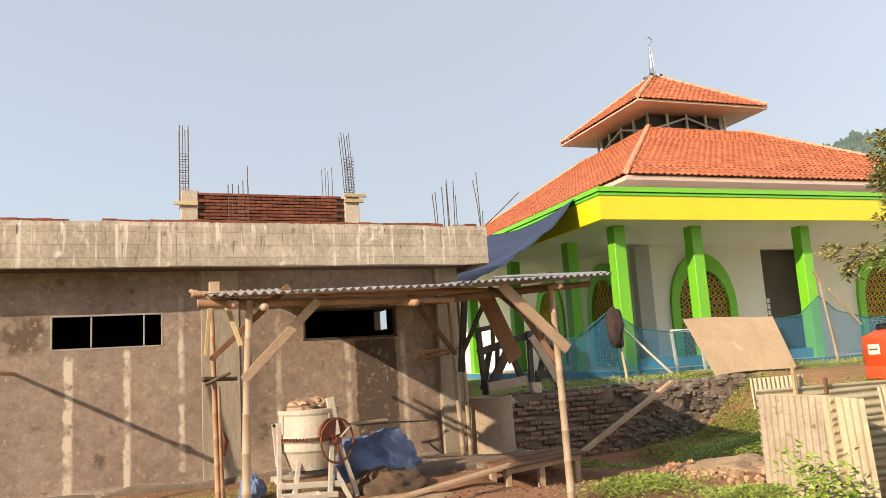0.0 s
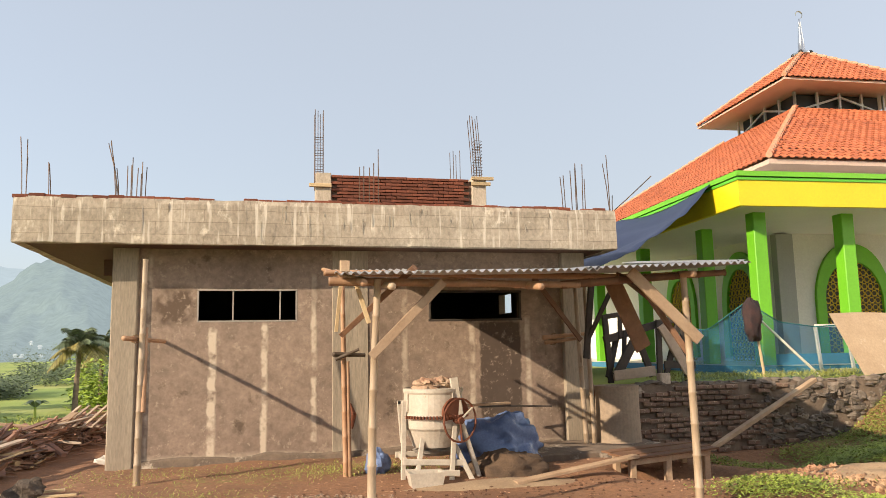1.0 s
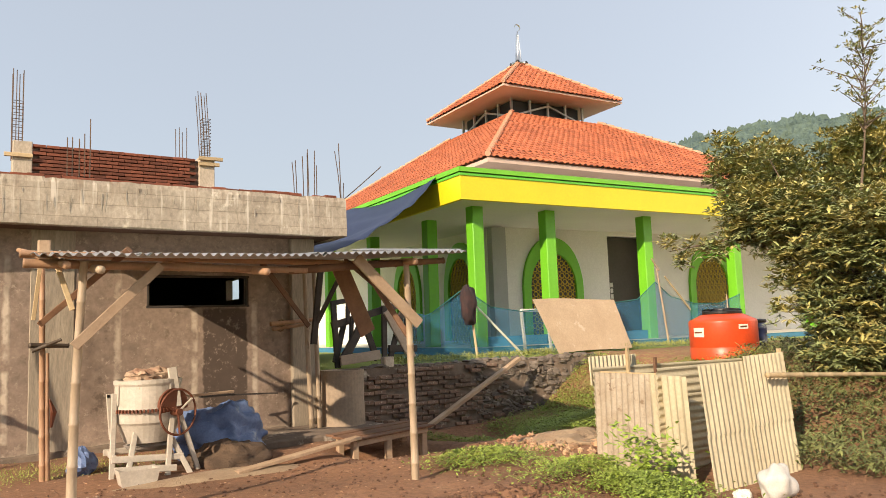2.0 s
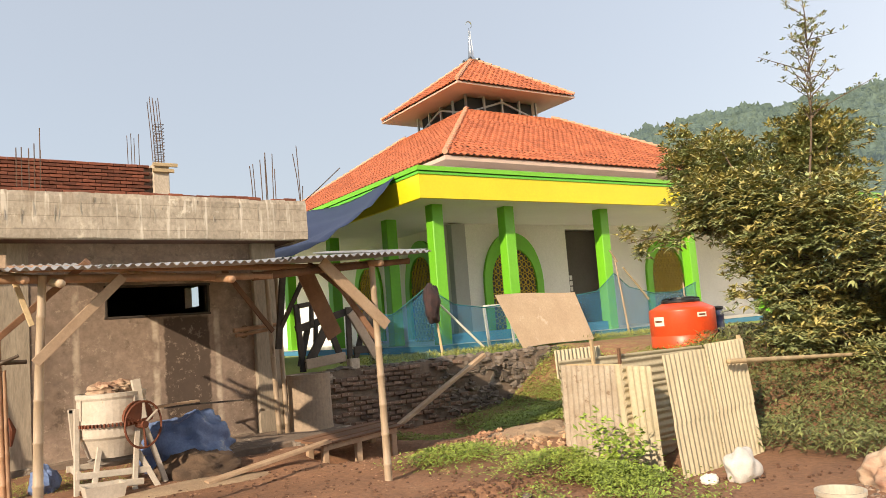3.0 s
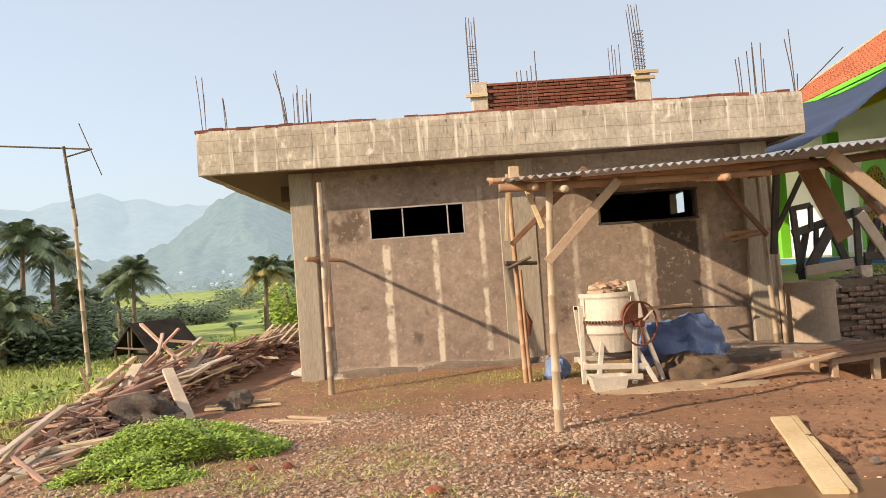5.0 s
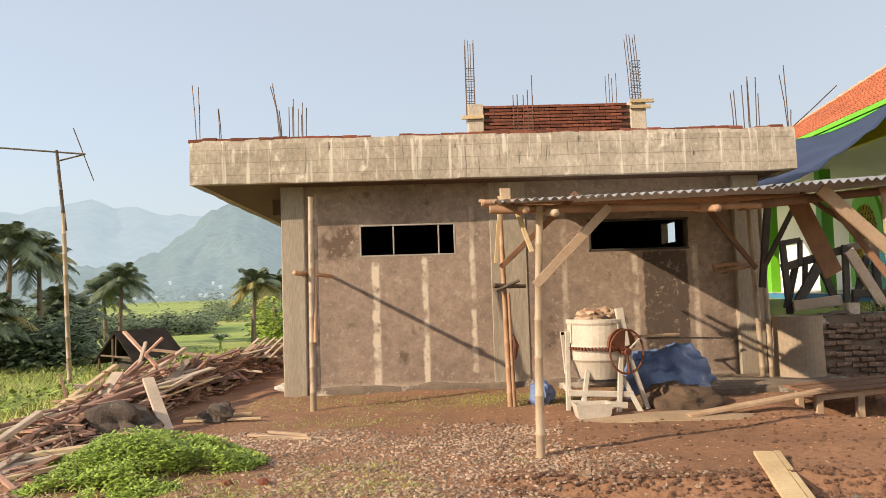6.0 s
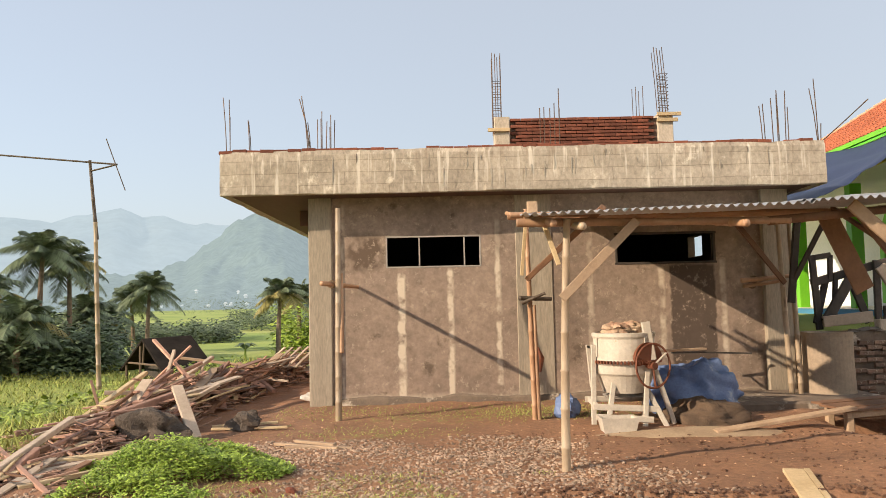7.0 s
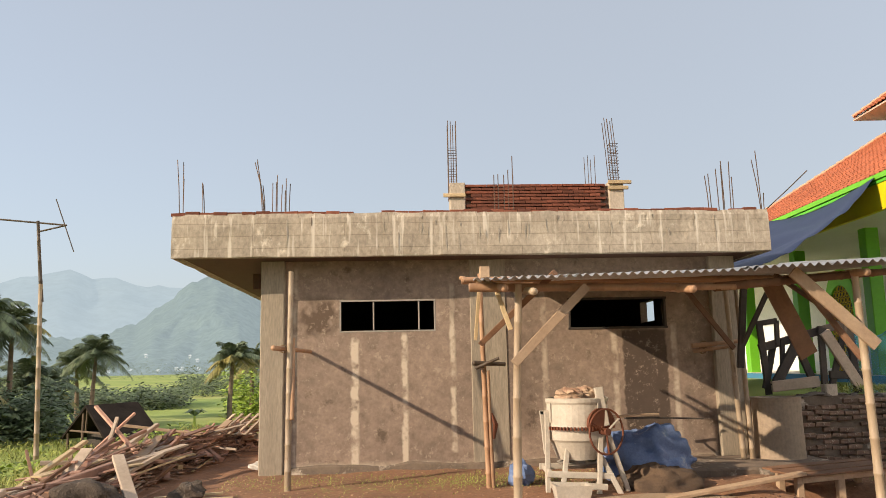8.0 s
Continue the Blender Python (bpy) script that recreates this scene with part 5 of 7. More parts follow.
crumpled("cement_sack", (2.20, 7.25, 1.17), (0.17, 0.17, 0.09), M["bag"], "crumpled brown paper cement sack on the mixer drum", "sack", 3, 0, 26, 16)
crumpled("cement_sack", (2.42, 7.32, 1.18), (0.15, 0.16, 0.09), M["bag"], "crumpled brown paper cement sack on the mixer drum", "sack", 8, 0, 26, 16)
crumpled("tarpaulin_cover", (3.42, 8.0, 0.22), (0.58, 0.42, 0.42), M["tarp"], "heap covered by a creased blue tarpaulin", "tarpaulin", 7, 0.3, 60, 36)
crumpled("plastic_sheet", (1.62, 7.75, 0.12), (0.16, 0.2, 0.2), M["tarp"], "crumpled blue plastic beside the mixer", "plastic", 12, 0.3)
crumpled("sand_mound", (3.3, 7.3, -0.02), (0.50, 0.40, 0.25), M["sand"], "heap of dark wet sand", "sand", 17, 0.6, 64, 32)
crumpled("cloth_bundle", (6.62, 2.02, -0.08), (0.09, 0.08, 0.06), M["label"], "small pale cloth bundle on the weeds", "cloth", 25, 0.4)


def white_sack():
    s = Soup()
    s.smooth = True
    s.lump((6.9, 1.84, 0.02), (0.19, 0.15, 0.17), 21, 0.2, 40, 22)
    s.v = [(x + 0.012 * noise.noise((x * 14, y * 14, z * 5)), y, max(z + 0.018 * noise.noise((x * 17, y * 17, z * 9)), gz(x, y) - 0.02)) for x, y, z in s.v]
    whole("white_sack", s, M["sack"], "crumpled white woven plastic sack on the soil", "sack")


white_sack()


def cement_box():
    t = thing("mixing_tub", (2.05, 6.62, 0), "cement-crusted rectangular mixing tub", "tub")
    s = Soup()
    c = [(-1, -1), (1, -1), (1, 1), (-1, 1)]
    vs = [(2.05 + a * 0.18, 6.62 + b * 0.12, -0.02) for a, b in c] + [(2.05 + a * 0.22, 6.62 + b * 0.15, 0.17) for a, b in c] + [(2.05 + a * 0.19, 6.62 + b * 0.12, 0.165) for a, b in c] + [(2.05 + a * 0.16, 6.62 + b * 0.10, 0.08) for a, b in c]
    s.add(vs, [(3, 2, 1, 0)] + [(o + i, o + (i + 1) % 4, o + 4 + (i + 1) % 4, o + 4 + i) for o in (0, 4, 8) for i in range(4)] + [(12, 13, 14, 15)])
    part("tub", s, M["mixer"], t)
    s = Soup()
    s.lump((2.05, 6.62, 0.08), (0.17, 0.11, 0.06), 2, 0.2, 10, 6)
    part("mortar_rest", s, M["dirtpile"], t)


cement_box()


def dirt_patch():
    for c, r, seed in (((2.9, 6.5, -0.08), (1.3, 0.4, 0.12), 31),):
        s = Soup()
        s.smooth = True
        s.lump(c, r, seed, 0.2, 28, 14)
        whole("spilled_sand", s, M["dirtpile"], "low spill of pale dry sand and cement", "sand")


dirt_patch()


def step_slab():
    s = Soup()
    s.beam((3.7, 8.75, -0.05), (6.3, 8.75, -0.05), 1.4, 0.30, 0.03)
    whole("concrete_step", s, M["oldmortar"], "low grey concrete step along the wall", "step", kind="structure")


step_slab()


def timber(name, p0, p1, w, h, m, label, category="plank", group="", up=(0, 0, 1)):
    s = Soup()
    p0, p1 = Vector(p0), Vector(p1)
    s.beam(p0, p1, w, h, up=up)
    return whole(name, s, M[m], label, category, group)


def deck():
    t = thing("plank_deck", (5.3, 6.9, 0.2), "low deck of worn planks on short posts", "deck")
    for i in range(4):
        s = Soup()
        s.beam((4.75, 6.72 + i * 0.2, 0.17 + 0.01 * (i % 2)), (6.3, 7.10 + i * 0.2, 0.20 + 0.012 * (i % 2)), 0.18, 0.025)
        part("plank", s, M["wood_brown"], t)
    for x, y in ((4.85, 6.74), (5.45, 6.89), (6.15, 7.08), (4.9, 7.3), (6.1, 7.6)):
        s = Soup()
        s.beam((x, y, -0.45), (x, y, 0.17), 0.09, 0.09, up=(0, 1, 0))
        part("post", s, M["wood"], t)
    s = Soup()
    s.beam((4.8, 6.70, 0.12), (6.2, 7.05, 0.15), 0.04, 0.08)
    part("joist", s, M["wood"], t)


deck()
timber("ramp_plank", (3.1, 6.35, 0.02), (4.9, 6.72, 0.20), 0.14, 0.04, "wood", "long pale plank ramp up to the deck", "plank")
timber("leaning_timber", (7.05, 8.35, 0.0), (9.45, 8.85, 1.0), 0.10, 0.07, "wood", "weathered timber leaning on the retaining wall", "plank")
timber("steel_rod", (3.9, 9.2, 0.72), (4.75, 9.3, 0.68), 0.025, 0.025, "wood_black", "dark rod lying over the covered heap", "rod")
timber("steel_rod", (3.25, 8.4, 0.78), (4.0, 9.2, 0.72), 0.025, 0.025, "wood_black", "dark rod lying over the covered heap", "rod")


def lane_plank():
    t = thing("plank", (2.8, 3.5, 0), "pale split plank bridging the muddy cut", "plank")
    for o, w in ((0.0, 0.17), (0.12, 0.05)):
        s = Soup()
        s.beam((3.04 + o, 4.28, 0.035), (2.62 + o, 2.62, -0.10), w, 0.035)
        part("board", s, M["wood_pale"], t)


lane_plank()


# ---- water ring, retaining wall, terrace ----
def concrete_ring():
    s = Soup()
    s.lathe(5.80, 9.05, [(0.37, 0.05), (0.38, 0.06), (0.368, 0.12), (0.355, 0.6), (0.355, 0.93), (0.365, 1.0), (0.30, 1.0), (0.29, 0.95), (0.29, 0.3)], 36)
    whole("concrete_ring", s, M["ring"], "grey-brown cast concrete well ring beside the wall", "well ring")


concrete_ring()


def wall_line(x):
    """Front face of the retaining wall by its run, and its top."""
    return 9.30 - 0.10 * max(0, x - 8.5), 0.97 + 0.015 * math.sin(x * 3)


def retaining_wall():
    t = thing("retaining_wall", (8.5, 9.3, 0), "old brick and rubble stone retaining wall", "wall", kind="structure")
    s = Soup()
    n = 60
    vs = []
    for i in range(n + 1):
        x = 6.25 + 6.0 * i / n
        y, z = wall_line(x)
        for j in range(9):
            zz = -0.7 + (z + 0.7) * j / 8
            vs.append((x, y + 0.045 + 0.03 * noise.fractal((x * 2, zz * 2.5, 1), 1, 2, 4) - 0.03 * (1 - j / 8), zz))
        vs += [(x, y + 0.5, z + 0.01), (x, y + 0.5, -0.7)]
    k = 11
    s.add(vs, [(i * k + j, (i + 1) * k + j, (i + 1) * k + (j + 1) % k, i * k + (j + 1) % k) for i in range(n) for j in range(k)] + [tuple(range(k)), tuple(reversed(range(n * k, n * k + k)))])
    core = part("wall", s, M["oldmortar"], t)
    # rubble stones on the far half
    rnd = random.Random(11)
    for i in range(190):
        x = rnd.uniform(8.7, 12.1)
        y, z = wall_line(x)
        zz = rnd.uniform(-0.1, z - 0.02)
        r = rnd.uniform(0.035, 0.115)
        s = Soup()
        s.lump((x, y + 0.03, zz), (r * rnd.uniform(1, 1.5), 0.05, r * rnd.uniform(0.55, 0.9)), i, 0.55, 8, 6)
        part("stone", s, M["stone"], core)
    # loose coping
    for i in range(26):
        x = 6.4 + i * 0.22 + rnd.uniform(-0.03, 0.03)
        y, z = wall_line(x)
        s = Soup()
        s.lump((x, y + 0.12, z + 0.01), (rnd.uniform(0.07, 0.13), rnd.uniform(0.07, 0.12), rnd.uniform(0.025, 0.06)), i + 300, 0.3, 7, 5)
        part("coping_stone", s, M["stone"], core)
    return core


retaining_core = retaining_wall()


def trestle():
    t = thing("timber_trestle", (6.8, 9.9, 1.0), "dark timber scaffold trestle with crossed braces", "trestle")
    y = 9.75
    bars = [((5.95, y, 1.75), (7.5, y + 0.1, 2.14), .09), ((6.05, y, 1.0), (5.98, y, 2.2), .07), ((6.0, y, 2.16), (6.28, y, 2.2), .06), ((6.28, y, 2.2), (6.26, y, 1.8), .05), ((6.0, y, 1.1), (6.3, y + .2, 1.85), .07), ((6.1, y - .1, 1.12), (6.65, y - .05, 1.95), .11), ((6.55, y, 1.9), (6.85, y, 1.1), .08),
            ((6.05, y - .12, 1.13), (6.85, y - .1, 1.2), .12), ((7.0, y, 1.0), (7.02, y, 2.1), .07), ((7.5, y + .1, 2.1), (7.1, y, 1.05), .07), ((7.05, y - .05, 2.0), (7.6, y, 1.1), .12), ((7.1, y, 1.3), (7.7, y, 1.28), .09), ((6.35, y, 1.9), (6.3, y, 1.2), .05), ((7.55, y, 1.0), (7.5, y, 2.15), .08)]
    for i, (p, q, w) in enumerate(bars):
        s = Soup()
        s.beam(p, q, w * 1.45, 0.06, up=(0, 1, 0))
        # dark timbers; two coloured greyer to imitate sunlit faces
        part("timber", s, M["wood_black" if i not in (7, 10) else "wood_grey"], t)


trestle()


def block_on_wall():
    s = Soup()
    s.beam((6.88, 9.42, 0.98), (6.88, 9.42, 1.16), 0.2, 0.16, 0.02, up=(0, 1, 0))
    whole("concrete_block", s, M["plaster_pale"], "small pale concrete block on the wall top", "block")


block_on_wall()


def plywood():
    s = Soup()
    n = 12
    lo, hi = [], []
    for i in range(n + 1):
        for j in range(7):
            u, v = i / n, j / 6
            x = 10.95 + 2.36 * u - 0.28 * v * (1 - u * 0.9)
            y = 9.35 + 0.45 * v + 0.05 * math.sin(u * 3) * v + 0.15 * u
            z = 1.02 + 1.17 * v + 0.05 * u * (1 - v) + 0.02 * math.sin(u * 5)
            lo.append((x, y, z)), hi.append((x + 0.004, y + 0.016, z - 0.002))
    k = len(lo)
    fs = []
    for i in range(n):
        for j in range(6):
            a = i * 7 + j
            fs += [(a, a + 7, a + 8, a + 1), (k + a, k + a + 1, k + a + 8, k + a + 7)]
    rim = [i * 7 for i in range(n + 1)] + [n * 7 + j for j in range(1, 7)] + [i * 7 + 6 for i in range(n - 1, -1, -1)] + list(range(5, 0, -1))
    fs += [(rim[i], k + rim[i], k + rim[(i + 1) % len(rim)], rim[(i + 1) % len(rim)]) for i in range(len(rim))]
    s.add(lo + hi, fs)
    whole("plywood_sheet", s, M["ply"], "warped tan plywood sheet leaning on the net", "plywood")


plywood()


def net_fence():
    t = thing("net_fence", (11, 10.2, 1.0), "sagging blue-green shade net on sticks", "fence")
    top = [(7.7, 2.0), (8.3, 1.9), (9.2, 2.45), (9.9, 2.05), (10.7, 1.95), (11.6, 2.0), (12.6, 2.15), (13.5, 2.10), (14.4, 2.18), (15.1, 2.62), (15.6, 2.25), (16.6, 2.05), (17.6, 2.05), (18.5, 2.3)]
    xs = np.linspace(7.7, 18.5, 80)
    tz = np.interp(xs, [a for a, b in top], [b for a, b in top])
    s = Soup()
    s.smooth = True
    vs = []
    for x, z in zip(xs, tz):
        for j in range(7):
            v = j / 6
            vs.append((x, 10.25 + 0.07 * noise.noise((x * 1.3, v * 2, 4)) + 0.05 * math.sin(x * 4) * (1 - v), 0.97 + (z - 0.97) * v))
    fs = [(i * 7 + j, (i + 1) * 7 + j, (i + 1) * 7 + j + 1, i * 7 + j + 1) for i in range(79) for j in range(6)]
    s.add(vs, fs)
    part("net", s, M["net"], t, "blue-green woven shade net")
    s = Soup()
    s.tube([(x, 10.25, z) for x, z in zip(xs, tz)], 0.012, 5)
    part("cord", s, M["teal"], t)
    for p, q, m in (((9.32, 10.0, 0.9), (9.15, 10.0, 2.3), "wood_pale"), ((15.35, 10.15, 0.9), (15.05, 10.15, 2.95), "bamboo"), ((15.2, 10.2, 2.9), (14.95, 10.2, 3.2), "bamboo"), ((10.6, 10.1, 1.0), (9.4, 10.15, 2.1), "label"), ((16.3, 10.2, 1.9), (15.4, 10.2, 2.75), "wood_pale"), ((17.9, 10.25, 0.9), (17.9, 10.25, 2.3), "bamboo")):
        s = Soup()
        bamboo(s, p, q, 0.028, 0.01, 4)
        part("stick", s, M[m], t)


net_fence()
crumpled("hanging_jacket", (9.08, 9.93, 2.08), (0.17, 0.12, 0.40), M["cloth"], "dark maroon jacket hung on a stick", "jacket", 41, 0, 40, 24)


def terrace_frames():
    """White window frames leaning behind the net."""
    for x in (12.05, 14.2):
        t = thing("window_frame", (x, 11.3, 1.1), "pale window frame leaning behind the net", "window frame", group="loose frames")
        for p, q in (((x - .4, 11.3, 1.0), (x - .4, 11.4, 2.0)), ((x + .4, 11.3, 1.0), (x + .4, 11.4, 2.0)), ((x - .4, 11.4, 2.0), (x + .4, 11.4, 2.0)), ((x - .4, 11.3, 1.05), (x + .4, 11.3, 1.05))):
            s = Soup()
            s.beam(p, q, 0.07, 0.05, up=(0, 1, 0.01))
            part("rail", s, M["label"], t)


terrace_frames()


def slung_tarp():
    """Blue sheet slung over the gap, from the slab's edge up to the mosque's fascia, sagging between."""
    s = Soup()
    s.smooth = True
    n, k = 30, 18
    vs = []
    for i in range(n + 1):
        u = i / n
        for j in range(k + 1):
            v = j / k
            # far end runs on unseen, added to shade the mosque's left wall
            low, high = Vector((5.80, 9.6, 3.05)).lerp(Vector((5.97, 17.4, 3.80)), v), Vector((10.12, 12.5, 5.37)).lerp(Vector((10.45, 23.5, 5.30)), v) - Vector((0, 0, 0.22 * math.sin(math.pi * min(1, 2.2 * v))))
            fold = 0.09 * noise.noise((u * 9, v * 6, 2)) + 0.05 * math.sin(v * 9 + u * 4) * math.sin(math.pi * u)
            vs.append(low.lerp(high, u) - Vector((0, 0, 1.25 * u * (1 - u) * (1 - 0.3 * v) - fold * (1 - u ** 6))))
    w = k + 1
    s.add(vs, [(i * w + j, (i + 1) * w + j, (i + 1) * w + j + 1, i * w + j + 1) for i in range(n) for j in range(k)])
    ob = whole("slung_tarpaulin", s, M["tarp_dark"], "dark blue tarpaulin slung between slab and mosque roof", "tarpaulin")
    mod = ob.modifiers.new("thickness", 'SOLIDIFY')
    mod.thickness = 0.006


slung_tarp()


# ---- corrugated screen with tank ----
def screen():
    t = thing("corrugated_screen", (7.3, 3.6, -0.1), "rusty cream corrugated metal washing screen", "fence")

    def sheet(o, u, v, m, label="", **kw):
        s = Soup()
        s.corrugated(o, u, v, **kw)
        return part("sheet", s, M[m], t, label)

    # side facing the yard
    sheet((7.27, 4.62, -0.18), (-0.01, -1.04, 0.0), (0.05, 0.02, 1.16), "asbestos", "weathered grey corrugated sheet", amp=0.014, pitch=0.095)
    sheet((7.27, 3.62, -0.2), (-0.16, -0.66, 0.0), (-0.04, 0.02, 1.19), "fence_zinc", "bent cream corrugated sheet", amp=0.016, pitch=0.12)
    # front, two sheets high
    for i in range(2):
        sheet((6.71 + 0.80 * i, 2.38 + 0.03 * i, -0.26 + 0.03 * i), (0.86, 0.06, 0.0), (-0.03, 0.05, 0.70), "fence_zinc", "cream painted corrugated sheet", amp=0.014, pitch=0.088)
        sheet((6.685 + 0.80 * i, 2.42 + 0.03 * i, 0.42 + 0.03 * i), (0.86, 0.06, 0.01), (-0.03, 0.05, 0.72 + 0.03 * i), "fence_zinc", amp=0.014, pitch=0.088)
    # back, waves lying flat
    for i in range(3):
        sheet((7.35, 4.70, 0.02 + 0.33 * i), (0, 0, 0.36), (4.2, -0.1, -0.04), "fence_zinc", amp=0.012, pitch=0.09)
    sheet((7.34, 4.74, 0.80), (0.9, 0.0, 0), (0, 0.02, 0.38), "fence_zinc", amp=0.014, pitch=0.075)
    # a return of flat-laid sheets inside
    for i in range(4):
        sheet((7.12, 3.42, -0.28 + 0.33 * i), (0, 0, 0.36), (1.5, 0.05, 0.0), "fence_zinc", amp=0.012, pitch=0.09)
    for p, q, m in (((7.95, 4.62, 0), (7.93, 4.62, 1.28), "wood_pale"), ((8.45, 4.6, 0), (8.45, 4.6, 1.12), "wood_brown"), ((8.3, 2.55, -0.3), (8.28, 2.6, 1.25), "wood_pale"), ):
        s = Soup()
        s.beam(p, q, 0.045, 0.04, up=(0, 1, 0))
        part("stake", s, M[m], t)
    s = Soup()
    s.beam((7.36, 4.56, 0.97), (7.33, 3.5, 0.97), 0.03, 0.05)
    part("rail", s, M["wood_pale"], t)


screen()


def rail_pole():
    s = Soup()
    bamboo(s, (7.75, 2.42, 0.98), (12.2, 2.6, 0.72), 0.03, 0.004, 5)
    whole("bamboo_rail", s, M["wood_pale"], "long pale pole rail from the screen into the tree", "pole", smooth=True)


rail_pole()


def water_tank():
    x, y, z = 11.62, 5.8, 0.92
    t = thing("water_tank", (x, y, z), "bright orange plastic water tank with black lid", "water tank")
    s = Soup()
    s.smooth = True
    s.lathe(x, y, [(0.555, z), (0.575, z + 0.02), (0.575, z + 0.04), (0.575, z + 0.20), (0.567, z + 0.21), (0.567, z + 0.225), (0.575, z + 0.235), (0.575, z + 0.64), (0.573, z + 0.66), (0.555, z + 0.685), (0.50, z + 0.71), (0.36, z + 0.78), (0.30, z + 0.79)], 40)
    part("body", s, M["orange"], t)
    s = Soup()
    s.lathe(x, y, [(0.33, z + 0.78), (0.34, z + 0.80), (0.34, z + 0.83), (0.30, z + 0.85), (0.28, z + 0.85), (0.27, z + 0.88), (0.18, z + 0.89)], 28)
    part("lid", s, M["black"], t, "black screw lid")
    for a in np.linspace(0, 2 * math.pi, 9)[:-1]:
        s = Soup()
        s.beam((x + 0.33 * math.cos(a), y + 0.33 * math.sin(a), z + 0.85), (x + 0.24 * math.cos(a), y + 0.24 * math.sin(a), z + 0.87), 0.03, 0.03)
        part("lid_rib", s, M["black"], t)
    view = math.atan2(-2.4 - y, 0.2 - x)
    for da, w, z0, z1 in ((-0.75, 0.2, 0.40, 0.56), (0.62, 0.16, 0.52, 0.60)):
        s = Soup()
        pts = [(x + 0.582 * math.cos(view + da + k), y + 0.582 * math.sin(view + da + k)) for k in np.linspace(-w, w, 5)]
        s.add([(a, b, z + z0) for a, b in pts] + [(a, b, z + z1) for a, b in pts], [(i, i + 1, 6 + i, 5 + i) for i in range(4)])
        lab = part("label_plate", s, M["label"], t, "small pale label with unreadable print")
        s = Soup()
        pts = [(x + 0.586 * math.cos(view + da + k), y + 0.586 * math.sin(view + da + k)) for k in np.linspace(-w * 0.7, w * 0.7, 5)]
        zc = z + (z0 + z1) / 2
        s.add([(a, b, zc - 0.014) for a, b in pts] + [(a, b, zc + 0.014) for a, b in pts], [(i, i + 1, 6 + i, 5 + i) for i in range(4)])
        part("print_bar", s, M["rust"], lab)


water_tank()


def barrel():
    x, y = 12.85, 6.1
    t = thing("plastic_barrel", (x, y, 0.9), "dark blue plastic barrel on the terrace", "barrel")
    s = Soup()
    s.smooth = True
    s.lathe(x, y, [(0.24, 0.88), (0.27, 0.92), (0.28, 1.1), (0.29, 1.12), (0.28, 1.14), (0.28, 1.4), (0.29, 1.42), (0.28, 1.44), (0.26, 1.56), (0.2, 1.6)], 28)
    part("body", s, M["navy"], t)
    s = Soup()
    s.lathe(x, y, [(0.275, 1.53), (0.285, 1.55), (0.285, 1.58), (0.27, 1.59)], 28)
    part("rim", s, M["black"], t)


barrel()


def paint_bucket():
    x, y = 5.97, 0.41
    t = thing("bucket", (x, y, -0.14), "cream plastic bucket by the heap", "bucket")
    s = Soup()
    z = gz(x, y)
    s.lathe(x, y, [(0.14, z), (0.15, z + 0.01), (0.175, z + 0.24), (0.185, z + 0.25), (0.185, z + 0.28), (0.165, z + 0.28), (0.135, z + 0.03)], 26)
    part("body", s, M["bucket"], t)
    s = Soup()
    s.tube([(x + 0.18 * math.cos(a), y - 0.05 - 0.12 * math.sin(a), z + 0.25 - 0.08 * math.sin(a)) for a in np.linspace(0, math.pi, 12)], 0.005, 5)
    part("handle", s, M["steel"], t)


paint_bucket()
# crumpled sacks heaped beside the bucket
crumpled("rubble_mound", (7.58, 0.68, -0.1), (0.38, 0.3, 0.24), M["bag"], "crumpled heap of tan sacks", "rubble", 55, 0.5, 64, 32)
crumpled("earth_bank", (7.7, 5.5, -0.10), (0.80, 0.60, 0.20), M["dirtpile"], "bare crumbling tan earth on the bank", "earth", 58, 0.5, 90, 44)

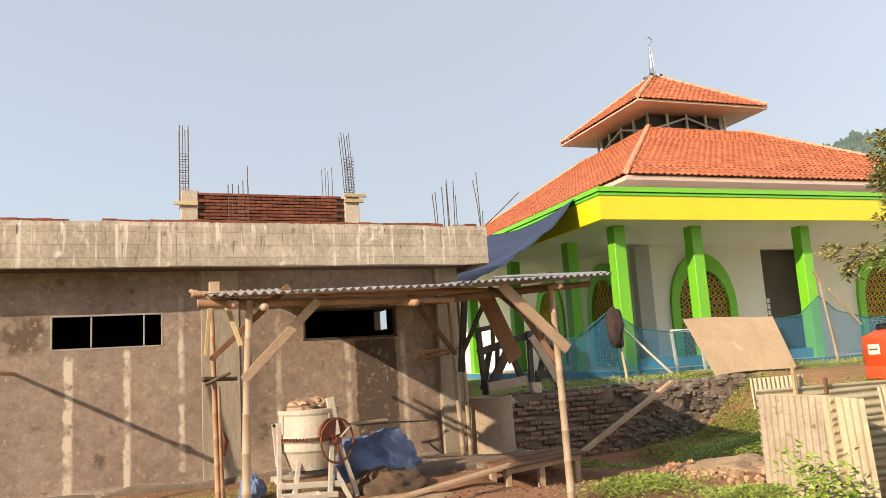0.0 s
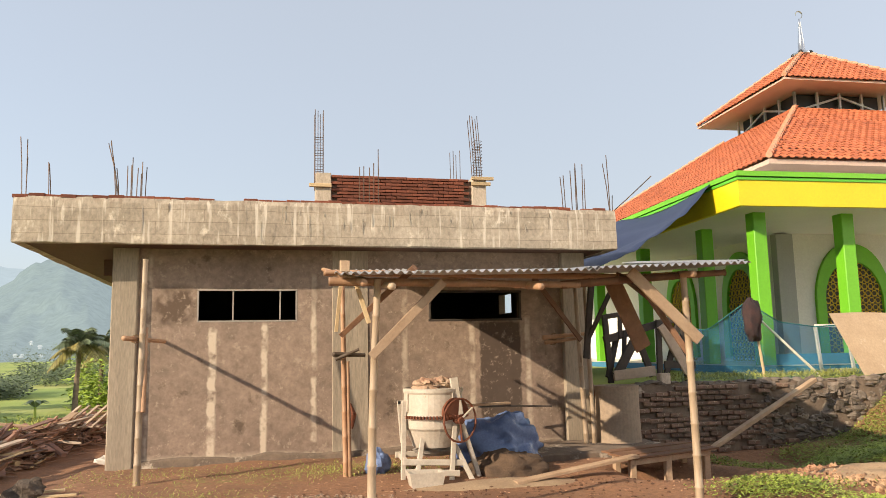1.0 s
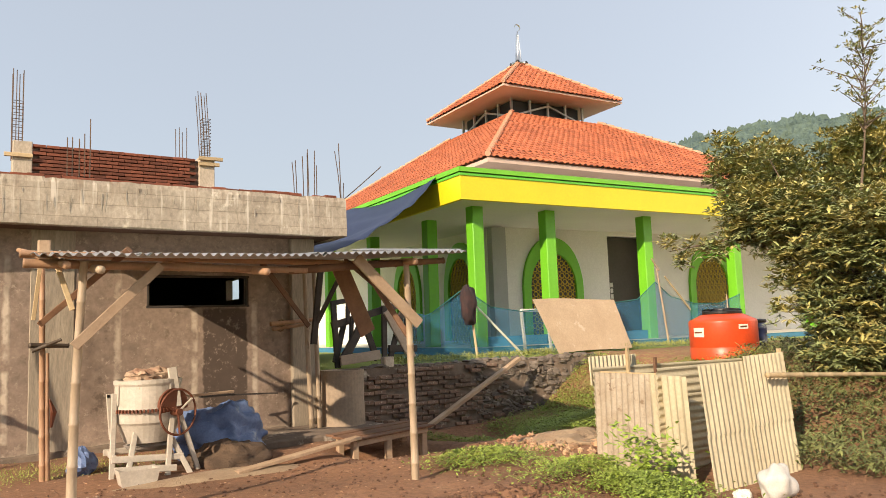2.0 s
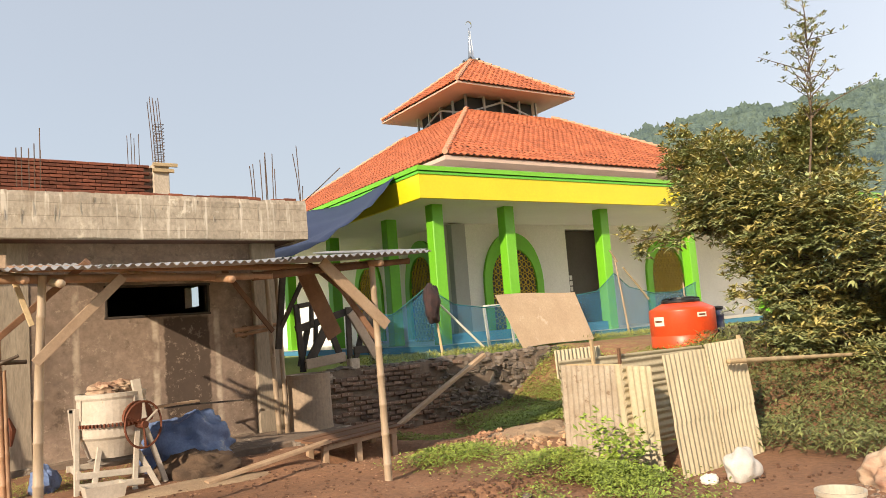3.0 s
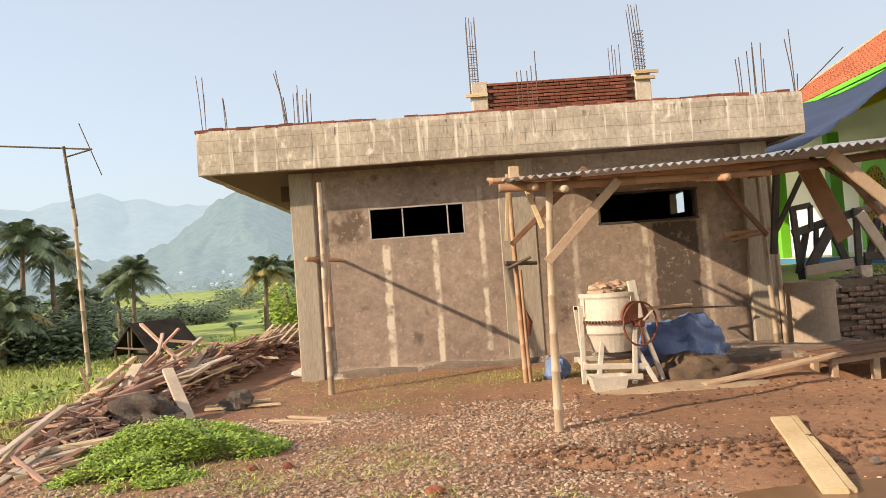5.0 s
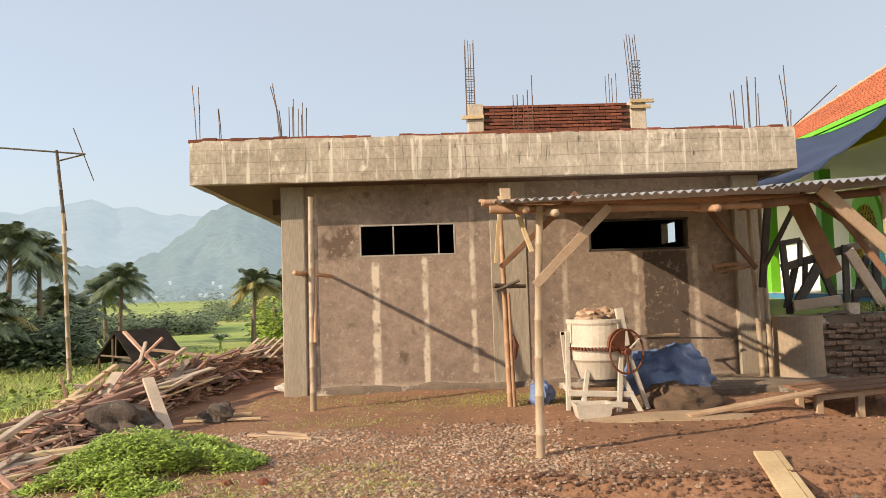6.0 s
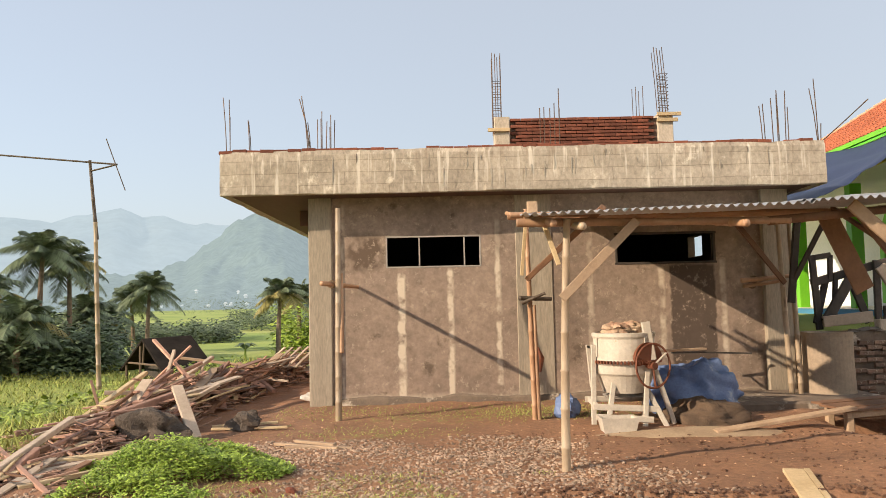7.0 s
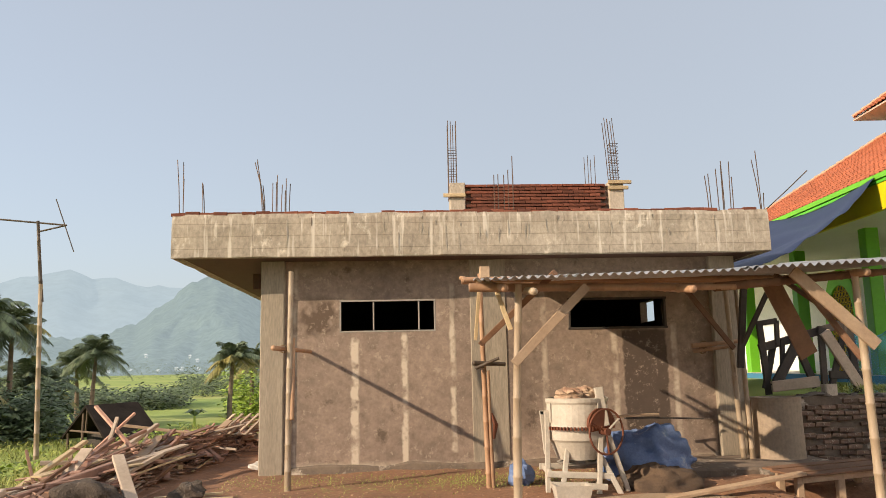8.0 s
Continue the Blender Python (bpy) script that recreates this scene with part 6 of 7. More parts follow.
# ---- heap of old roof timber, stones, weeds ----
def timber_pile():
    rnd = random.Random(21)
    ys = (4.4, 5.5, 7.0, 9.0, 10.5, 12.0, 14.5, 16.0)
    mid = (-3.95, -4.05, -4.1, -4.05, -3.85, -3.65, -3.5, -3.5)
    wide = (0.30, 0.36, 0.40, 0.42, 0.40, 0.36, 0.40, 0.35)
    high = (0.10, 0.16, 0.36, 0.52, 0.56, 0.42, 0.50, 0.30)
    for i in range(284):
        u = rnd.random()
        y = 6.6 + 5.6 * rnd.random() if u < 0.68 else (rnd.gauss(14.4, 0.7) if u < 0.91 else rnd.uniform(4.4, 6.6))
        m, w, h = (float(np.interp(y, ys, k)) for k in (mid, wide, high))
        off = max(-1.5, min(1.5, rnd.gauss(0, 0.62)))
        x = m + w * off
        z = max(gz(x, y), -0.5) + 0.03 + rnd.random() ** 0.7 * h * math.exp(-0.9 * off * off)
        back = y > 12.6
        yaw = rnd.gauss(0.08, 0.26) if rnd.random() < 0.76 else rnd.uniform(-1.5, 1.5)
        ln = rnd.uniform(0.5, 1.5) if back or rnd.random() < 0.35 else rnd.uniform(1.0, 2.7)
        if abs(yaw) > 0.8:
            ln = min(ln, 1.2)
        d = Vector((math.sin(yaw), math.cos(yaw), rnd.gauss(0.09, 0.10)))
        bw, bt = rnd.choice([(0.03, 0.02), (0.035, 0.025), (0.05, 0.03), (0.045, 0.02), (0.09, 0.02), (0.04, 0.04), (0.12, 0.022), (0.06, 0.05), (0.075, 0.06), (0.15, 0.02)])
        c = Vector((x, y, z))
        p0, p1 = c - d * ln / 2, c + d * ln / 2
        for p in (p0, p1):
            p.z = max(p.z, gz(p.x, p.y) + 0.02)
        s = Soup()
        s.beam(p0, p1, bw, bt)
        k = rnd.choices(["wood_red", "wood_grey", "wood", "wood_brown", "wood_pale"], [0.50, 0.16, 0.10, 0.17, 0.07])[0]
        whole("old_timber", s, M[k], "reddish weathered batten in a demolition heap" if k == "wood_red" else "weathered timber piece in a demolition heap", "timber", "demolition timber heap")
    # tall and long pieces that stand out of the heap
    for p, q, w, t, m in (((-3.77, 9.0, 0.42), (-4.76, 10.0, 1.05), 0.06, 0.04, "wood_red"), ((-4.25, 9.0, 0.30), (-4.24, 9.5, 0.90), 0.05, 0.04, "wood_grey"), ((-4.5, 9.2, 0.40), (-4.05, 9.7, 0.95), 0.045, 0.035, "wood_red"),
                          ((-5.05, 12.0, 0.62), (-3.6, 12.0, 0.42), 0.07, 0.05, "wood"), ((-4.65, 6.0, -0.08), (-4.5, 9.0, 0.60), 0.075, 0.05, "wood_pale"), ((-3.70, 7.9, 0.34), (-3.25, 9.6, 0.46), 0.13, 0.03, "wood_grey"), ((-4.25, 6.3, 0.20), (-3.5, 7.7, 0.44), 0.11, 0.09, "wood_red"),
                          ((-4.05, 7.2, 0.25), (-3.95, 7.7, 0.62), 0.16, 0.02, "wood_grey"), ((-5.0, 5.5, -0.05), (-3.9, 5.9, 0.10), 0.07, 0.05, "wood"), ((-3.9, 5.1, 0.06), (-2.95, 5.3, 0.13), 0.11, 0.09, "wood_pale"), ((-3.7, 4.2, 0.04), (-3.0, 4.9, 0.09), 0.06, 0.04, "wood_pale"),
                          ((-4.5, 5.0, 0.03), (-3.7, 5.2, 0.08), 0.16, 0.03, "wood_pale"), ((-4.1, 4.7, 0.03), (-3.4, 5.0, 0.10), 0.13, 0.03, "wood_grey")):
        s = Soup()
        s.beam(p, q, w, t)
        whole("old_timber", s, M[m], "long timber sticking out of the demolition heap", "timber", "demolition timber heap")
    # a ladder-like broken crate on the far end of the heap
    t = thing("slatted_frame", (-3.4, 13.8, 0.3), "grey slatted wooden frame fallen on the heap", "frame")
    for i in range(5):
        s = Soup()
        s.beam((-3.75 + 0.17 * i, 13.2, 0.30), (-3.45 + 0.17 * i, 14.0, 0.66), 0.06, 0.025)
        part("slat", s, M["wood_grey"], t)
    for k in (0.1, 0.9):
        s = Soup()
        s.beam((-3.80 + 0.3 * k, 13.2 + 0.8 * k, 0.27 + 0.36 * k), (-2.97 + 0.3 * k, 13.2 + 0.8 * k, 0.27 + 0.36 * k), 0.06, 0.03)
        part("rail", s, M["wood_grey"], t)


timber_pile()


def splinters():
    """Laths, splinters and bark lying between the timbers, too many and small to pick apart."""
    s = Soup()
    rnd = random.Random(91)
    for i in range(1500):
        y = rnd.uniform(4.3, 15.2)
        m = float(np.interp(y, (4.3, 7.0, 9.0, 12.0, 15.2), (-3.9, -4.05, -4.0, -3.65, -3.5)))
        h = float(np.interp(y, (4.3, 7.0, 9.0, 10.5, 15.2), (0.06, 0.30, 0.45, 0.48, 0.40)))
        off = rnd.gauss(0, 0.75)
        x = m + 0.42 * off
        if x > -2.4:
            continue
        z = gz(x, y) + 0.02 + rnd.random() * h * math.exp(-0.9 * off * off)
        yaw, ln = rnd.gauss(0.1, 0.7), rnd.uniform(0.12, 0.7)
        d = Vector((math.sin(yaw), math.cos(yaw), rnd.gauss(0.03, 0.16))) * ln / 2
        c = Vector((x, y, z))
        w = rnd.uniform(0.008, 0.03)
        s.beam(c - d, c + d, w, w * rnd.uniform(0.4, 0.9), 0.001)
    whole("splinters", s, M["splinter"], "broken laths and splinters among the heaped timber", "debris", kind="stuff")


splinters()
timber("grey_board", (-3.42, 7.3, 0.56), (-2.92, 6.5, 0.04), 0.14, 0.05, "wood_grey", "split weathered board leaning on a masonry block", "plank")
for i, (p, q) in enumerate((((-3.0, 7.4, 0.03), (-2.2, 7.6, 0.04)), ((-2.95, 7.2, 0.03), (-2.0, 7.25, 0.03)), ((-1.9, 6.1, 0.03), (-1.15, 5.75, 0.03)), ((-1.7, 6.25, 0.03), (-1.2, 5.85, 0.05)), ((-1.75, 5.9, 0.03), (-1.0, 5.8, 0.02)))):
    timber("loose_batten", p, q, 0.05, 0.03, "wood_pale" if i < 2 else "wood", "loose batten lying on the gravel", "plank", "loose battens")


def masonry_block():
    s = Soup()
    s.lump((-3.42, 6.5, 0.10), (0.43, 0.26, 0.22), 61, 0.6, 44, 26)
    s.v = [(x, y, z + 0.03 * noise.noise((x * 9, y * 9, z * 9))) for x, y, z in s.v]
    whole("masonry_block", s, M["dark_rubble"], "dark broken masonry block under the timber", "rubble")
    s = Soup()
    s.lump((-2.52, 7.3, 0.09), (0.21, 0.17, 0.15), 64, 0.4, 18, 11)
    whole("rock", s, M["dark_rubble"], "dark round stone lying in the yard", "rock")
    s = Soup()
    s.lump((-2.15, 9.9, 0.08), (0.16, 0.1, 0.08), 66, 0.4, 10, 7)
    whole("rock", s, M["sack"], "small pale lump of plaster by the corner", "rubble")
    for i, (x, y, r, m) in enumerate(((-0.05, 2.92, 0.07, "orange"), (-1.6, 3.95, 0.06, "rust"), (-1.3, 4.0, 0.05, "rust"), (4.1, 3.0, 0.07, "stone"), (3.3, 3.3, 0.05, "stone"), (5.2, 3.15, 0.06, "stone"))):
        s = Soup()
        s.lump((x, y, gz(x, y) + 0.02), (r, r * 0.8, r * 0.6), 70 + i, 0.3, 8, 6)
        whole("broken_brick" if m != "stone" else "rock", s, M["brick"] if m != "stone" else M["stone"], "broken red brick piece on the gravel" if m != "stone" else "small brown stone in the mud", "brick" if m != "stone" else "rock")


masonry_block()


def scatter(name, count, place, size, material, label, seed, flat=0.6, rough=0.3, nu=5, nv=3):
    s = Soup()
    rnd = random.Random(seed)
    k = 0
    while k < count:
        p = place(rnd)
        if p is None:
            continue
        x, y = p
        r = size(rnd)
        m = Matrix.Rotation(rnd.uniform(0, 6.28), 3, 'Z')
        z = gz(x, y) + 0.035 * noise.fractal((x * 1.1, y * 1.1, 0.3), 1.0, 2.0, 5) * (1 if -7 < x < 11 else 0)
        s.lump((x, y, z + r * 0.15), (r * rnd.uniform(0.8, 1.4), r * rnd.uniform(0.6, 1.0), r * flat), rnd.randint(0, 9999), rough, nu, nv, m)
        k += 1
    whole(name, s, material, label, "gravel", kind="stuff")


def gravel_place(rnd):
    x, y = rnd.uniform(-3.6, 2.6), -0.6 + 7.0 * rnd.random()
    dens = smooth01(-0.25, 0.3, noise.fractal((x * 0.6, y * 0.6, 5), 1, 2, 3) + 0.35 - 0.20 * abs(y - 3.6) - 0.12 * max(0, x - 0.4))
    return (x, y) if rnd.random() < dens else None


def lane_gravel(rnd):
    x, y = rnd.uniform(1.0, 7.5), rnd.uniform(-0.8, 2.9)
    lim = 2.9 - 0.32 * (x - 1.0) + 0.3 * noise.noise((x * 2, 0, 0))
    return (x, y) if y < lim and rnd.random() < 0.95 * smooth01(-0.9, 1.3, y) else None


scatter("gravel", 14000, gravel_place, lambda r: r.uniform(0.007, 0.024), M["gravel"], "loose brown and grey gravel", 1)
scatter("gravel", 7000, lane_gravel, lambda r: r.uniform(0.008, 0.024), M["gravel_grey"], "grey crushed stone along the lane", 2)
scatter("debris", 1900, lambda r: (r.uniform(-3, 7), 9.4 - 6.5 * r.random() ** 1.4), lambda r: r.uniform(0.005, 0.018), M["chips"], "chips of wood and brick on the soil", 3, 0.35)
scatter("soil_clods", 1500, lambda r: (lambda x: (x, 3.88 - 0.10 * max(0, x - 0.5) + r.gauss(0, 0.12)))(r.uniform(0.6, 7.0)), lambda r: r.uniform(0.008, 0.032), M["soil"], "clods of soil along the cut", 4, 0.55)
scatter("earth_clods", 900, lambda r: (7.6 + r.gauss(0, 0.5), 5.4 + r.gauss(0, 0.4)), lambda r: r.uniform(0.012, 0.055), M["chips"], "crumbled tan earth clods on the bank", 14, 0.9, 0.5)
scatter("soil_clods", 1500, lambda r: (r.uniform(0.5, 8.0), r.uniform(1.2, 6.6)), lambda r: r.uniform(0.008, 0.028), M["soil"], "clods of soil over the yard", 6, 0.6)


def leaves(name, count, place, height, length, width, material, label, seed, spread=0.9, category="weeds", droop=0.3):
    """Low leafy growth: place gives x, y and a height factor."""
    s = Soup()
    rnd = random.Random(seed)
    k = tries = 0
    while k < count and tries < count * 30:
        tries += 1
        p = place(rnd)
        if p is None:
            continue
        x, y, h = p
        z = gz(x, y) + rnd.random() ** 0.6 * height * max(0.05, h)
        a = rnd.uniform(0, 6.28)
        d = Vector((math.cos(a) * spread, math.sin(a) * spread, rnd.uniform(-0.2, 0.9)))
        l = length * rnd.uniform(0.6, 1.3)
        s.leaf(Vector((x, y, z)), d, Vector((0, 0, 1)), l, width * rnd.uniform(0.7, 1.2), 0.2, droop * rnd.random())
        k += 1
    return whole(name, s, material, label, category, kind="stuff")


def bush_place(rnd):
    a, r = rnd.uniform(0, 6.28), math.sqrt(rnd.random())
    x, y = -2.5 + 1.12 * r * math.cos(a), 4.62 + 1.0 * r * math.sin(a)
    if noise.noise((x * 2.3, y * 2.3, 7)) + 0.55 < r * 0.7:
        return None
    return x, y, (1 - r * r) * (0.8 + 0.5 * noise.noise((x * 3, y * 3, 1)))


leaves("ground_bush", 15000, bush_place, 0.40, 0.045, 0.03, M["bushleaf"], "low bright green leafy bush at the yard edge", 1, category="bush")


def weeds_place(rnd):
    x, y = rnd.uniform(4.7, 9.6), rnd.uniform(1.5, 8.8)
    on_bank = smooth01(0.35, 0.0, abs((y - 8.7) + 0.75 * (x - 7.2))) * 0.9
    by_screen = math.exp(-((x - 6.05) / 0.55) ** 2 - ((y - 2.95) / 0.85) ** 2) * 1.5 * (1 if y > 2.45 or x < 6.3 else 0.25)
    tuft = math.exp(-((x - 5.7) / 0.55) ** 2 - ((y - 4.9) / 0.35) ** 2)
    edge = math.exp(-((x - 9.2) / 0.6) ** 2 - ((y - 7.2) / 0.9) ** 2) * 1.2
    d = max(on_bank * 0.9, by_screen, tuft, edge) * (0.6 + 1.1 * noise.noise((x * 1.7, y * 1.7, 3)))
    return (x, y, 0.35 + 0.65 * min(1, d)) if rnd.random() < d else None


leaves("weeds", 20000, weeds_place, 0.25, 0.055, 0.024, M["weed"], "green weeds along the bank and screen", 2)


def bank_place(rnd):
    x, y = rnd.uniform(8.3, 11.6), rnd.uniform(4.8, 9.0)
    d = 0.75 * smooth01(8.3, 9.3, x - 0.35 * (8.5 - y)) * (0.55 + 1.3 * noise.noise((x * 1.3, y * 1.3, 8)))
    return (x, y, 0.4 + 0.6 * rnd.random()) if rnd.random() < d else None


leaves("bank_weeds", 11000, bank_place, 0.16, 0.06, 0.026, M["weed"], "green creeping weeds on the earth bank", 12)


def shrub_place(rnd):
    x, y = 6.55 + rnd.gauss(0, 0.13), 3.15 + rnd.gauss(0, 0.25)
    return x, y, max(0.1, 1.0 - abs(x - 6.55) * 3)


leaves("shrub", 450, shrub_place, 0.75, 0.11, 0.06, M["bushleaf"], "young leafy shrub before the screen", 3, category="shrub")


def slope_place(rnd):
    x, y = rnd.uniform(8.2, 12.6), rnd.uniform(1.0, 5.0)
    return (x, y, 0.6 + 0.5 * noise.noise((x * 2, y * 2, 9))) if rnd.random() < 0.9 else None


leaves("undergrowth", 16000, slope_place, 0.42, 0.12, 0.03, M["thicket"], "tangled green undergrowth below the tree", 4, droop=0.5)
leaves("terrace_grass", 5200, lambda r: (r.uniform(6.9, 17.5), 9.5 + abs(r.gauss(0, 0.35)), 0.7 + 0.5 * r.random()), 0.10, 0.13, 0.014, M["grassblade"], "grass along the terrace edge", 5, 0.5, "grass")


def yard_grass(rnd):
    x, y = rnd.uniform(-2.4, 3.0), rnd.uniform(6.2, 9.3)
    d = math.exp(-((x - 1.5) / 1.0) ** 2 - ((y - 8.1) / 0.45) ** 2) + 0.5 * math.exp(-((x + 0.9) / 0.9) ** 2 - ((y - 6.7) / 0.3) ** 2) + 0.25 * math.exp(-((y - 8.4) / 0.6) ** 2)
    return (x, y, 0.6) if rnd.random() < d else None


leaves("yard_grass", 3200, yard_grass, 0.05, 0.06, 0.010, M["grassblade"], "thin short grass in the yard", 6, 0.6, "grass")


def fore_grass(rnd):
    x, y = rnd.uniform(-3.2, 1.0), rnd.uniform(2.2, 4.5)
    d = noise.fractal((x * 0.9, y * 0.9, 11), 1, 2, 3) + 0.15
    return (x, y, 0.6) if rnd.random() < d else None


leaves("fore_grass", 2600, fore_grass, 0.04, 0.07, 0.010, M["grassblade"], "sparse grass among the gravel", 7, 0.7, "grass")


def slope_grass(rnd):
    x, y = rnd.uniform(-13, -4.35), rnd.uniform(3.5, 17)
    return (x, y, 0.6 + 0.7 * noise.noise((x * 0.8, y * 0.8, 2)))


leaves("slope_grass", 26000, slope_grass, 0.22, 0.26, 0.022, M["grassblade"], "rough grass falling to the paddies", 8, 0.5, "grass")


def field_grass(rnd):
    x, y = rnd.uniform(-30, -9), rnd.uniform(14, 44)
    return (x, y, 0.5 + 0.9 * noise.noise((x * 0.25, y * 0.4, 5))) if noise.noise((x * 0.12, y * 0.3, 14)) > -0.35 else None


leaves("field_grass", 24000, field_grass, 0.30, 0.34, 0.05, M["grassblade"], "tufted green grass over the paddy field", 18, 0.5, "grass")


def slope_weeds(rnd):
    x, y = rnd.uniform(-16, -6.5), rnd.uniform(9, 24)
    return (x, y, 1.0) if noise.noise((x * 0.35, y * 0.35, 21)) > 0.12 else None


leaves("slope_weeds", 5000, slope_weeds, 0.6, 0.20, 0.10, M["weed"], "leafy weeds on the slope", 9)


# ---- aerial on a bamboo mast ----
def aerial():
    t = thing("tv_aerial", (-7.65, 15.0, -1.2), "tv aerial on a tall leaning bamboo mast", "aerial")
    x, y = -7.85, 14.9
    s = Soup()
    bamboo(s, (x, y, gz(x, y) - 0.1), (-8.10, 15.1, 3.6), 0.06, 0.002, 3, 0.45)
    part("mast", s, M["bamboo"], t, smooth=True)
    s = Soup()
    bamboo(s, (-8.06, 15.1, 3.2), (-8.26, 15.12, 5.07), 0.045, 0.002, 4, 0.45)
    part("mast_top", s, M["bamboo_dark"], t, smooth=True)
    for p, q, r in (((-10.6, 15.2, 5.28), (-7.6, 15.1, 4.96), 0.022), ((-8.2, 15.1, 4.82), (-7.6, 15.1, 4.96), 0.02), ((-7.87, 15.1, 5.58), (-7.41, 15.1, 4.34), 0.012)):
        s = Soup()
        s.tube([p, q], r, 6)
        part("boom", s, M["bamboo_dark"], t)


aerial()


# ---- hut, palms, trees over the paddies ----
def hut():
    t = thing("field_hut", (-13.85, 34.2, -2), "low field hut with black thatched roof and open gable", "hut")
    along, across = Vector((0.8, 0.6, 0)), Vector((0.6, -0.8, 0))
    a0 = Vector((-14.15, 33.0, 0.16))
    a1 = a0 + along * 2.3 + Vector((0, 0, 0.06))
    roofs = []
    for side, reach in ((1, 3.4), (-1, 3.8)):
        drop = across * side * reach - Vector((0, 0, 0.42 * reach))
        s = Soup()
        vs = [a0, a1, a1 + drop * 1.02, a0 + drop]
        th = Vector((0, 0, 0.12))
        s.add(vs + [v - th for v in vs], [(0, 1, 2, 3), (7, 6, 5, 4), (0, 4, 5, 1), (1, 5, 6, 2), (2, 6, 7, 3), (3, 7, 4, 0)])
        roof = part("roof", s, M["roof_black"], t)
        rnd = random.Random(2 + side)
        for i in range(24):
            p = (a0 + drop).lerp(a1 + drop, i / 23)
            s = Soup()
            s.beam(p, p + drop.normalized() * (0.12 + 0.12 * rnd.random()) - Vector((0, 0, 0.06)), 0.09, 0.03)
            part("thatch", s, M["roof_black"], roof)
        roofs.append(drop)
    lo0, lo1 = a0 + roofs[0] * 0.72, a0 + roofs[1] * 0.72
    for p, q in ((lo0, lo1), (a0 - Vector((0, 0, 0.1)), (lo0 + lo1) / 2)):
        s = Soup()
        s.tube([p - Vector((0, 0, 0.1)) + along * 0.1, q - Vector((0, 0, 0.1)) + along * 0.1], 0.05, 6)
        part("tie_beam", s, M["bark"], t)
    for k in (0.1, 2.0):
        for d in (roofs[0], roofs[1], roofs[1] * 0.2):
            p = a0 + along * k + d * 0.8
            s = Soup()
            s.tube([(p.x, p.y, gz(p.x, p.y) - 0.1), (p.x, p.y, p.z - 0.05)], 0.06, 7)
            part("post", s, M["bark"], t)
    s = Soup()
    c = a0 + along * 0.9
    vs = [c + roofs[0] * 0.75, c + roofs[1] * 0.75, c + along * 1.2 + roofs[1] * 0.75, c + along * 1.2 + roofs[0] * 0.75]
    top = [Vector((v.x, v.y, v.z - 0.15)) for v in vs]
    low = [Vector((v.x, v.y, -2.1)) for v in vs]
    s.add(low + top, [(3, 2, 1, 0), (4, 5, 6, 7), (0, 1, 5, 4), (1, 2, 6, 5), (2, 3, 7, 6), (3, 0, 4, 7)])
    part("wall", s, M["wood_black"], t)


hut()


def palm(x, y, height, seed, fronds=20, size=2.6, yellow=0.0, lean=0.0, group="coconut palms"):
    z0 = gz(x, y)
    rnd = random.Random(seed)
    t = thing("coconut_palm", (x, y, z0), "coconut palm with drooping feathered fronds", "palm", group)
    top = Vector((x + lean, y, z0 + height))
    s = Soup()
    n = 14
    pts = [Vector((x + lean * (i / n) ** 2, y, z0 - 0.1 + (height + 0.1) * i / n)) for i in range(n + 1)]
    s.tube(pts, [0.19 - 0.08 * i / n + (0.012 if i % 2 else 0) for i in range(n + 1)], 8)
    part("trunk", s, M["palmbark"], t, smooth=True)
    crowns = {False: Soup(), True: Soup()}
    for i in range(fronds):
        a = 2.4 * i + rnd.uniform(-.3, .3)
        lift = 1.3 - 1.65 * (i / fronds) + rnd.uniform(-.12, .12)
        dry = rnd.random() < yellow and lift < 0.35
        c = crowns[dry]
        ln = size * rnd.uniform(0.8, 1.1)
        out = Vector((math.cos(a), math.sin(a), 0))
        spine = []
        for k in range(13):
            u = k / 12
            spine.append(top + out * ln * (u * math.cos(max(-1.2, lift)) if lift > -1 else u * 0.3) * (1 - 0.12 * u) + Vector((0, 0, ln * (math.sin(lift) * u - 0.5 * u * u))))
        c.tube(spine, [0.035 * (1 - 0.85 * k / 12) for k in range(13)], 4)
        for k in range(2, 50):
            u = k / 50 * 12
            j = min(int(u), 11)
            p = spine[j].lerp(spine[j + 1], u - j)
            d = (spine[j + 1] - spine[j]).normalized()
            for sd in (-1, 1):
                side = d.cross(Vector((0, 0, 1)))
                side = (side.normalized() if side.length > 0.01 else Vector((1, 0, 0))) * sd
                l = 0.37 * size / 2.6 * (0.35 + math.sin(math.pi * min(1, k / 50 + 0.12)) ** 0.7) * 1.5
                q = p + (side + d * 0.6) .normalized() * l - Vector((0, 0, l * rnd.uniform(0.35, 0.75)))
                m = p.lerp(q, 0.5) + Vector((0, 0, 0.02))
                w = d * 0.030
                c.add([p - w, p + w, m + w, m - w, q], [(0, 1, 2, 3), (3, 2, 4)])
    part("crown", crowns[False], M["palm"], t, "green feathered crown", kind="stuff")
    if crowns[True].v:
        part("dry_fronds", crowns[True], M["palm_yellow"], t, "yellowed hanging fronds", kind="stuff")
    return t


def polar(az, d):
    return 0.05 + d * math.sin(radians(az)), -2.39 + d * math.cos(radians(az))


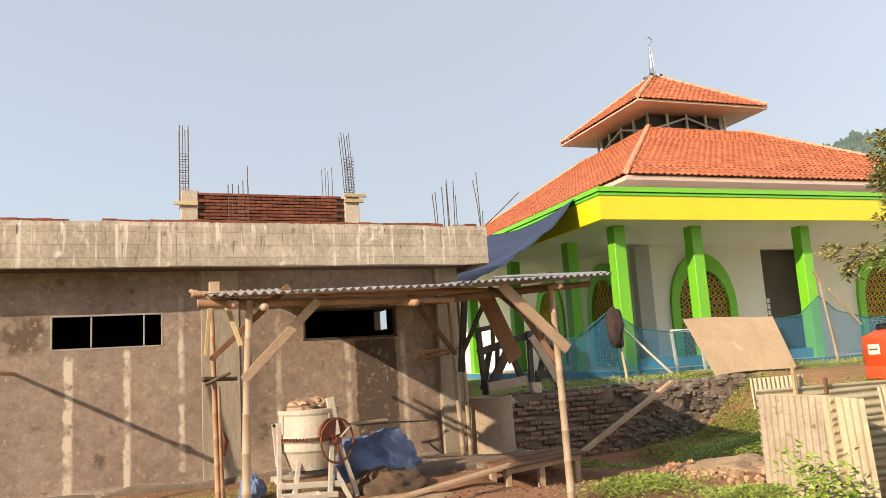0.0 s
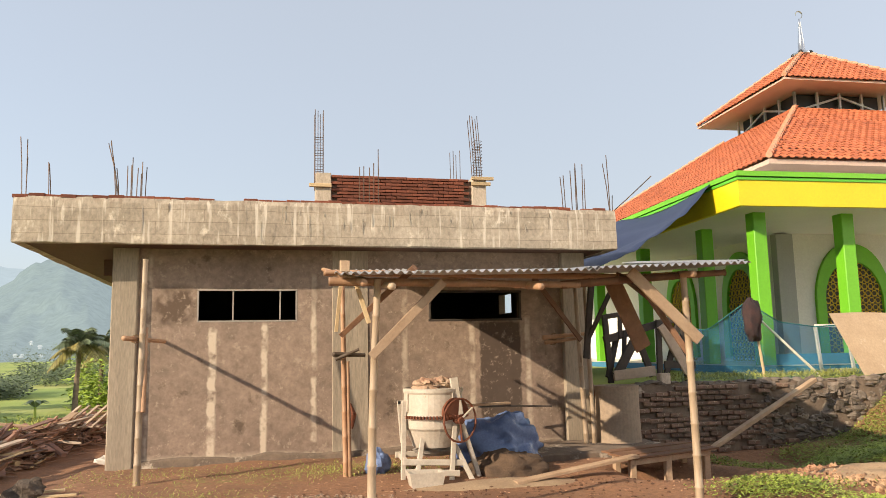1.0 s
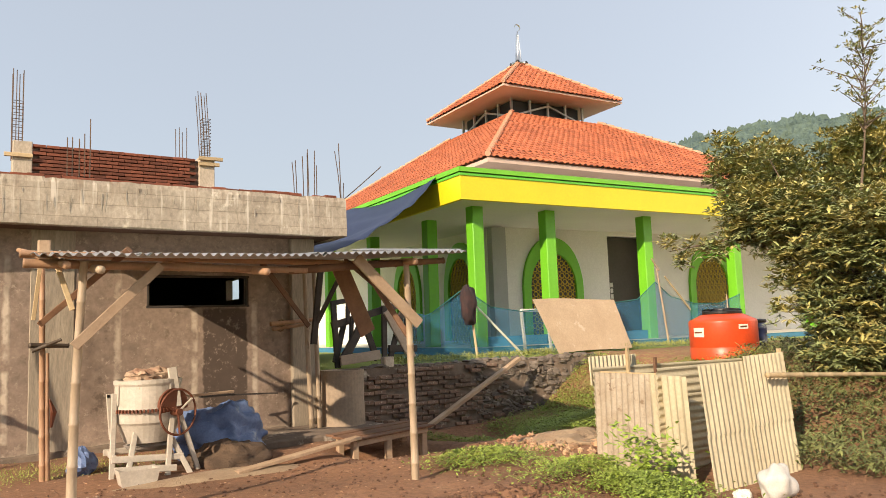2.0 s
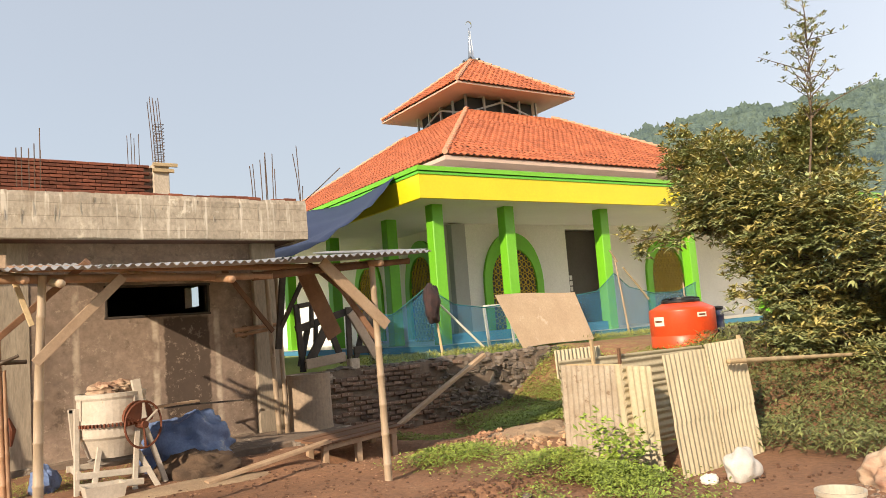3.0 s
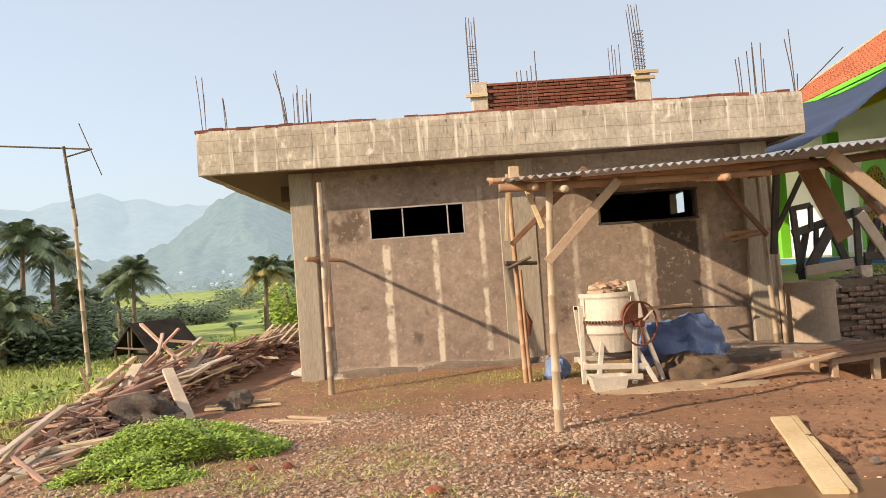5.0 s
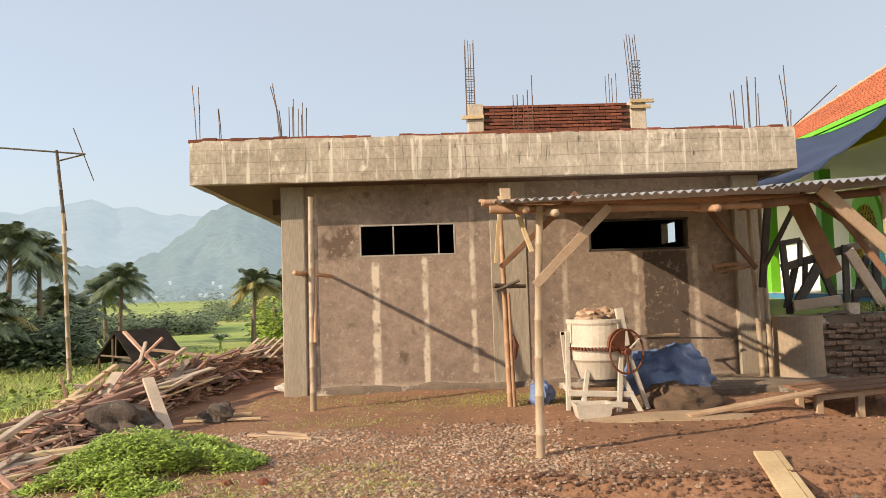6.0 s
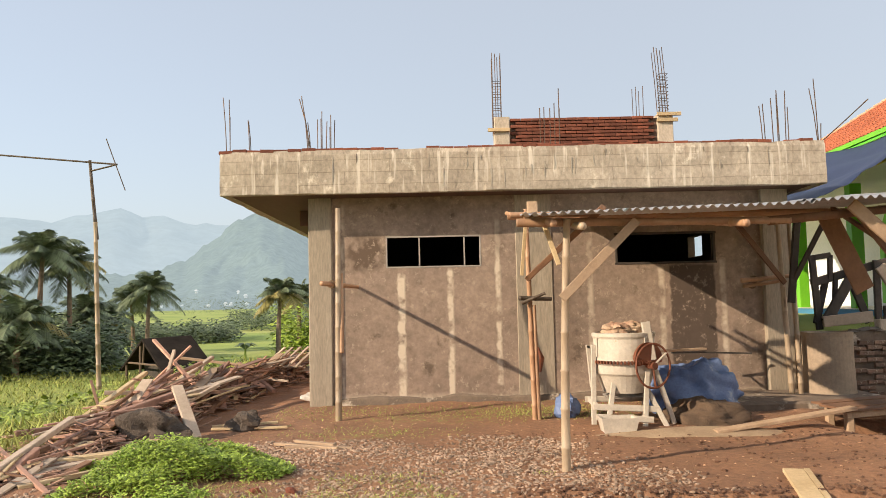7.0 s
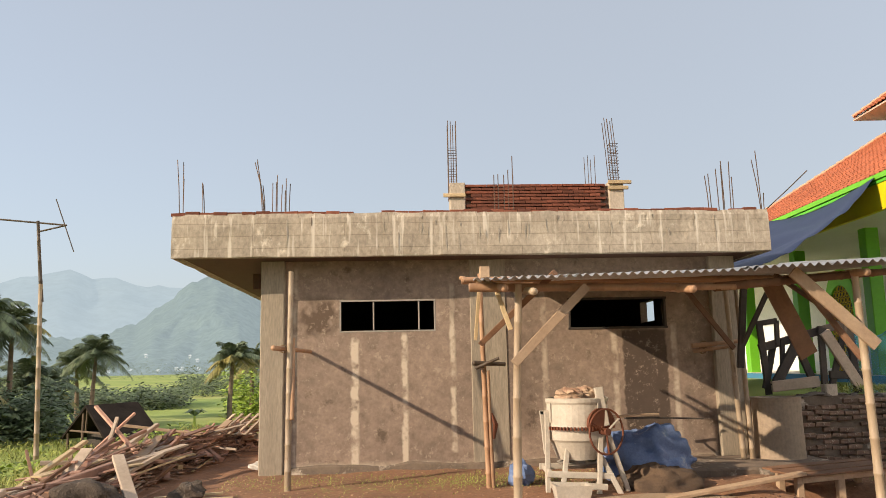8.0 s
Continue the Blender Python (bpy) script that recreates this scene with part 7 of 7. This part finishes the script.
for az, d, h, seed, size, yel, lean in ((-28.3, 49, 6.9, 1, 3.1, 0.1, 0.2), (-26.4, 52, 6.4, 2, 3.0, 0.1, -0.1), (-21.5, 62, 5.1, 3, 3.0, 0.0, 0.2), (-22.4, 65, 4.3, 11, 2.7, 0.0, -0.2), (-12.45, 54, 4.5, 4, 2.5, 0.75, 0.2), (-10.9, 60, 4.4, 5, 2.4, 0.4, 0.0),
                                       (-31.0, 47, 4.6, 6, 3.0, 0.1, -0.4), (-29.6, 45, 3.2, 7, 2.7, 0.2, 0.3), (-25.6, 56, 3.4, 8, 2.8, 0.1, 0.2), (-33.5, 52, 6.4, 9, 3.2, 0.1, 0.2), (-24.3, 58, 2.9, 10, 2.6, 0.1, 0.0)):
    palm(*polar(az, d), h, seed, 23, size, yel, lean)


def banana():
    x, y = polar(-14.8, 50)
    t = thing("banana_plant", (x, y, gz(x, y)), "small banana plant in the paddy", "plant")
    s = Soup()
    rnd = random.Random(4)
    for i in range(9):
        a = i * 0.75
        s.leaf(Vector((x, y, gz(x, y) + 0.8)), Vector((math.cos(a), math.sin(a), 0.9)), Vector((0, 0, 1)), rnd.uniform(0.9, 1.4), 0.35, 0.2, 0.5)
    part("leaves", s, M["palm"], t)
    s = Soup()
    s.tube([(x, y, gz(x, y) - 0.1), (x, y, gz(x, y) + 0.9)], [0.1, 0.06], 7)
    part("stem", s, M["weed"], t)


banana()


def copse(name, az0, az1, d0, d1, hmax, count, seed, material, label):
    """A far belt of trees: many leaf clumps with gaps and an uneven top."""
    s = Soup()
    rnd = random.Random(seed)
    for i in range(count):
        az, d = rnd.uniform(az0, az1), rnd.uniform(d0, d1)
        x, y = polar(az, d)
        h = hmax * (0.55 + 0.5 * noise.noise((az * 0.9, d * 0.05, seed)) + 0.25 * noise.noise((az * 3, 0, seed)))
        z = gz(x, y) + max(0.1, h) * rnd.random() ** 0.8
        for k in range(9):
            p = Vector((x + rnd.gauss(0, 0.5), y + rnd.gauss(0, 0.5), z + rnd.gauss(0, 0.35)))
            a = rnd.uniform(0, 6.28)
            s.leaf(p, Vector((math.cos(a), math.sin(a), rnd.uniform(-0.3, 0.8))), Vector((0, 0, 1)), rnd.uniform(0.3, 0.7), rnd.uniform(0.2, 0.4), 0.2, 0.3)
    whole(name, s, material, label, "trees", kind="stuff")


copse("tree_belt", -36, -23.5, 44, 62, 4.2, 1700, 1, M["treeline"], "dark belt of trees and palms beyond the paddy")
copse("tree_belt", -25, -15.5, 78, 92, 2.4, 900, 2, M["treeline"], "belt of bushes between the paddies")
copse("tree_belt", -16, -8, 110, 150, 4.5, 700, 3, M["treeline"], "far belt of trees along the paddies")
copse("tree_belt", -40, -5, 420, 640, 16, 2600, 4, M["treeline"], "far woods at the foot of the mountains")
copse("tree_belt", -12.3, -8, 56, 66, 4.6, 260, 5, M["bushleaf"], "light green trees beside the building")


# ---- the mango tree ----
def mango():
    bx, by = 11.6, 3.4
    z0 = gz(bx, by)
    t = thing("mango_tree", (bx, by, z0), "mango tree with long drooping dark leaves", "tree")
    rnd = random.Random(77)
    s = Soup()
    base = Vector((bx, by, z0 - 0.1))
    fork = Vector((bx - 0.1, by + 0.05, z0 + 0.75))
    cen = Vector((12.35, 3.3, 2.7))
    s.tube([base, base.lerp(fork, 0.5) + Vector((0.04, 0, 0)), fork], [0.17, 0.13, 0.11], 10)
    old, paler = Soup(), Soup()

    def whorl(p, out, n, soup, ln):
        for k in range(n):
            a = 6.28 * k / n + rnd.uniform(-.3, .3)
            side = Vector((math.cos(a), math.sin(a), 0))
            d = (out * 0.6 + side * 0.9 + Vector((0, 0, rnd.uniform(-0.15, 0.7)))).normalized()
            soup.leaf(p, d, Vector((0, 0, 1)), ln * rnd.uniform(0.75, 1.2), ln * 0.32, 0.2, rnd.uniform(0.05, 0.3))

    # limbs, each ending in several leafy boughs
    boughs = []
    for i in range(50):
        a = i * 2.4 + rnd.uniform(-.3, .3)
        el = -0.95 + 2.3 * ((i * 0.618) % 1.0)
        d = Vector((math.cos(a) * math.cos(el), math.sin(a) * math.cos(el), math.sin(el)))
        k = 1 + 0.5 * noise.noise(d * 2.1 + Vector((3, 1, 4)))
        end = cen + Vector((d.x * 2.3, d.y * 2.3, d.z * 2.05)) * k * 0.84
        end.z = max(end.z, gz(end.x, end.y) + 0.35)
        mid = fork.lerp(end, 0.5) + Vector((0, 0, 0.15))
        s.tube([fork, mid, end], [0.055, 0.035, 0.014], 6)
        for j in range(7):
            dd = (d + Vector((rnd.gauss(0, .7), rnd.gauss(0, .7), rnd.gauss(0, .6)))).normalized()
            at = mid.lerp(end, rnd.uniform(0.35, 1.0))
            tip = at + dd * rnd.uniform(0.25, 0.75)
            s.tube([at, tip], [0.016, 0.006], 4)
            boughs.append((tip, (dd + d).normalized(), rnd.uniform(0.24, 0.42)))
    # a low branch reaching out to the veranda
    reach = [Vector((11.0, 4.1, 2.75)), Vector((10.4, 4.7, 2.85)), Vector((9.85, 5.4, 2.72))]
    s.tube([fork] + reach, [0.05, 0.03, 0.02, 0.006], 6)
    for i in range(9):
        u = i / 8
        p = reach[0].lerp(reach[1], u * 2) if u < 0.5 else reach[1].lerp(reach[2], u * 2 - 1)
        boughs.append((p + Vector((0, 0, rnd.gauss(0, 0.08))), Vector((-0.5, 0.4, 0.1)), 0.24 - 0.09 * u))
    # low boughs that hide the trunk down to the slope
    for i in range(40):
        p = Vector((rnd.uniform(10.35, 13.4), rnd.uniform(2.5, 3.7), 0))
        p.z = gz(p.x, p.y) + rnd.uniform(0.2, 1.15)
        s.tube([fork, p], [0.02, 0.006], 4)
        boughs.append((p, Vector((-0.5, -0.6, 0.3)), rnd.uniform(0.28, 0.42)))
    for i in range(14):
        p = Vector((rnd.uniform(10.25, 11.0), rnd.uniform(3.1, 3.8), rnd.uniform(1.4, 2.6)))
        s.tube([fork + Vector((0, 0, 0.6)), p], [0.02, 0.006], 4)
        boughs.append((p, Vector((-0.6, -0.4, 0.2)), rnd.uniform(0.24, 0.36)))
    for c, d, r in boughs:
        # sunlight put into leaf colour: boughs facing the sun get lighter leaves
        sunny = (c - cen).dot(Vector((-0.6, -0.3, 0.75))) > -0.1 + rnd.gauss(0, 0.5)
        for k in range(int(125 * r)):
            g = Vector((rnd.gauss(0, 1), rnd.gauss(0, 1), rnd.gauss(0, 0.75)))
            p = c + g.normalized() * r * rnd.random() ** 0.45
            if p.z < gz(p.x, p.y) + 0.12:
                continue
            paled = (sunny or c.z < 1.7) and rnd.random() < (0.62 if g.z > -0.3 else 0.3)
            whorl(p, (g.normalized() + d).normalized(), rnd.randint(5, 8), paler if paled else old, rnd.uniform(0.11, 0.18))
    # the thin leader above the crown
    st, top = Vector((12.05, 3.3, 4.2)), Vector((12.35, 3.3, 6.25))
    s.tube([fork, st, st.lerp(top, 0.5) + Vector((0.06, 0, 0)), top], [0.035, 0.015, 0.009, 0.004], 6)
    for i in range(46):
        u = rnd.uniform(0.1, 1.0)
        p = st.lerp(top, u)
        q = p + Vector((rnd.gauss(0, 0.34), rnd.gauss(0, 0.3), rnd.uniform(0.1, 0.5))) * (1.25 - 0.6 * u)
        s.tube([p, q], [0.01, 0.004], 4)
        for k in range(4):
            whorl(p.lerp(q, 0.55 + 0.15 * k) + Vector((rnd.gauss(0, .05), rnd.gauss(0, .05), 0)), Vector((0, 0, 0.8)), 5, old if k % 2 else paler, 0.10)
    part("trunk", s, M["bark"], t, "grey-brown trunk with limbs")
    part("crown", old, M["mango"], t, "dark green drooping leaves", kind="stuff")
    part("young_leaves", paler, M["mango_pale"], t, "bronze-yellow leaves painted lighter on the sun side", kind="stuff")


mango()


# ---- pieces: bricks and roof tiles ----
def brick_mesh(l, w, h, m, name="brick", seed=0):
    s = Soup()
    rnd = random.Random(seed)
    s.beam((-l / 2, 0, 0), (l / 2, 0, 0), w, h, 0.006)
    s.v = [(x + rnd.uniform(-.003, .003), y + rnd.uniform(-.003, .003), z + rnd.uniform(-.003, .003)) for x, y, z in s.v]
    return s.mesh(name, m)


def lay_bricks():
    rnd = random.Random(31)
    shapes = [brick_mesh(0.205, 0.10, 0.052, M["brick"], seed=i) for i in range(4)]
    # the upper wall
    row = 0
    z = 3.98
    while z < 5.05:
        off = 0.11 if row % 2 else 0.0
        for i in range(14):
            x = 1.47 + off + i * 0.215
            if x < 4.15:
                piece("brick", shapes[rnd.randint(0, 3)], upper_wall, Matrix.Translation((x, 12.0 + rnd.uniform(-.006, .006), z + 0.026)) @ Matrix.Rotation(rnd.gauss(0, 0.01), 4, 'Y'))
        z += 0.066
        row += 1
    # a course on top of the edge beam, broken in places
    x = -3.3
    while x < 5.85:
        if rnd.random() < 0.9:
            piece("brick", shapes[rnd.randint(0, 3)], front_beam, Matrix.Translation((x, 9.08 + rnd.uniform(-.012, .012), 3.946 + rnd.uniform(-.014, .008))) @ Matrix.Rotation(rnd.gauss(0, 0.02), 4, 'Y'))
        x += 0.213
    # the retaining wall
    shapes = [brick_mesh(0.225, 0.11, 0.062, M["oldbrick"], seed=10 + i) for i in range(5)]
    n = 0
    for row in range(14):
        z = 0.90 - row * 0.088
        x = 6.4 + (0.12 if row % 2 else 0)
        while x < 9.4 and n < 300:
            y, top = wall_line(x)
            if rnd.random() < 0.84 - 0.28 * max(0, x - 7.8):
                piece("brick", shapes[rnd.randint(0, 4)], retaining_core, Matrix.Translation((x, y + 0.02 + 0.03 * rnd.random(), z + rnd.uniform(-.012, .012))) @ Matrix.Rotation(rnd.gauss(0, 0.04), 4, 'Y') @ Matrix.Rotation(rnd.gauss(0, 0.04), 4, 'Z'))
                n += 1
            x += 0.245


lay_bricks()


def lay_tiles(roof, spec, sides, singles):
    """Curved clay tiles on the faces of a hipped roof: (0, -1) is the front face, (-1, 0) the left one."""
    h0, z0, h1, z1 = spec
    tw, tl = 0.235, 0.30
    prof = [(0.0, 0.0), (0.05, -0.006), (0.10, 0.0), (0.135, 0.032), (0.175, 0.045), (0.215, 0.03), (0.24, 0.004)]

    def tile_soup(s, o, u, v, w):
        vs = []
        for q, lift in ((0.0, 0.028), (1.12, 0.0)):
            for a, b in prof:
                vs.append(o + u * a + v * (tl * q) + w * (b + lift))
        vs += [o + u * a + w * (b + 0.012) for a, b in prof]
        k = len(prof)
        fs = [(i, i + 1, k + i + 1, k + i) for i in range(k - 1)] + [(i, 2 * k + i, 2 * k + i + 1, i + 1) for i in range(k - 1)]
        s.add(vs, fs)

    one = Soup()
    tile_soup(one, Vector((0, 0, 0)), Vector((1, 0, 0)), Vector((0, 1, 0)), Vector((0, 0, 1)))
    tile_mesh = one.mesh("tile", M["tile"])
    spots = []
    for a, d in sides:
        out = Vector((a, d, 0))
        u = Vector((1, 0, 0)) if d else Vector((0, -1, 0))
        if a > 0 or d > 0:
            u = -u
        (e0, e1), (l0, l1) = ((h0[1], h1[1]), (h0[0], h1[0])) if d else ((h0[0], h1[0]), (h0[1], h1[1]))
        slope = math.hypot(e0 - e1, z1 - z0)
        v = (-out * (e0 - e1) + Vector((0, 0, z1 - z0))).normalized()
        w = u.cross(v).normalized()
        rows = int(slope / tl)
        for r in range(rows):
            k = r * tl / slope
            half = l0 + (l1 - l0) * k
            base = Vector((CX, CY, z0)) + out * (e0 + (e1 - e0) * k) + Vector((0, 0, (z1 - z0) * k))
            n = int(2 * half / tw)
            for i in range(n):
                x = -half + (i + 0.5 * (2 * half / tw - n)) * tw
                spots.append((base + u * x - v * 0.08, u, v, w))
    spots.sort(key=lambda q: (q[0] - Vector((CX - h0[0], CY - h0[1], z0))).length)
    rnd = random.Random(9)
    for o, u, v, w in spots[:singles]:
        m = Matrix((u, v, w)).transposed().to_4x4()
        m.translation = o + w * rnd.uniform(0, 0.008)
        piece("tile", tile_mesh, roof, m @ Matrix.Rotation(rnd.gauss(0, 0.012), 4, 'Z'))
    rest = Soup()
    for o, u, v, w in spots[singles:]:
        tile_soup(rest, o + w * rnd.uniform(0, 0.01), u, v, w)
    part("tiles", rest, M["tile_far"], roof, "orange clay roof tiles", kind="stuff")


lay_tiles(lower_roof, LOW, ((0, -1), (-1, 0)), 300)
lay_tiles(upper_roof, UPP, ((0, -1), (-1, 0)), 200)
